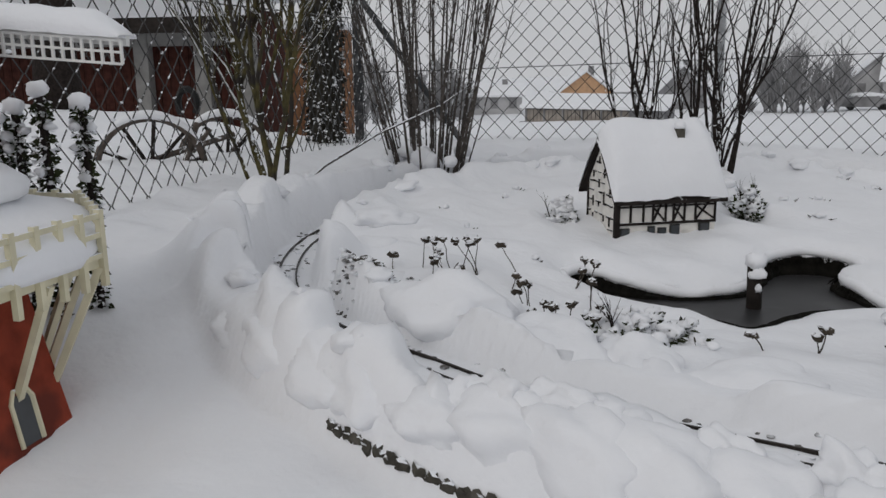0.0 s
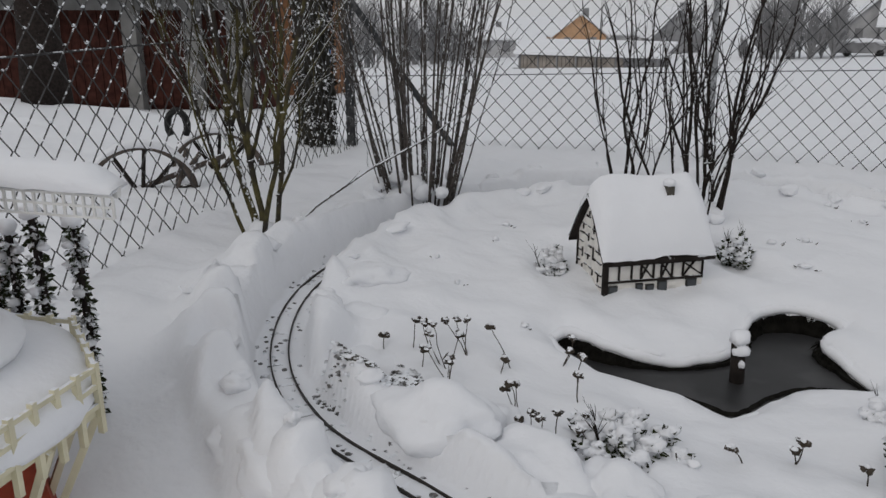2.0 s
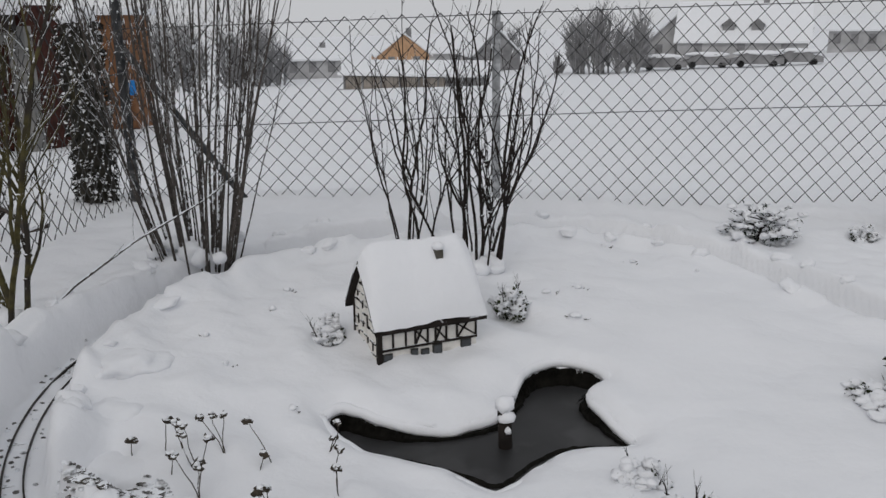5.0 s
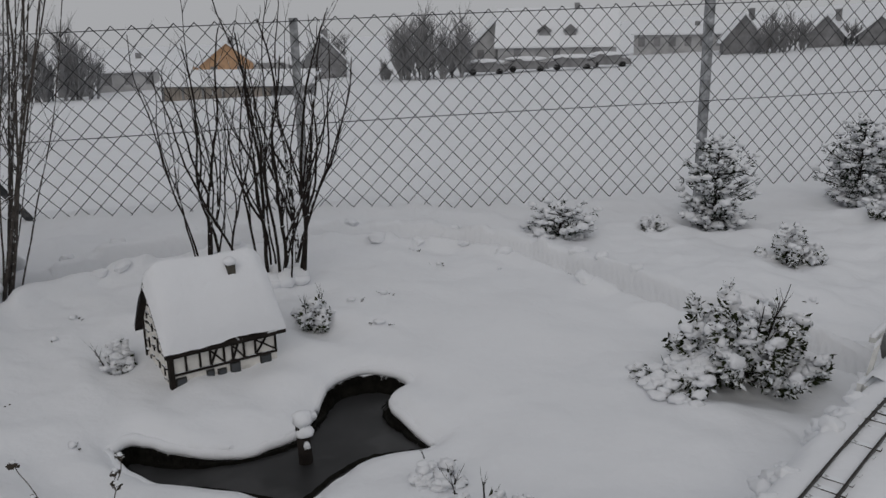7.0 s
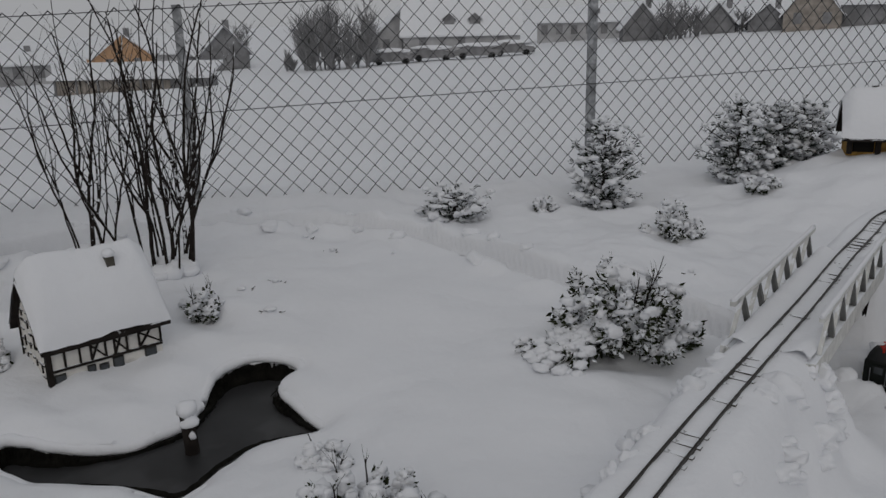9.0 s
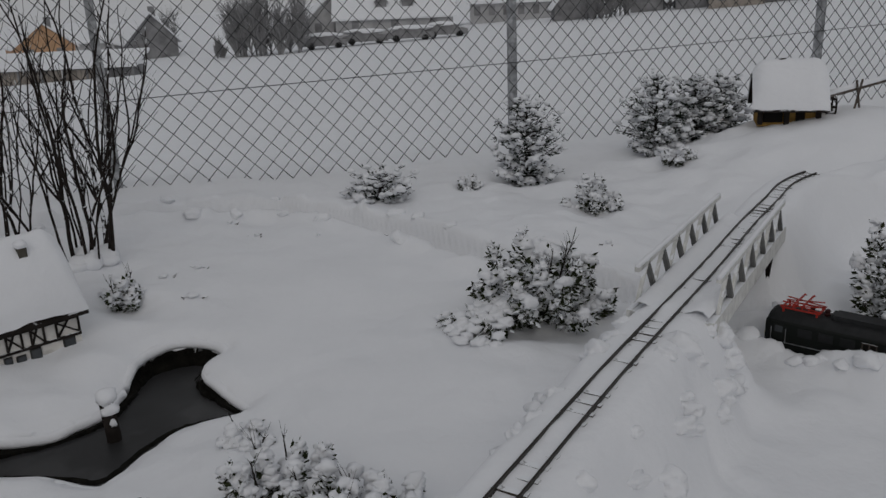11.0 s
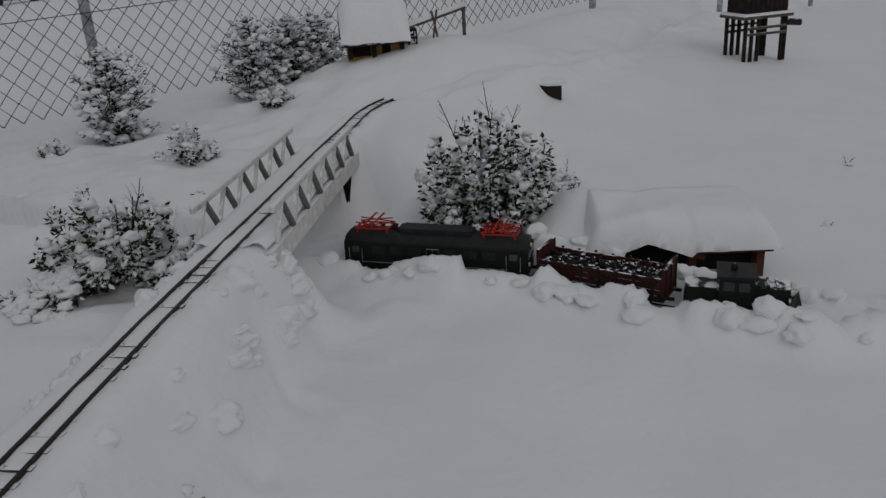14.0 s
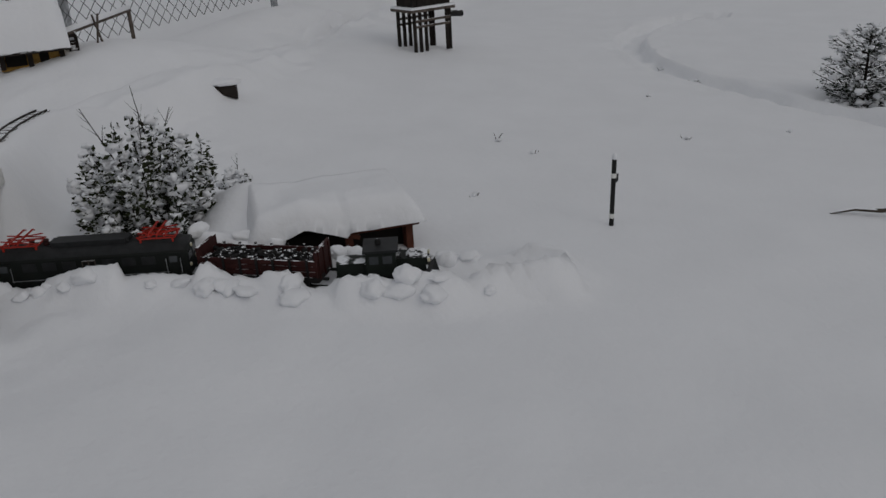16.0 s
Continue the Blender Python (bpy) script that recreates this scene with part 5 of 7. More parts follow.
for k, (x, y, h, lx, ly, n) in enumerate(((-0.42, 1.86, 0.07, 0.1, 0.1, 1), (-0.22, 1.72, 0.14, -0.5, 0.7, 4), (-0.13, 1.86, 0.08, -0.4, 0.5, 1), (-0.05, 1.55, 0.10, -0.5, 0.6, 2), (-0.10, 1.62, 0.06, 0.1, 0.2, 1), (0.0, 2.0, 0.09, 0.3, 0.3, 2),
                                         (0.996, 1.40, 0.11, -0.05, 0.1, 1), (0.50, 1.66, 0.08, 0.2, 0.2, 2), (0.40, 1.62, 0.05, -0.2, 0.2, 1), (-0.30, 1.78, 0.08, -0.3, 0.3, 1), (0.62, 1.60, 0.07, 0.0, 0.2, 1), (-0.35, 1.88, 0.12, -0.4, 0.4, 1), (-0.31, 1.89, 0.12, -0.4, 0.3, 1), (-0.22, 1.90, 0.14, -0.5, 0.4, 3), (-0.11, 1.90, 0.13, -0.4, 0.3, 1), (-0.25, 1.82, 0.13, -0.5, 0.4, 2), (-0.05, 1.66, 0.13, -0.3, 0.4, 3), (-0.02, 1.55, 0.11, -0.3, 0.4, 1), (0.02, 1.54, 0.11, -0.3, 0.4, 1), (0.04, 1.58, 0.09, -0.2, 0.4, 1), (0.10, 1.58, 0.10, -0.2, 0.4, 2), (0.06, 1.80, 0.12, -0.2, 0.3, 2))):
    dry_flower(x, y, h, lx, ly, 150 + k, n)


def twig(x, y, size, seed, flat=0.3):
    t = thing("twig", pose(x, y, gz(x, y)), "dark twig tip poking out of the snow", "twig", "twigs in the snow")
    rng = random.Random(seed)
    for k in range(rng.choice((2, 3, 4, 4))):
        bm = bmesh.new()
        a = rng.uniform(0, 6.28)
        pts = crooked(rng, (rng.uniform(-0.3, 0.3) * size, rng.uniform(-0.3, 0.3) * size, -0.012), (math.cos(a) * 2.5, math.sin(a) * 2.5), size * rng.uniform(0.5, 0.9), 4, 0.35)
        tube(bm, pts, [0.003, 0.003, 0.0025, 0.002, 0.0015], 4)
        part("sprig", bm, M_STALK, t)
    bm = bmesh.new()
    lump(bm, (0, 0, 0.007), size * 0.27, size * 0.22, 0.008, rng, 0.5, 2)
    part("snow_cap", bm, M_SNOW, t, smooth=True)


for k, (x, y, s) in enumerate(((-0.306, 2.94, 0.05), (-0.306, 2.73, 0.04), (-0.60, 2.26, 0.07), (-0.946, 1.866, 0.06), (0.891, 3.62, 0.05), (0.972, 3.40, 0.045), (0.60, 2.98, 0.06), (0.68, 2.80, 0.07), (-0.45, 2.5, 0.035), (-0.12, 2.16, 0.04),
                                (-0.35, 2.35, 0.03), (4.85, 0.52, 0.06), (4.27, 1.08, 0.05), (5.8, 0.95, 0.05), (3.6, 1.05, 0.04), (5.2, 0.1, 0.04), (6.4, 0.8, 0.06), (1.30, 1.12, 0.04), (2.2, 2.75, 0.05), (1.2, 3.3, 0.03), (0.3, 1.55, 0.05), (0.72, 3.05, 0.05),
                                (6.1, 0.35, 0.06), (7.2, 1.2, 0.06), (4.4, 1.3, 0.07))):
    twig(x, y, s, 200 + k)


# ---- broken snow beside the ploughed line, gravel, edging ----
def snow_clods():
    rng = random.Random(31)
    t = thing("ploughed_snow", pose(0, 0, 0), "broken clods of snow lying beside the railway", "snow")
    g = np.gradient(LOW_LINE[:, :2], axis=0)
    g /= np.linalg.norm(g, axis=1)[:, None]
    n = len(LOW_LINE)
    for k in range(115):
        i = rng.randrange(8, int(n * 0.34)) if k < 35 else (rng.randrange(int(n * 0.78), n - 8) if k < 85 else rng.randrange(int(n * 0.34), int(n * 0.78)))
        side = rng.choice((-1, 1))
        near = i < n * 0.34
        big = rng.uniform(0.015, 0.034) if near else rng.uniform(0.016, 0.034)
        off = rng.uniform(0.098, 0.15) + big * 0.4
        x, y = LOW_LINE[i, 0] - g[i, 1] * side * off, LOW_LINE[i, 1] + g[i, 0] * side * off
        if near and side < 0 and rng.random() < 0.5:
            continue
        turn = Euler((rng.uniform(-0.3, 0.3), rng.uniform(-0.3, 0.3), rng.uniform(0, 6.28))).to_matrix()
        bm = bmesh.new()
        lump(bm, (x, y, gz(x, y) + big * 0.12), big * rng.uniform(1.0, 1.7), big * rng.uniform(0.8, 1.2), big * rng.uniform(0.5, 0.8), rng, 0.25, 3, turn, 3.0)
        part("snow_clod", bm, M_SNOW, t, smooth=True)
    # the wall of rolled-up slabs on the outer side, each leaning on the last
    def roll(i, off, along_r, across_r, up_r, lift, tilt, rough=0.2):
        x, y = LOW_LINE[i, 0] - g[i, 1] * off, LOW_LINE[i, 1] + g[i, 0] * off
        turn = Euler((rng.uniform(-0.25, 0.25), tilt, math.atan2(g[i, 1], g[i, 0]) + rng.uniform(-0.35, 0.35))).to_matrix()
        bm = bmesh.new()
        lump(bm, (x, y, LOW_LINE[i, 2] + lift), along_r, across_r, up_r, rng, rough, 4, turn, 3.2)
        part("snow_clod", bm, M_SNOW, t, smooth=True)

    i = 6
    while i < 100:
        k = rng.uniform(0.8, 1.2)
        roll(i, 0.158 + rng.uniform(-0.008, 0.012), 0.092 * k, 0.062, 0.056 * k, 0.006, rng.uniform(-0.35, -0.1))
        roll(i + rng.randrange(-2, 3), 0.128 + rng.uniform(-0.008, 0.01), 0.055 * k, 0.030, 0.036, 0.036 + rng.uniform(-0.012, 0.012), rng.uniform(-0.5, 0.2), 0.38)
        i += rng.randrange(5, 8)
    # crumbs along both shoulders of the upper line before the bridge
    hg = np.gradient(HIGH_LINE[:, :2], axis=0)
    hg /= np.linalg.norm(hg, axis=1)[:, None]
    for k in range(64):
        i = int(rng.uniform(0.35, S_GAP0) / 0.02)
        off = rng.choice((-1, 1)) * rng.uniform(0.062, 0.17)
        big = rng.uniform(0.012, 0.032)
        x, y = HIGH_LINE[i, 0] - hg[i, 1] * off, HIGH_LINE[i, 1] + hg[i, 0] * off
        turn = Euler((rng.uniform(-0.3, 0.3), rng.uniform(-0.3, 0.3), rng.uniform(0, 6.28))).to_matrix()
        bm = bmesh.new()
        lump(bm, (x, y, gz(x, y) - big * 0.3), big * rng.uniform(1.0, 1.6), big, big * rng.uniform(0.55, 0.9), rng, 0.4, 3, turn, 3.0)
        part("snow_clod", bm, M_SNOW, t, smooth=True)
    # smooth blocks on the inner side and the clods by the gravel
    for x, y, s, flat in ((-0.20, 1.535, 0.105, 0.70), (0.0, 1.45, 0.11, 0.66), (-0.10, 1.60, 0.07, 0.7), (0.17, 1.40, 0.08, 0.6), (-0.46, 1.86, 0.12, 0.42), (-0.56, 2.05, 0.10, 0.42), (-0.60, 2.30, 0.09, 0.40), (0.34, 1.34, 0.09, 0.5)):
        turn = Euler((rng.uniform(-0.15, 0.15), rng.uniform(-0.15, 0.15), rng.uniform(0, 6.28))).to_matrix()
        bm = bmesh.new()
        lump(bm, (x, y, gz(x, y) - s * (0.05 if flat > 0.5 else 0.24)), s * 1.2, s * 0.95, s * flat, rng, 0.24, 4, turn, 3.0)
        part("snow_clod", bm, M_SNOW, t, smooth=True)


def gravel():
    rng = random.Random(32)
    bm = bmesh.new()
    g = np.gradient(LOW_LINE[:, :2], axis=0)
    g /= np.linalg.norm(g, axis=1)[:, None]
    for k in range(700):
        if k < 330:
            i = rng.randrange(5, 150)
            o = rng.uniform(-0.075, 0.075)
            x, y = LOW_LINE[i, 0] - g[i, 1] * o, LOW_LINE[i, 1] + g[i, 0] * o
            if abs(abs(o) - 0.0225) < 0.008:
                continue
        else:
            a, q = rng.uniform(0, 6.28), math.sqrt(rng.random())
            x, y = -0.40 + 0.13 * q * math.cos(a), 1.68 + 0.10 * q * math.sin(a)
        s = rng.uniform(0.003, 0.007)
        lump(bm, (x, y, gz(x, y) + s * 0.2), s * 1.3, s, s * 0.7, rng, 0.5, 1)
    tagged(new("gravel", mesh_of("gravel", bm, M_BALLAST)), "dark track gravel showing through thin snow", "gravel", kind="stuff")


def bare_soil():
    rng = random.Random(34)
    bm = bmesh.new()
    for k in range(150):
        a, q = rng.uniform(0, 6.28), math.sqrt(rng.random())
        x, y = -0.355 + 0.10 * q * math.cos(a), 1.665 + 0.065 * q * math.sin(a)
        s = rng.uniform(0.005, 0.011)
        lump(bm, (x, y, gz(x, y) + s * 0.15), s * 1.4, s, s * 0.6, rng, 0.5, 1)
    tagged(new("bare_soil", mesh_of("bare_soil", bm, M_STONE)), "dark bare soil showing in a hollow of the snow", "soil", kind="stuff")


def edging():
    rng = random.Random(33)
    t = thing("stone_edging", pose(0, 0, 0), "dark mossy stone edging under the snow's rim", "edging")
    g = np.gradient(LOW_LINE[:, :2], axis=0)
    g /= np.linalg.norm(g, axis=1)[:, None]
    for i in range(8, 43):
        x, y = LOW_LINE[i, 0] - g[i, 1] * 0.219, LOW_LINE[i, 1] + g[i, 0] * 0.219
        bm = bmesh.new()
        turn = Euler((0, 0, math.atan2(g[i, 1], g[i, 0]))).to_matrix()
        lump(bm, (x, y, gz(x, y) - 0.001 + rng.uniform(-0.004, 0.003)), 0.014, 0.008, 0.011, rng, 0.5, 2, turn, 3.0)
        part("stone", bm, M_STONE, t)


snow_clods()
gravel()
bare_soil()
edging()


# ---- post in the pond, lantern, shed, lamp, timber tower, sticks ----
def pond_post():
    t = thing("pond_post", pose(0.433, 2.15, 0.05), "dark wooden post in the pond capped with snow", "post")
    rng = random.Random(5)
    bm = bmesh.new()
    tube(bm, [(0, 0, -0.04), (0.002, 0.004, 0.06), (-0.003, 0, 0.16)], [0.020, 0.019, 0.018], 8)
    part("shaft", bm, M_TIMBER, t, smooth=True)
    bm = bmesh.new()
    lump(bm, (0, 0, 0.172), 0.027, 0.027, 0.022, rng, 0.3, 2)
    lump(bm, (0.004, -0.010, 0.142), 0.023, 0.018, 0.016, rng, 0.3, 2)
    lump(bm, (0.008, -0.016, 0.105), 0.010, 0.007, 0.011, rng, 0.3, 2)
    part("snow_cap", bm, M_SNOW, t, smooth=True)


def lantern():
    t = thing("garden_marker", pose(2.50, 1.60, gz(2.5, 1.6) - 0.02), "small dark marker post with a snow cap", "marker")
    bm = bmesh.new()
    box(bm, -0.008, 0.008, -0.008, 0.008, 0, 0.085)
    part("shaft", bm, M_OLDWOOD, t)
    bm = bmesh.new()
    lump(bm, (0, 0, 0.09), 0.016, 0.016, 0.016, random.Random(1), 0.2, 2)
    part("snow_cap", bm, M_SNOW, t, smooth=True)


def build_shed():
    L, D = 0.48, 0.26
    t = thing("model_shed", pose(2.68, 1.32, 0.06, 0, 0, -46), "low reddish-brown model shed under very thick snow", "model shed")
    # A solid block whose black colour stands in for the shaded inside.
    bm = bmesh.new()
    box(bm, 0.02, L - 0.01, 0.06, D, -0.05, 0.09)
    part("body", bm, M_DARK, t, "open front drawn as a solid block in shade black")
    for x in (0.03, 0.27, L - 0.018):
        bm = bmesh.new()
        box(bm, x - 0.01, x + 0.012, 0.015, 0.04, -0.05, 0.10)
        part("post", bm, M_SHED, t, "reddish wooden post")
    bm = bmesh.new()
    box(bm, L - 0.03, L - 0.008, 0.04, D, -0.05, 0.095)
    part("side_wall", bm, M_SHED, t)
    bm = bmesh.new()
    for a, b in (((-0.03, 0.0, 0.085), (0.135, 0.0, 0.145)), ((0.30, 0.0, 0.085), (0.135, 0.0, 0.145))):
        bar(bm, a, b, 0.012, 0.016, (0, 1, 0))
    bar(bm, (0.28, 0.0, 0.108), (L + 0.01, 0.0, 0.108), 0.016)
    part("barge_board", bm, M_SHED, t)
    bm = bmesh.new()
    rows = []
    nx, ny = 44, 24
    for i in range(nx + 1):
        x = -0.045 + (L + 0.075) * i / nx
        row = []
        for j in range(ny + 1):
            y = -0.03 + (D + 0.06) * j / ny
            e = min(1.0, min(x + 0.045, L + 0.03 - x) / 0.05)
            f = min(1.0, min(y + 0.03, D + 0.03 - y) / 0.05)
            gable = 0.145 - 0.36 * abs(x - 0.135)
            base = max(gable, 0.115 if x > 0.27 else 0.075)
            high = 0.085 * math.sqrt(max(0, e)) * math.sqrt(max(0, f)) + 0.03 * (j / ny)
            level = 0.205 + 0.015 * noise.noise(Vector((x * 6, y * 6, 2)))
            k = smooth(y, -0.03, 0.12)
            z = (base + high) * (1 - k) + max(level * math.sqrt(max(0, min(e, 1))), base) * k
            row.append(bm.verts.new((x, y, float(z) + 0.004 * noise.noise(Vector((x * 20, y * 20, 5))))))
        rows.append(row)
    low = [[bm.verts.new((v.co.x, v.co.y, max(0.145 - 0.36 * abs(v.co.x - 0.135), 0.115 if v.co.x > 0.27 else 0.075))) for v in row] for row in rows]
    for a, b, c, d in zip(rows, rows[1:], low, low[1:]):
        for j in range(ny):
            bm.faces.new((a[j], b[j], b[j + 1], a[j + 1]))
            bm.faces.new((c[j + 1], d[j + 1], d[j], c[j]))
    for i in range(nx):
        bm.faces.new((rows[i][0], low[i][0], low[i + 1][0], rows[i + 1][0]))
        bm.faces.new((rows[i + 1][ny], low[i + 1][ny], low[i][ny], rows[i][ny]))
    for j in range(ny):
        bm.faces.new((rows[0][j + 1], low[0][j + 1], low[0][j], rows[0][j]))
        bm.faces.new((rows[nx][j], low[nx][j], low[nx][j + 1], rows[nx][j + 1]))
    part("roof_snow", bm, M_SNOW, t, "very thick rounded snow on the roof", True)


def signal_post():
    t = thing("signal_post", pose(3.50, 0.49, gz(3.5, 0.49) - 0.02, 0, 4, 0), "thin dark leaning post with white bands", "post")
    bm = bmesh.new()
    tube(bm, [(0, 0, 0), (0, 0, 0.25)], 0.008, 8)
    part("shaft", bm, M_BLACK, t)
    for z in (0.055, 0.195):
        bm = bmesh.new()
        lathe(bm, [(0.0088, z - 0.008), (0.0092, z), (0.0088, z + 0.008)], 10)
        part("band", bm, M_WHITE, t, "white band")
    bm = bmesh.new()
    box(bm, 0.004, 0.03, -0.008, 0.008, 0.17, 0.20)
    arm = part("sign_arm", bm, M_BLACK, t)
    bm = bmesh.new()
    lump(bm, (0.016, 0, 0.205), 0.017, 0.012, 0.01, random.Random(4), 0.2, 2)
    lump(bm, (0, 0, 0.26), 0.01, 0.01, 0.014, random.Random(5), 0.2, 2)
    part("snow_cap", bm, M_SNOW, arm, smooth=True)


def timber_tower():
    t = thing("timber_tower", pose(6.36, 2.75, gz(6.36, 2.7) + 0.04, 0, 0, -25), "dark timber model tower standing in the snow", "model tower")
    for x in (-0.15, -0.10, -0.05, 0.14, 0.165):
        for y in (-0.1, 0.1):
            bm = bmesh.new()
            tube(bm, [(x, y, -0.05), (x, y, 0.24)], 0.014, 6)
            part("leg", bm, M_TIMBER, t)
    for y in (-0.11, 0.11):
        for z in (0.14, 0.18):
            bm = bmesh.new()
            bar(bm, (-0.15, y, z), (0.16, y, z), 0.016)
            part("cross_beam", bm, M_OLDWOOD, t)
    bm = bmesh.new()
    box(bm, -0.19, 0.2, -0.13, 0.13, 0.24, 0.26)
    part("platform", bm, M_OLDWOOD, t)
    bm = bmesh.new()
    box(bm, -0.19, 0.2, -0.13, 0.13, 0.26, 0.275)
    part("platform_snow", bm, M_SNOW, t)
    for k in range(9):
        bm = bmesh.new()
        x = -0.155 + 0.037 * k
        box(bm, x, x + 0.033, -0.1, 0.1, 0.27, 0.45 + 0.01 * (k % 3))
        part("board", bm, M_TIMBER, t)
    bm = bmesh.new()
    box(bm, -0.19, 0.2, -0.14, 0.14, 0.46, 0.52)
    bmesh.ops.bevel(bm, geom=bm.edges[:], offset=0.02, segments=3)
    part("roof_snow", bm, M_SNOW, t, smooth=True)
    bm = bmesh.new()
    tube(bm, [(0.17, -0.1, 0.2), (0.27, -0.12, 0.19)], 0.022, 7)
    part("outlet_pipe", bm, M_BLACK, t)


def dark_stick():
    t = thing("fallen_stick", pose(3.95, -0.165, gz(3.95, -0.165) + 0.012, 0, 0, -72), "dark stick lying half buried in snow", "stick")
    bm = bmesh.new()
    tube(bm, [(0, 0, -0.01), (0.08, 0.005, 0.004), (0.16, -0.004, 0.002), (0.30, 0.006, 0.006), (0.42, 0, 0)], [0.004, 0.007, 0.008, 0.007, 0.004], 6)
    part("wood", bm, M_STALK, t)


def culvert():
    t = thing("wooden_retaining_block", pose(4.16, 2.72, gz(4.16, 2.72) + 0.015, 0, 0, -52), "dark brown wooden block sticking out of the bank", "wooden block")
    bm = bmesh.new()
    v = [bm.verts.new(p) for p in ((-0.1, -0.015, 0.02), (0.06, -0.015, -0.04), (0.06, -0.015, 0.035), (-0.1, 0.06, 0.02), (0.06, 0.06, -0.04), (0.06, 0.06, 0.035), (-0.1, -0.015, 0.04), (-0.1, 0.06, 0.04))]
    for f in ((0, 1, 2, 6), (3, 7, 5, 4), (1, 4, 5, 2), (0, 6, 7, 3), (6, 2, 5, 7), (0, 3, 4, 1)):
        bm.faces.new([v[i] for i in f])
    part("board", bm, M_TIMBER, t)
    bm = bmesh.new()
    lump(bm, (-0.02, 0.03, 0.045), 0.11, 0.06, 0.02, random.Random(6), 0.2, 3)
    part("snow_cap", bm, M_SNOW, t, smooth=True)


pond_post()
lantern()
build_shed()
signal_post()
timber_tower()
dark_stick()
culvert()


# ---- the model water mill ----
def build_mill():
    W, D, H = 0.27, 0.22, 0.10
    t = thing("model_water_mill", pose(3.60, 3.64, 0.465, 0, 0, -35) @ Matrix.Diagonal((1.12, 1.12, 1.05, 1)), "small straw-coloured model mill with thick roof snow", "model mill")
    bm = bmesh.new()
    box(bm, 0, W, 0.02, D, -0.06, H)
    part("wall", bm, M_YELLOW, t)
    for x in (0.0, 0.115, W - 0.02):
        bm = bmesh.new()
        box(bm, x, x + 0.022, 0.0, 0.022, -0.05, H)
        part("post", bm, M_TIMBER, t)
    # Thin plates on the wall, coloured as the shade within the doorways.
    for x, w in ((0.025, 0.085), (0.165, 0.04)):
        bm = bmesh.new()
        box(bm, x, x + w, 0.012, 0.021, -0.04, 0.055)
        part("opening", bm, M_DARK, t, "doorway drawn as a plate in shade black")
    bm = bmesh.new()
    rows, n, m = [], 22, 16
    for i in range(m + 1):
        x = -0.03 + (W + 0.06) * i / m
        e = math.sqrt(max(0, min(1, min(i, m - i) / 2.5)))
        row = []
        for j in range(n + 1):
            y = -0.05 + (D + 0.10) * j / n
            f = math.sqrt(max(0, min(1, min(j, n - j) / 2.5)))
            z = 0.225 - 1.15 * abs(y - D / 2) if abs(y - D / 2) > 0.03 else 0.225 - 0.035 + 0.0
            z = min(z, 0.192)
            row.append(bm.verts.new((x, y, z + 0.068 * e * f - 0.012 * (1 - f) + 0.011 * noise.noise(Vector((x * 9, y * 9, 8))))))
        rows.append(row)
    for a, b in zip(rows, rows[1:]):
        for j in range(n):
            bm.faces.new((a[j], b[j], b[j + 1], a[j + 1]))
    part("roof_snow", bm, M_SNOW, t, "thick snow on the mill roof", True)
    bm = bmesh.new()
    for y0, y1 in ((-0.048, D / 2), (D + 0.048, D / 2)):
        z = lambda y: 0.215 - 1.15 * abs(y - D / 2) - 0.008
        v = [bm.verts.new(p) for p in ((-0.028, y0, z(y0)), (W + 0.028, y0, z(y0)), (W + 0.028, y1, z(y1) - 0.03), (-0.028, y1, z(y1) - 0.03))]
        bm.faces.new(v)
        w = [bm.verts.new(u.co - Vector((0, 0, 0.008))) for u in v]
        bm.faces.new(w[::-1])
        for k in range(4):
            bm.faces.new((v[k], w[k], w[(k + 1) % 4], v[(k + 1) % 4]))
    part("roof", bm, M_TIMBER, t)
    bm = bmesh.new()
    v = [bm.verts.new(p) for p in ((W, 0.02, H), (W, D, H), (W, D / 2, 0.19), (W - 0.01, 0.02, H), (W - 0.01, D, H), (W - 0.01, D / 2, 0.19))]
    for f in ((0, 1, 2), (5, 4, 3), (0, 2, 5, 3), (1, 4, 5, 2), (0, 3, 4, 1)):
        bm.faces.new([v[i] for i in f])
    part("gable", bm, M_PLASTER, t)
    bm = bmesh.new()
    lathe(bm, [(0.025, 0), (0.025, 0.004)], 12, Matrix.Translation((W + 0.001, 0.075, 0.125)) @ Euler((0, radians(90), 0)).to_matrix().to_4x4())
    part("round_window", bm, M_DARK, t)
    bm = bmesh.new()
    tube(bm, [(0.1, D / 2, 0.18), (0.1, D / 2, 0.255)], 0.008, 7)
    lump(bm, (0.1, D / 2, 0.26), 0.016, 0.016, 0.007, random.Random(2), 0.2, 2)
    part("chimney", bm, M_STONE, t)
    wheel = bmesh.new()
    c = Vector((W + 0.05, 0.10, 0.03))
    for side in (-0.018, 0.018):
        ring = [c + Vector((side, 0.055 * math.cos(a), 0.055 * math.sin(a))) for a in (6.283 * k / 16 for k in range(17))]
        tube(wheel, ring, 0.0045, 5, False)
    for k in range(8):
        a = 6.283 * k / 8
        o = Vector((0, math.cos(a), math.sin(a)))
        bar(wheel, c - Vector((0.018, 0, 0)), c - Vector((0.018, 0, 0)) + o * 0.055, 0.005)
        bar(wheel, c + o * 0.05 - Vector((0.02, 0, 0)), c + o * 0.05 + Vector((0.02, 0, 0)), 0.012, 0.004, o)
    part("water_wheel", wheel, M_TIMBER, t, "dark water wheel clogged with snow")
    f = thing("mill_flume", pose(0, 0, 0), "snow-covered wooden flume on crossed legs", "flume")
    a, b = Vector((3.87, 3.50, 0.545)), Vector((4.42, 3.58, 0.60))
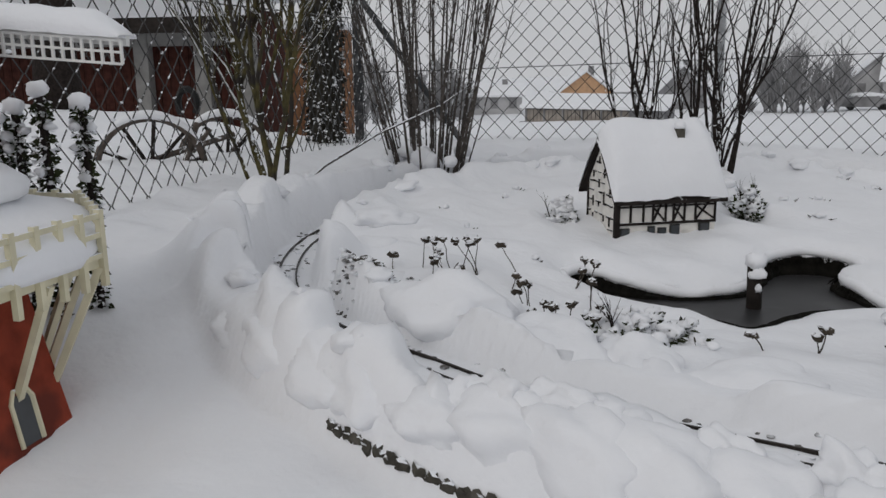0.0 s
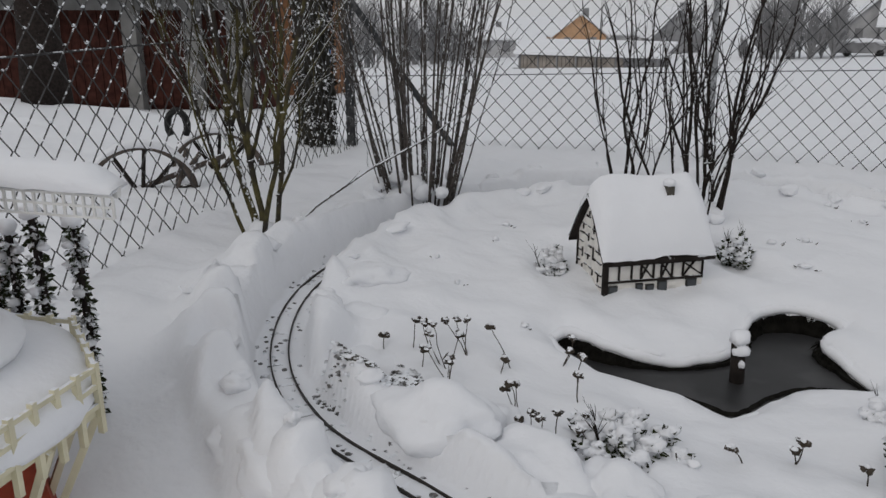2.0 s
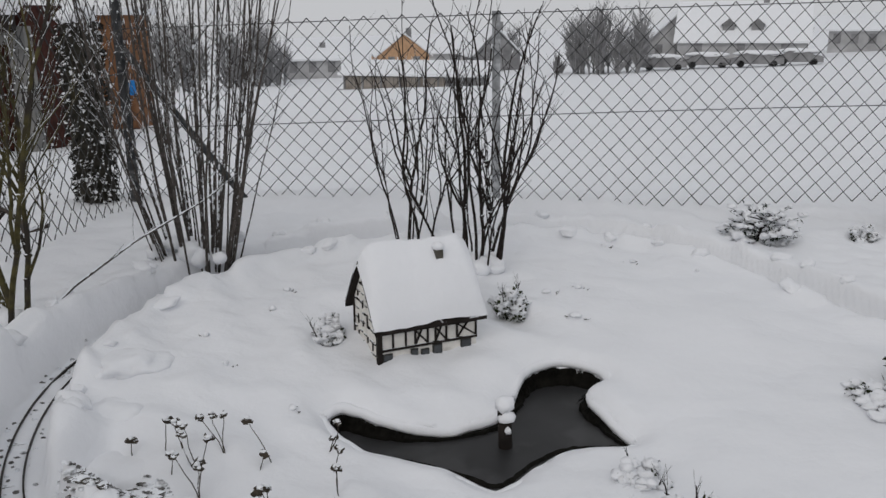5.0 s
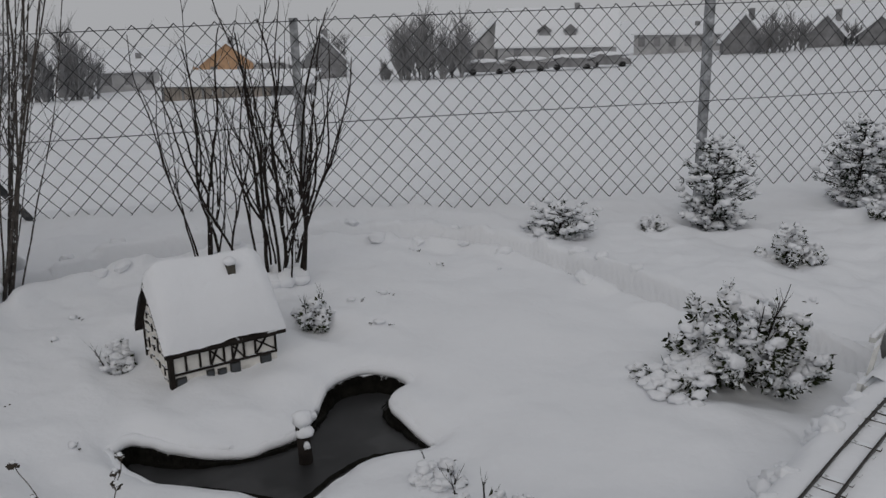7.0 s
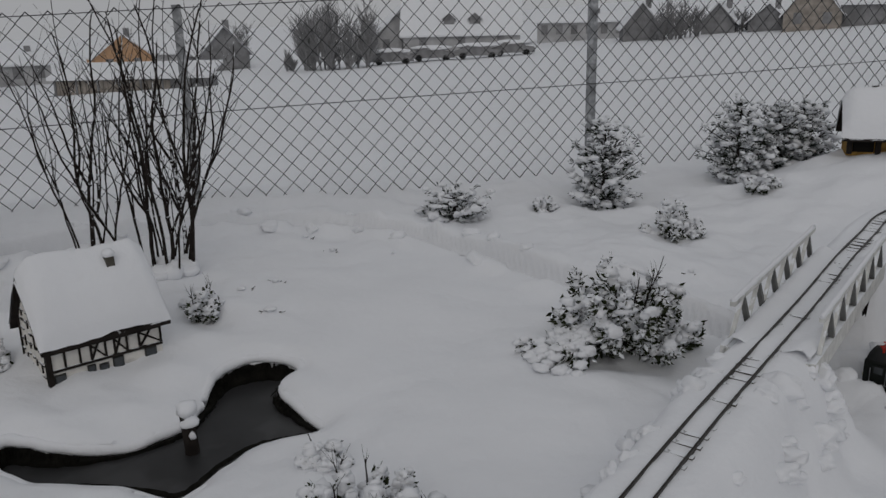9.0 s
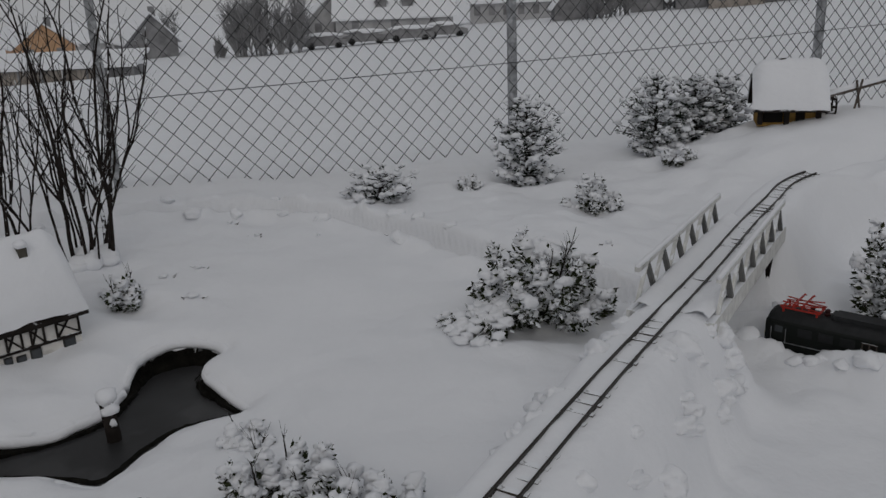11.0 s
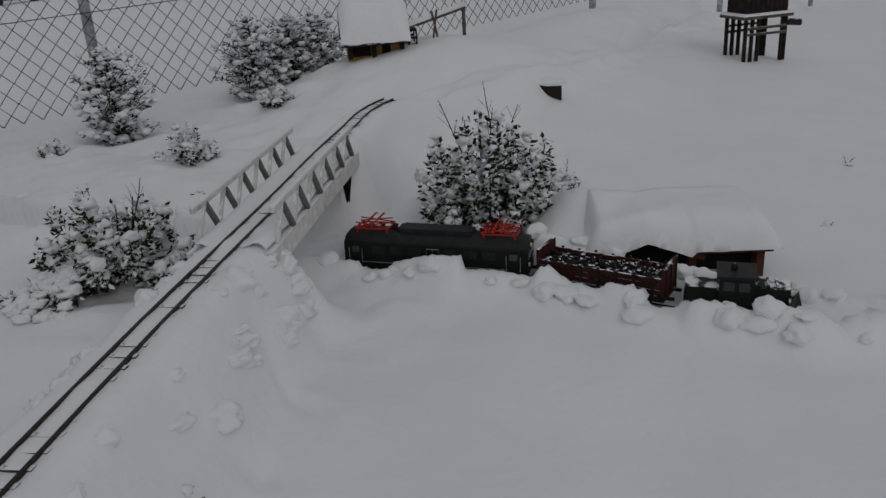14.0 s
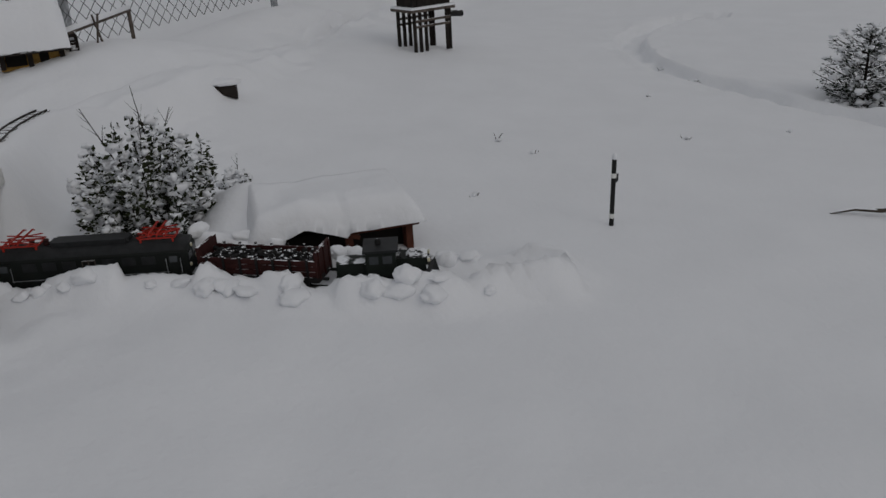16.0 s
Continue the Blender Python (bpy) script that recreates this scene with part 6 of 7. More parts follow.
    bm = bmesh.new()
    bar(bm, a, b, 0.035, 0.014)
    part("trough", bm, M_OLDWOOD, f)
    bm = bmesh.new()
    tube(bm, [a + Vector((0, 0, 0.012)), a.lerp(b, 0.5) + Vector((0, 0, 0.014)), b + Vector((0, 0, 0.012))], 0.017, 8)
    part("flume_snow", bm, M_SNOW, f, smooth=True)
    for u in (0.45,):
        p = a.lerp(b, u)
        for s in (-1, 1):
            bm = bmesh.new()
            bar(bm, (p.x + s * 0.02, p.y - 0.03, gz(p.x, p.y) - 0.02), (p.x - s * 0.02, p.y - 0.03, p.z + 0.05), 0.008)
            part("leg", bm, M_OLDWOOD, f)
    bm = bmesh.new()
    p = b
    tube(bm, [(p.x, p.y, gz(p.x, p.y) - 0.03), (p.x, p.y, p.z)], 0.012, 6)
    part("end_post", bm, M_OLDWOOD, f)


build_mill()


# ---- the model windmill ----
def build_windmill():
    cx, cy = -0.945, 1.00
    t = thing("model_windmill", pose(cx, cy, 0.115), "red model windmill with a cream gallery and lattice sail", "model windmill")
    def octagon(bm, r0, z0, r1, z1, turn=22.5):
        a = [bm.verts.new((r0 * math.cos(radians(turn + 45 * k)), r0 * math.sin(radians(turn + 45 * k)), z0)) for k in range(8)]
        b = [bm.verts.new((r1 * math.cos(radians(turn + 45 * k)), r1 * math.sin(radians(turn + 45 * k)), z1)) for k in range(8)]
        for k in range(8):
            bm.faces.new((a[k], a[(k + 1) % 8], b[(k + 1) % 8], b[k]))
        bm.faces.new(a[::-1])
        bm.faces.new(b)
    bm = bmesh.new()
    octagon(bm, 0.25, -0.03, 0.18, 0.30)
    part("tower", bm, M_RED_BRICK, t)
    for k in (0, 6, 7):
        a = radians(45 * k)
        bm = bmesh.new()
        m = Matrix.Translation((0.216 * math.cos(a), 0.216 * math.sin(a), 0.03)) @ Euler((0, radians(-11), a)).to_matrix().to_4x4()
        tube(bm, [m @ Vector((0.004, y, z)) for y, z in ((-0.022, 0), (-0.022, 0.07), (-0.012, 0.088), (0.012, 0.088), (0.022, 0.07), (0.022, 0))], 0.0045, 5)
        w = part("arched_window", bm, M_CREAM, t, "cream arched window frame")
        bm = bmesh.new()
        box(bm, -0.004, 0.004, -0.02, 0.02, 0, 0.08, m)
        part("pane", bm, M_PANE, w)
    bm = bmesh.new()
    octagon(bm, 0.305, 0.285, 0.305, 0.30)
    part("gallery_floor", bm, M_CREAM, t)
    bm = bmesh.new()
    got = [(0.298, 0.30), (0.305, 0.318), (0.300, 0.345), (0.285, 0.362), (0.24, 0.378), (0.19, 0.392), (0.13, 0.40)]
    lathe(bm, got, 32)
    for v in bm.verts:
        v.co.z += 0.014 * noise.noise(v.co * 10)
    part("gallery_snow", bm, M_SNOW, t, "thick snow on the gallery", True)
    for k in range(8):
        a0, a1 = radians(22.5 + 45 * k), radians(67.5 + 45 * k)
        p, q = Vector((0.31 * math.cos(a0), 0.31 * math.sin(a0), 0)), Vector((0.31 * math.cos(a1), 0.31 * math.sin(a1), 0))
        bm = bmesh.new()
        for z in (0.305, 0.338, 0.368):
            bar(bm, p + Vector((0, 0, z)), q + Vector((0, 0, z)), 0.007, 0.008)
        part("gallery_rail", bm, M_CREAM, t)
        for j in range(5):
            bm = bmesh.new()
            o = p.lerp(q, j / 5)
            box(bm, o.x - 0.005, o.x + 0.005, o.y - 0.005, o.y + 0.005, 0.255, 0.378)
            part("baluster", bm, M_CREAM, t)
        for o in (p, p.lerp(q, 0.5)):
            bm = bmesh.new()
            bar(bm, o * 0.98 + Vector((0, 0, 0.285)), o * 0.70 + Vector((0, 0, 0.10)), 0.012)
            part("strut", bm, M_CREAM, t)
    bm = bmesh.new()
    octagon(bm, 0.165, 0.30, 0.14, 0.60)
    part("upper_tower", bm, M_RED_BRICK, t)
    bm = bmesh.new()
    lathe(bm, [(0.20, 0.40), (0.205, 0.42), (0.17, 0.445), (0.145, 0.45)], 20)
    part("ledge_snow", bm, M_SNOW, t, smooth=True)
    bm = bmesh.new()
    lathe(bm, [(0.17, 0.60), (0.165, 0.64), (0.12, 0.70), (0.05, 0.73)], 20)
    part("cap", bm, M_WAGON, t, smooth=True)
    # one sail reaching out level
    a, b = Vector((0.0, 0.14, 0.66)), Vector((0.30, 0.215, 0.635))
    d = (b - a).normalized()
    s = Vector((-d.y, d.x, 0))
    bm = bmesh.new()
    for z in (0.0, -0.018, -0.036):
        bar(bm, a + Vector((0, 0, z)) - s * 0.03, b + Vector((0, 0, z)) - s * 0.03, 0.004)
    n = 20
    for k in range(n + 1):
        p = a.lerp(b, k / n) - s * 0.03
        bar(bm, p, p + Vector((0, 0, -0.036)), 0.004)
    bar(bm, a, b, 0.016)
    part("sail_lattice", bm, M_WHITE, t, "white lattice sail")
    bm = bmesh.new()
    rows = []
    for k in range(21):
        p = a.lerp(b, k / 20)
        e = math.sqrt(max(0.02, min(1, (20 - k) / 3)))
        rows.append([bm.verts.new(p + s * o + Vector((0, 0, 0.004 + z * e + 0.003 * noise.noise(Vector((k * 0.5, o * 20, 1)))))) for o, z in ((-0.038, 0), (-0.04, 0.012), (-0.03, 0.032), (0, 0.042), (0.03, 0.034), (0.042, 0.014), (0.04, 0))])
    for p, q in zip(rows, rows[1:]):
        for j in range(6):
            bm.faces.new((p[j], q[j], q[j + 1], p[j + 1]))
    bm.faces.new(rows[-1])
    part("sail_snow", bm, M_SNOW, t, "snow lying on the sail", True)


build_windmill()


# ---- old cart behind the side fence ----
def build_cart():
    t = thing("old_cart", pose(0, 0, 0), "old dark cart with two wooden wheels under snow", "cart")
    for m in (pose(-1.72, 2.85, 0.31, 0, 0, 33), pose(-1.70, 3.40, 0.285, 0, 0, 30)):
        R = 0.20
        bm = bmesh.new()
        tube(bm, [m @ Vector((R * math.cos(a), 0, R * math.sin(a))) for a in (6.283 * k / 40 for k in range(41))], 0.015, 7, False)
        w = part("wheel", bm, M_OLDWOOD, t, smooth=True)
        bm = bmesh.new()
        tube(bm, [m @ Vector((0, -0.05, 0)), m @ Vector((0, 0.05, 0))], 0.026, 10)
        part("hub", bm, M_TIMBER, w)
        for k in range(10):
            a = 6.283 * k / 10 + 0.2
            bm = bmesh.new()
            tube(bm, [m @ Vector((0.02 * math.cos(a), 0, 0.02 * math.sin(a))), m @ Vector((R * math.cos(a), 0, R * math.sin(a)))], 0.008, 5)
            part("spoke", bm, M_TIMBER, w)
        bm = bmesh.new()
        tube(bm, [m @ Vector(((R + 0.006) * math.cos(a), 0, (R + 0.01) * math.sin(a))) for a in (0.25 + (math.pi - 0.5) * k / 24 for k in range(25))], [0.017 * math.sin(math.pi * (k + 1) / 26) + 0.004 for k in range(25)], 6)
        part("rim_snow", bm, M_SNOW, w, smooth=True)
    for a, b, r in (((-1.86, 2.62, 0.22), (-1.50, 3.62, 0.33), 0.014), ((-1.72, 2.85, 0.31), (-1.70, 3.40, 0.285), 0.016), ((-1.78, 3.0, 0.2), (-1.6, 3.1, 0.45), 0.011), ((-1.65, 3.0, 0.18), (-1.75, 3.3, 0.38), 0.010), ((-1.85, 2.7, 0.30), (-1.55, 3.2, 0.42), 0.013), ((-1.75, 3.3, 0.2), (-1.6, 3.55, 0.46), 0.012), ((-1.62, 2.8, 0.16), (-1.6, 3.0, 0.48), 0.012)):
        bm = bmesh.new()
        tube(bm, [a, b], r, 6)
        part("beam", bm, M_OLDWOOD, t)
    bm = bmesh.new()
    tube(bm, [Vector((-1.72, 3.12, 0.50)) + Vector((0.045 * math.cos(a), 0.02, 0.05 + 0.06 * math.sin(a))) for a in (-0.7 + 0.42 * k for k in range(12))], 0.015, 6)
    part("iron_loop", bm, M_BLACK, t, "bent dark iron loop")
    bm = bmesh.new()
    rng = random.Random(9)
    for k in range(14):
        lump(bm, (-1.70 + rng.uniform(-0.12, 0.12), 3.1 + rng.uniform(-0.45, 0.45), rng.uniform(0.2, 0.3)), 0.05, 0.06, 0.03, rng, 0.3, 2)
    part("snow", bm, M_SNOW, t, smooth=True)


build_cart()


# ---- the barn and its yard beyond the side fence ----
def build_barn():
    t = thing("barn", pose(0, 0, 0), "long brown-red board barn with grey posts and a snowy roof", "barn")
    y, z0 = 9.6, -0.25
    x0, x1, top = -14.0, -4.75, 0.92
    bm = bmesh.new()
    box(bm, x0, x1, y + 0.06, y + 1.0, z0 - 0.4, 1.35)
    part("wall", bm, M_BARN, t)
    n = 66
    for k in range(n):
        bm = bmesh.new()
        a = x0 + (x1 - x0) * k / n
        box(bm, a, a + (x1 - x0) / n - 0.012, y, y + 0.07, z0, top)
        part("board", bm, M_BARN, t)
    for x in (-13.0, -11.0, -9.0, -7.4, -6.2, -5.35, -4.77):
        bm = bmesh.new()
        box(bm, x - 0.1, x + 0.1, y - 0.12, y + 0.05, z0 - 0.2, top + 0.2)
        part("pillar", bm, M_GREYWALL, t, "grey pillar")
    bm = bmesh.new()
    box(bm, x0, x1, y - 0.10, y + 0.06, top, top + 0.2)
    part("lintel", bm, M_GREYWALL, t, "grey lintel beam")
    bm = bmesh.new()
    v = [bm.verts.new(p) for p in ((x0, y - 0.6, 1.24), (x1 + 0.3, y - 0.6, 1.24), (x1 + 0.3, y + 0.6, 2.0), (x0, y + 0.6, 2.0), (x0, y + 1.4, 1.5), (x1 + 0.3, y + 1.4, 1.5))]
    bm.faces.new((v[0], v[1], v[2], v[3]))
    bm.faces.new((v[3], v[2], v[5], v[4]))
    bmesh.ops.solidify(bm, geom=bm.faces[:], thickness=0.14)
    part("roof", bm, M_SNOW, t, "snow-covered roof")
    bm = bmesh.new()
    box(bm, x0, x1 + 0.25, y - 0.62, y - 0.56, 1.06, 1.24)
    part("fascia", bm, M_TIMBER, t)
    b = thing("storage_hut", pose(0, 0, 0), "tan wooden hut with a grey side behind the trees", "hut")
    bm = bmesh.new()
    box(bm, -6.2, -5.25, 13.5, 14.5, -0.8, 1.25)
    part("wall", bm, M_TAN, b)
    bm = bmesh.new()
    box(bm, -6.9, -6.21, 13.6, 14.6, -0.8, 1.1)
    part("side_wall", bm, M_GREYWALL, b)
    bm = bmesh.new()
    box(bm, -7.0, -5.15, 13.4, 14.7, 1.25, 1.36)
    part("roof", bm, M_SNOW, b)
    c = thing("barrel", pose(-5.12, 13.3, -0.42), "small blue plastic barrel on a stand beside the hut", "barrel")
    bm = bmesh.new()
    lathe(bm, [(0.06, 0.45), (0.07, 0.47), (0.07, 0.66), (0.06, 0.68)], 14)
    part("drum", bm, M_BLUE, c)
    bm = bmesh.new()
    box(bm, -0.07, 0.07, -0.07, 0.07, -0.2, 0.45)
    part("stand", bm, M_TAN, c, "wooden stand")


build_barn()


def yard_tree():
    t = thing("old_tree", pose(-3.40, 4.45, gz(-3.4, 4.45) - 0.1), "old dark yard tree with a thick leaning bough", "tree")
    rng = random.Random(77)
    pts = [Vector((0, 0, 0)), Vector((0.0, 0, 0.5)), Vector((0.03, 0, 0.95)), Vector((-0.05, 0, 1.6)), Vector((-0.1, 0.1, 2.6))]
    bm = bmesh.new()
    tube(bm, pts, [0.16, 0.125, 0.12, 0.11, 0.08], 10)
    part("trunk", bm, M_BARK, t, smooth=True)
    for k, q in enumerate(([(0.0, 0, 0.85), (0.16, 0.1, 1.0), (0.42, 0.2, 1.05), (0.7, 0.3, 1.0), (1.0, 0.45, 1.12)], [(0, 0, 1.3), (0.4, -0.3, 1.8), (1.0, -0.5, 2.1)], [(0, 0, 1.4), (-0.6, 0.2, 1.9), (-1.2, 0.3, 2.1)], [(0, 0, 1.7), (0.6, 0.6, 2.0), (1.3, 1.0, 2.0)])):
        q = [Vector(p) for p in q]
        bm = bmesh.new()
        tube(bm, q, [0.07 - 0.045 * i / (len(q) - 1) for i in range(len(q))], 7)
        twigs(bm, rng, q, 0.04, 14, 0.5, 0.2, 2)
        part("bough", bm, M_BARK, t, smooth=True)


yard_tree()


# ---- the far side of the field ----
FX, FY, FZ = 0.5, 0.2, 1.15


def far(az, dist):
    return FX + dist * math.sin(radians(az)), FY + dist * math.cos(radians(az))


def far_house(name, az, dist, width, depth, wall, ridge, mat, label, turn=0, gable=False, dormers=(), windows=3):
    x, y = far(az, dist)
    t = thing(name, pose(x, y, gz(x, y), 0, 0, -az + turn), label, "house")
    bm = bmesh.new()
    w, d = width / 2, depth / 2
    v = [bm.verts.new(p) for p in ((-w, -d, -1), (w, -d, -1), (w, d, -1), (-w, d, -1), (-w, -d, wall), (w, -d, wall), (w, d, wall), (-w, d, wall))]
    for f in ((0, 1, 5, 4), (1, 2, 6, 5), (2, 3, 7, 6), (3, 0, 4, 7)):
        bm.faces.new([v[i] for i in f])
    tops = [(0, -d, ridge), (0, d, ridge)] if gable else [(-w, 0, ridge), (w, 0, ridge)]
    a, b = [bm.verts.new(p) for p in tops]
    if gable:
        bm.faces.new((v[4], v[5], a))
        bm.faces.new((v[6], v[7], b))
    else:
        bm.faces.new((v[7], v[4], a))
        bm.faces.new((v[5], v[6], b))
    part("wall", bm, mat, t)
    bm = bmesh.new()
    o = 0.4
    if gable:
        k = (ridge - wall) / w
        pl = [((-w - o, -d - o, wall - k * o), (0, -d - o, ridge), (0, d + o, ridge), (-w - o, d + o, wall - k * o)), ((0, -d - o, ridge), (w + o, -d - o, wall - k * o), (w + o, d + o, wall - k * o), (0, d + o, ridge))]
    else:
        k = (ridge - wall) / d
        pl = [((-w - o, -d - o, wall - k * o), (w + o, -d - o, wall - k * o), (w + o, 0, ridge), (-w - o, 0, ridge)), ((-w - o, 0, ridge), (w + o, 0, ridge), (w + o, d + o, wall - k * o), (-w - o, d + o, wall - k * o))]
    for q in pl:
        lo = [bm.verts.new(Vector(p) + Vector((0, 0, 0.04))) for p in q]
        hi = [bm.verts.new(Vector(p) + Vector((0, 0, 0.24))) for p in q]
        bm.faces.new(lo[::-1])
        bm.faces.new(hi)
        for i in range(4):
            bm.faces.new((lo[i], lo[(i + 1) % 4], hi[(i + 1) % 4], hi[i]))
    part("roof", bm, M_SNOW, t, "snow-covered roof")
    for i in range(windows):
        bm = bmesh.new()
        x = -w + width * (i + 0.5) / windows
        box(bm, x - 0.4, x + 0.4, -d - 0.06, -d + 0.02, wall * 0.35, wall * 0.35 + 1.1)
        part("window", bm, M_FARDARK_HAZED, t)
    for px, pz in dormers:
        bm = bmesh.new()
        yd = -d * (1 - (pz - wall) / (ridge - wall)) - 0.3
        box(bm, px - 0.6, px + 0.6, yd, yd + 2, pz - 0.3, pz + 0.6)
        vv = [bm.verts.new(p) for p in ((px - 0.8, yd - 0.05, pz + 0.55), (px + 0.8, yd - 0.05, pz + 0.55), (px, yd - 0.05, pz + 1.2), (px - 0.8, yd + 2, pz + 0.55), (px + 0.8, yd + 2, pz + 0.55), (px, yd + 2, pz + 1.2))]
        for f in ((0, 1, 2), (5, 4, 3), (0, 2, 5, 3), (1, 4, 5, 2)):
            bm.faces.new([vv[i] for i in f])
        part("dormer", bm, M_FARDARK_HAZED, t, "dark dormer")
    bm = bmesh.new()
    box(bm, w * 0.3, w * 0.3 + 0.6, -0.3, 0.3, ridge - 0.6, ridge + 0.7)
    part("chimney", bm, M_FARDARK_HAZED, t)
    return t


def far_shed():
    a, b = far(-9.3, 50), far(-0.3, 47)
    d = Vector((b[0] - a[0], b[1] - a[1], 0))
    L = d.length
    t = thing("field_shed", pose(a[0], a[1], min(gz(*a), gz(*b)) - 0.05, 0, 0, math.degrees(math.atan2(d.y, d.x))), "long low field shed of pale boards with snow on top", "shed")
    for k in range(26):
        bm = bmesh.new()
        x = L * k / 34
        box(bm, x, x + L / 34 - 0.03, 0, 0.06, 0.0, 0.82 - 0.03 * (k % 2))
        part("board", bm, M_FARWOOD, t)
    bm = bmesh.new()
    box(bm, 0, L, 0.08, 2.2, -0.3, 0.84)
    part("inside", bm, M_FARDARK_HAZED, t)
    for k in range(8):
        bm = bmesh.new()
        x = L * k / 7
        box(bm, x - 0.05, x + 0.05, -0.08, 0.0, -0.1, 1.0)
        part("post", bm, M_FARDARK_HAZED, t)
    bm = bmesh.new()
    v = [bm.verts.new(p) for p in ((-0.3, -0.3, 0.88), (L + 0.3, -0.3, 0.88), (L + 0.3, 2.5, 1.5), (-0.3, 2.5, 1.5))]
    w = [bm.verts.new(u.co + Vector((0, 0, 0.16))) for u in v]
    bm.faces.new(v[::-1])
    bm.faces.new(w)
    for k in range(4):
        bm.faces.new((v[k], v[(k + 1) % 4], w[(k + 1) % 4], w[k]))
    part("roof", bm, M_SNOW, t)
    bm = bmesh.new()
    box(bm, -0.2, L + 0.2, -0.55, -0.25, -0.15, 0.1)
    part("plinth", bm, M_FARDARK_HAZED, t)


far_shed()
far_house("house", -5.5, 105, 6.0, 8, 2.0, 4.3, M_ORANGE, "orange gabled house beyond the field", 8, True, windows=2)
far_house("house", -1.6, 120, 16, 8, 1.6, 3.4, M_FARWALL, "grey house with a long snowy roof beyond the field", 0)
far_house("house", 0.6, 98, 5.2, 7, 1.9, 4.6, M_FARDARK_HAZED, "dark gabled outbuilding beyond the field", 12, True, windows=0)
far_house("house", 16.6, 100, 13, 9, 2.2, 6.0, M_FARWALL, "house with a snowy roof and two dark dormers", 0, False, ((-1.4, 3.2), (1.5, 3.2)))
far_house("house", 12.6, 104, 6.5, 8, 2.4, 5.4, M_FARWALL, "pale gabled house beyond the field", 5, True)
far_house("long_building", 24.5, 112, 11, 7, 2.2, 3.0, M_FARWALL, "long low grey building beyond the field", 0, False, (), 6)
far_house("house", 28.2, 100, 4, 6, 1.5, 4.0, M_FARDARK_HAZED, "dark gabled hut beyond the field", 5, True, windows=0)
far_house("house", 33.2, 104, 3.6, 6, 1.2, 3.2, M_FARDARK_HAZED, "dark gabled hut beyond the field", -5, True, windows=0)
far_house("house", 36.0, 102, 4.0, 6, 1.0, 2.8, M_FARDARK_HAZED, "dark gabled hut beyond the field", 0, True, windows=0)
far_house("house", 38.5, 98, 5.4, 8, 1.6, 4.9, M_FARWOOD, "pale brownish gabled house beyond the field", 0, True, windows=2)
far_house("house", 41.5, 100, 5.0, 7, 2.0, 3.0, M_FARDARK_HAZED, "dark barn beyond the field", 0, False, windows=0)
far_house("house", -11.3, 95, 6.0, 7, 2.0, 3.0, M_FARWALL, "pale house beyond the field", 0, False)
far_house("house", -14.5, 88, 3.0, 3, 1.3, 1.6, M_FARDARK_HAZED, "small dark field hut", 0, False, windows=0)


def far_tree(az, dist, width, height, seed, label, stems=9, name="bare_tree"):
    x, y = far(az, dist)
    t = thing(name, pose(x, y, gz(x, y) - 0.2, 0, 0, seed * 40), label, "tree")
    rng = random.Random(seed)
    trunk, crown = bmesh.new(), bmesh.new()
    for k in range(stems):
        a = rng.uniform(0, 6.28)
        q = math.sqrt(rng.random())
        b = Vector((width * 0.42 * q * math.cos(a), width * 0.2 * q * math.sin(a), 0))
        h = height * rng.uniform(0.65, 1.0) * (1 - 0.6 * q * q)
        pts = crooked(rng, b, (0.12 * math.cos(a), 0.12 * math.sin(a)), h, 6, 0.07)
        tube(trunk, pts, [0.11, 0.09, 0.08, 0.06, 0.05, 0.03, 0.015], 4)
        twigs(crown, rng, pts, 0.14, 42, height * 0.30, 0.10, 2, 0.8)
    # The twig colour holds both frost and painted-in haze.
    part("trunk", trunk, M_FARTREE_HAZED, t)
    part("crown", crown, M_FARTREE_HAZED, t, "frosted twigs paled for haze")


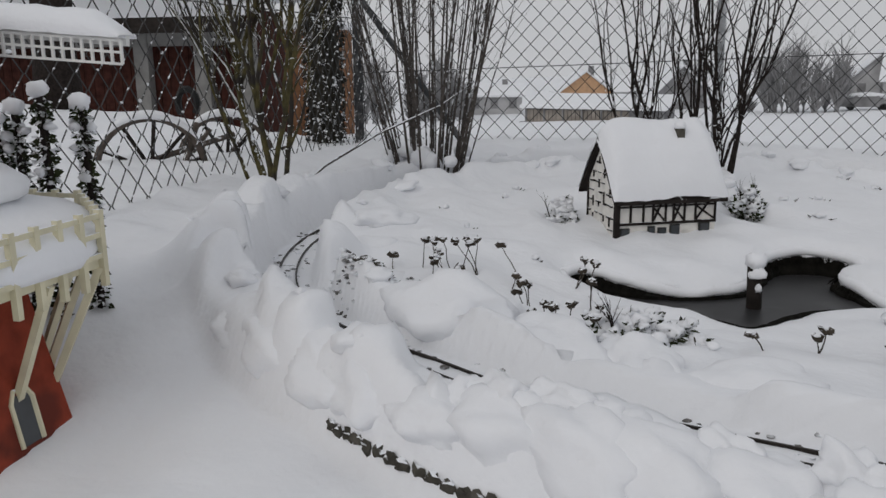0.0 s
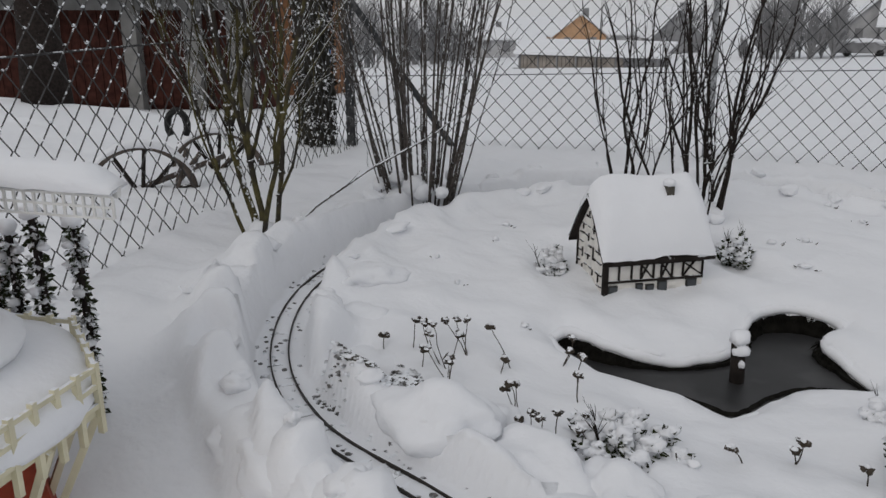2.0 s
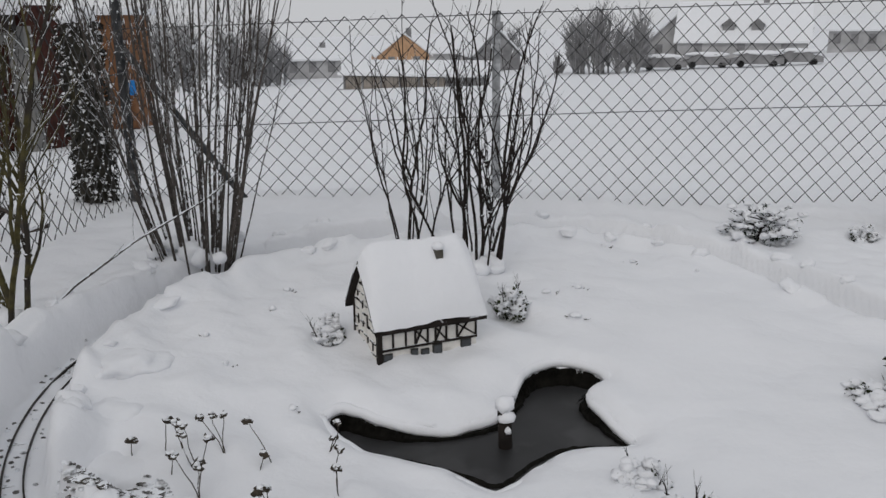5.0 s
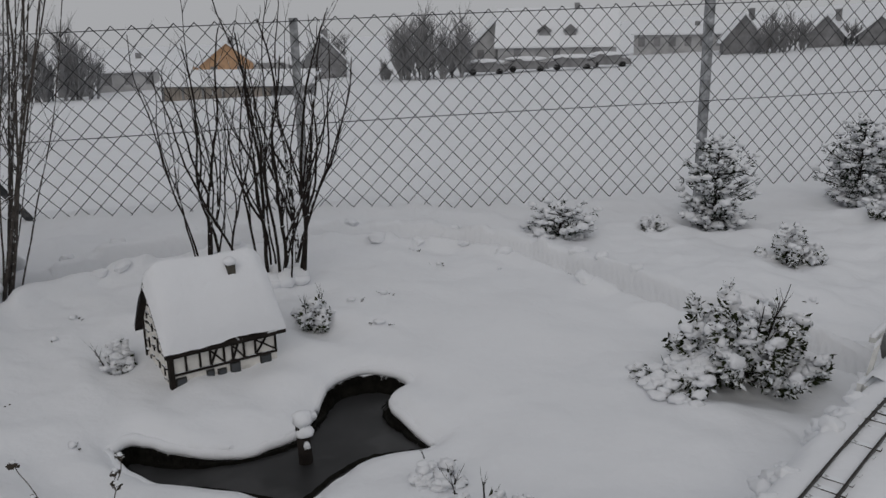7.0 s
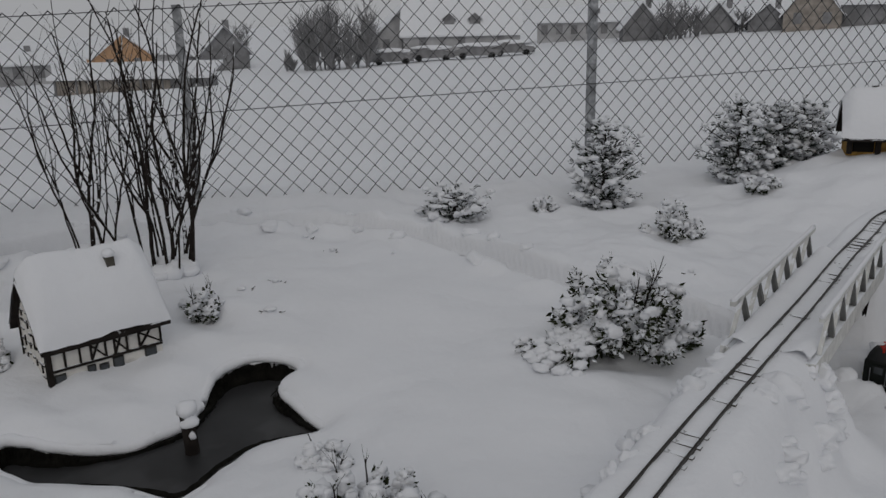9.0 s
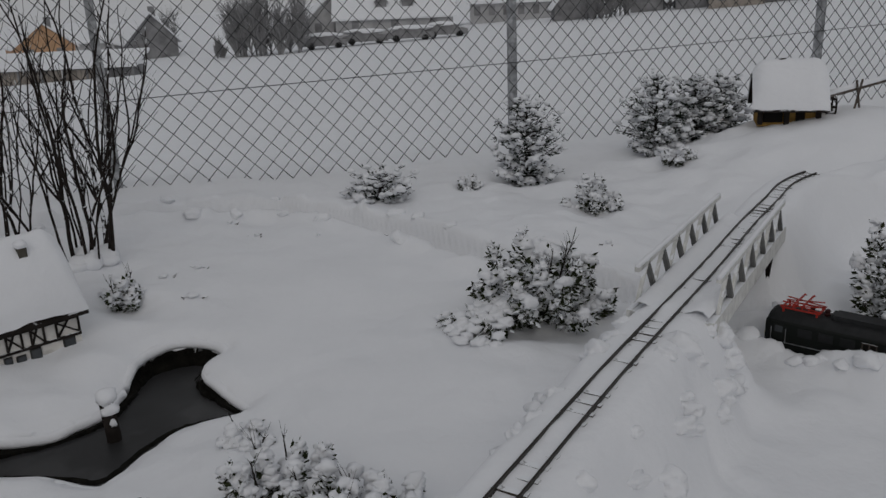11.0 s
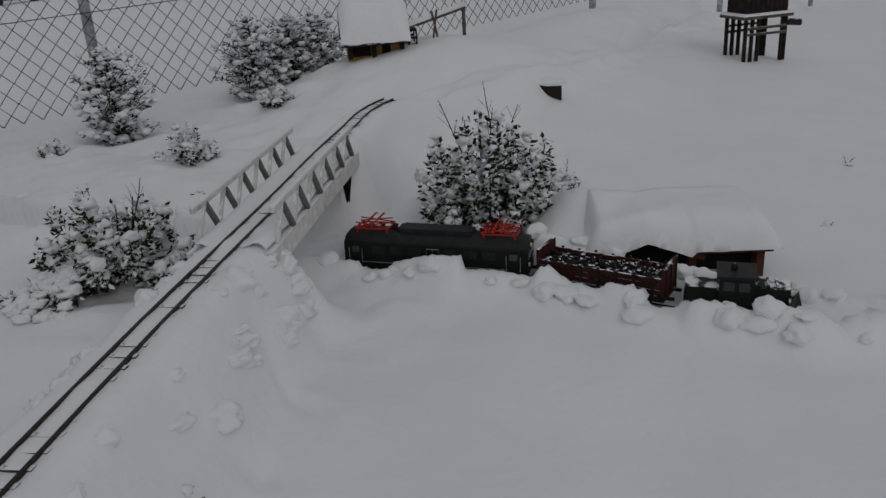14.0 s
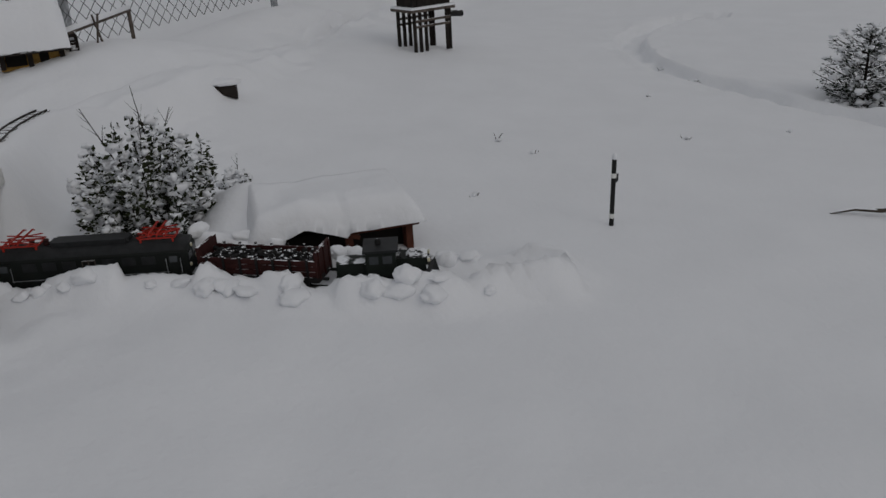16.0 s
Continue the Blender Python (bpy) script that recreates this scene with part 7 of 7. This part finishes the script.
far_tree(8.4, 82, 9.4, 7.0, 301, "wide clump of frosted bare trees beyond the field, paled for haze", 34, "tree_clump")
far_tree(-15.2, 80, 7.0, 6.6, 302, "frosted bare tree beyond the field, paled for haze", 24)
far_tree(1.9, 104, 5.5, 5.4, 303, "frosted bare tree behind an outbuilding, paled for haze", 7)
far_tree(13.9, 108, 4.5, 5.0, 304, "frosted tree among the houses, paled for haze", 6)
far_tree(19.2, 112, 6.0, 6.2, 305, "frosted tree among the houses, paled for haze", 7)
far_tree(30.6, 96, 8.0, 4.4, 306, "row of frosted bushes beyond the field, paled for haze", 22, "tree_clump")
far_tree(5.0, 84, 1.6, 2.6, 307, "slim frosted tree beyond the field, paled for haze", 4)
far_tree(10.2, 100, 6.0, 5.0, 308, "frosted tree among the houses, paled for haze", 7)
far_tree(34.4, 104, 3.0, 3.0, 309, "frosted bush beyond the field, paled for haze", 5)
far_tree(-20.5, 70, 7.0, 7.0, 310, "frosted bare tree beyond the field, paled for haze", 12)


def far_vehicle(az, dist, length, label, seed):
    x, y = far(az, dist)
    t = thing("parked_car", pose(x, y, gz(x, y), 0, 0, -az + 4), label, "car", "cars parked beyond the field")
    bm = bmesh.new()
    l = length / 2
    prof = [(-l, 0.3), (-l, 0.75), (-l * 0.75, 0.85), (-l * 0.45, 1.3), (l * 0.35, 1.32), (l * 0.65, 0.9), (l, 0.8), (l, 0.3)]
    a = [bm.verts.new((px, -0.8, pz)) for px, pz in prof]
    b = [bm.verts.new((px, 0.8, pz)) for px, pz in prof]
    bm.faces.new(a)
    bm.faces.new(b[::-1])
    for k in range(8):
        bm.faces.new((a[k], b[k], b[(k + 1) % 8], a[(k + 1) % 8]))
    part("body", bm, M_FARDARK_HAZED, t)
    bm = bmesh.new()
    lump(bm, (0, 0, 1.25), l * 0.95, 0.85, 0.28, random.Random(seed), 0.15, 3)
    part("snow", bm, M_SNOW, t, smooth=True)
    for sx in (-0.62, 0.62):
        for sy in (-0.7, 0.7):
            bm = bmesh.new()
            lathe(bm, [(0.32, -0.1), (0.34, 0), (0.32, 0.1)], 12, Matrix.Translation((sx * l, sy, 0.32)) @ Euler((radians(90), 0, 0)).to_matrix().to_4x4())
            part("wheel", bm, M_BLACK, t)


for k, (az, ln) in enumerate(((11.9, 4.2), (14.6, 4.4), (17.6, 4.6), (20.0, 4.2))):
    far_vehicle(az, 84 + (k % 2), ln, "dark parked car covered with snow", 400 + k)
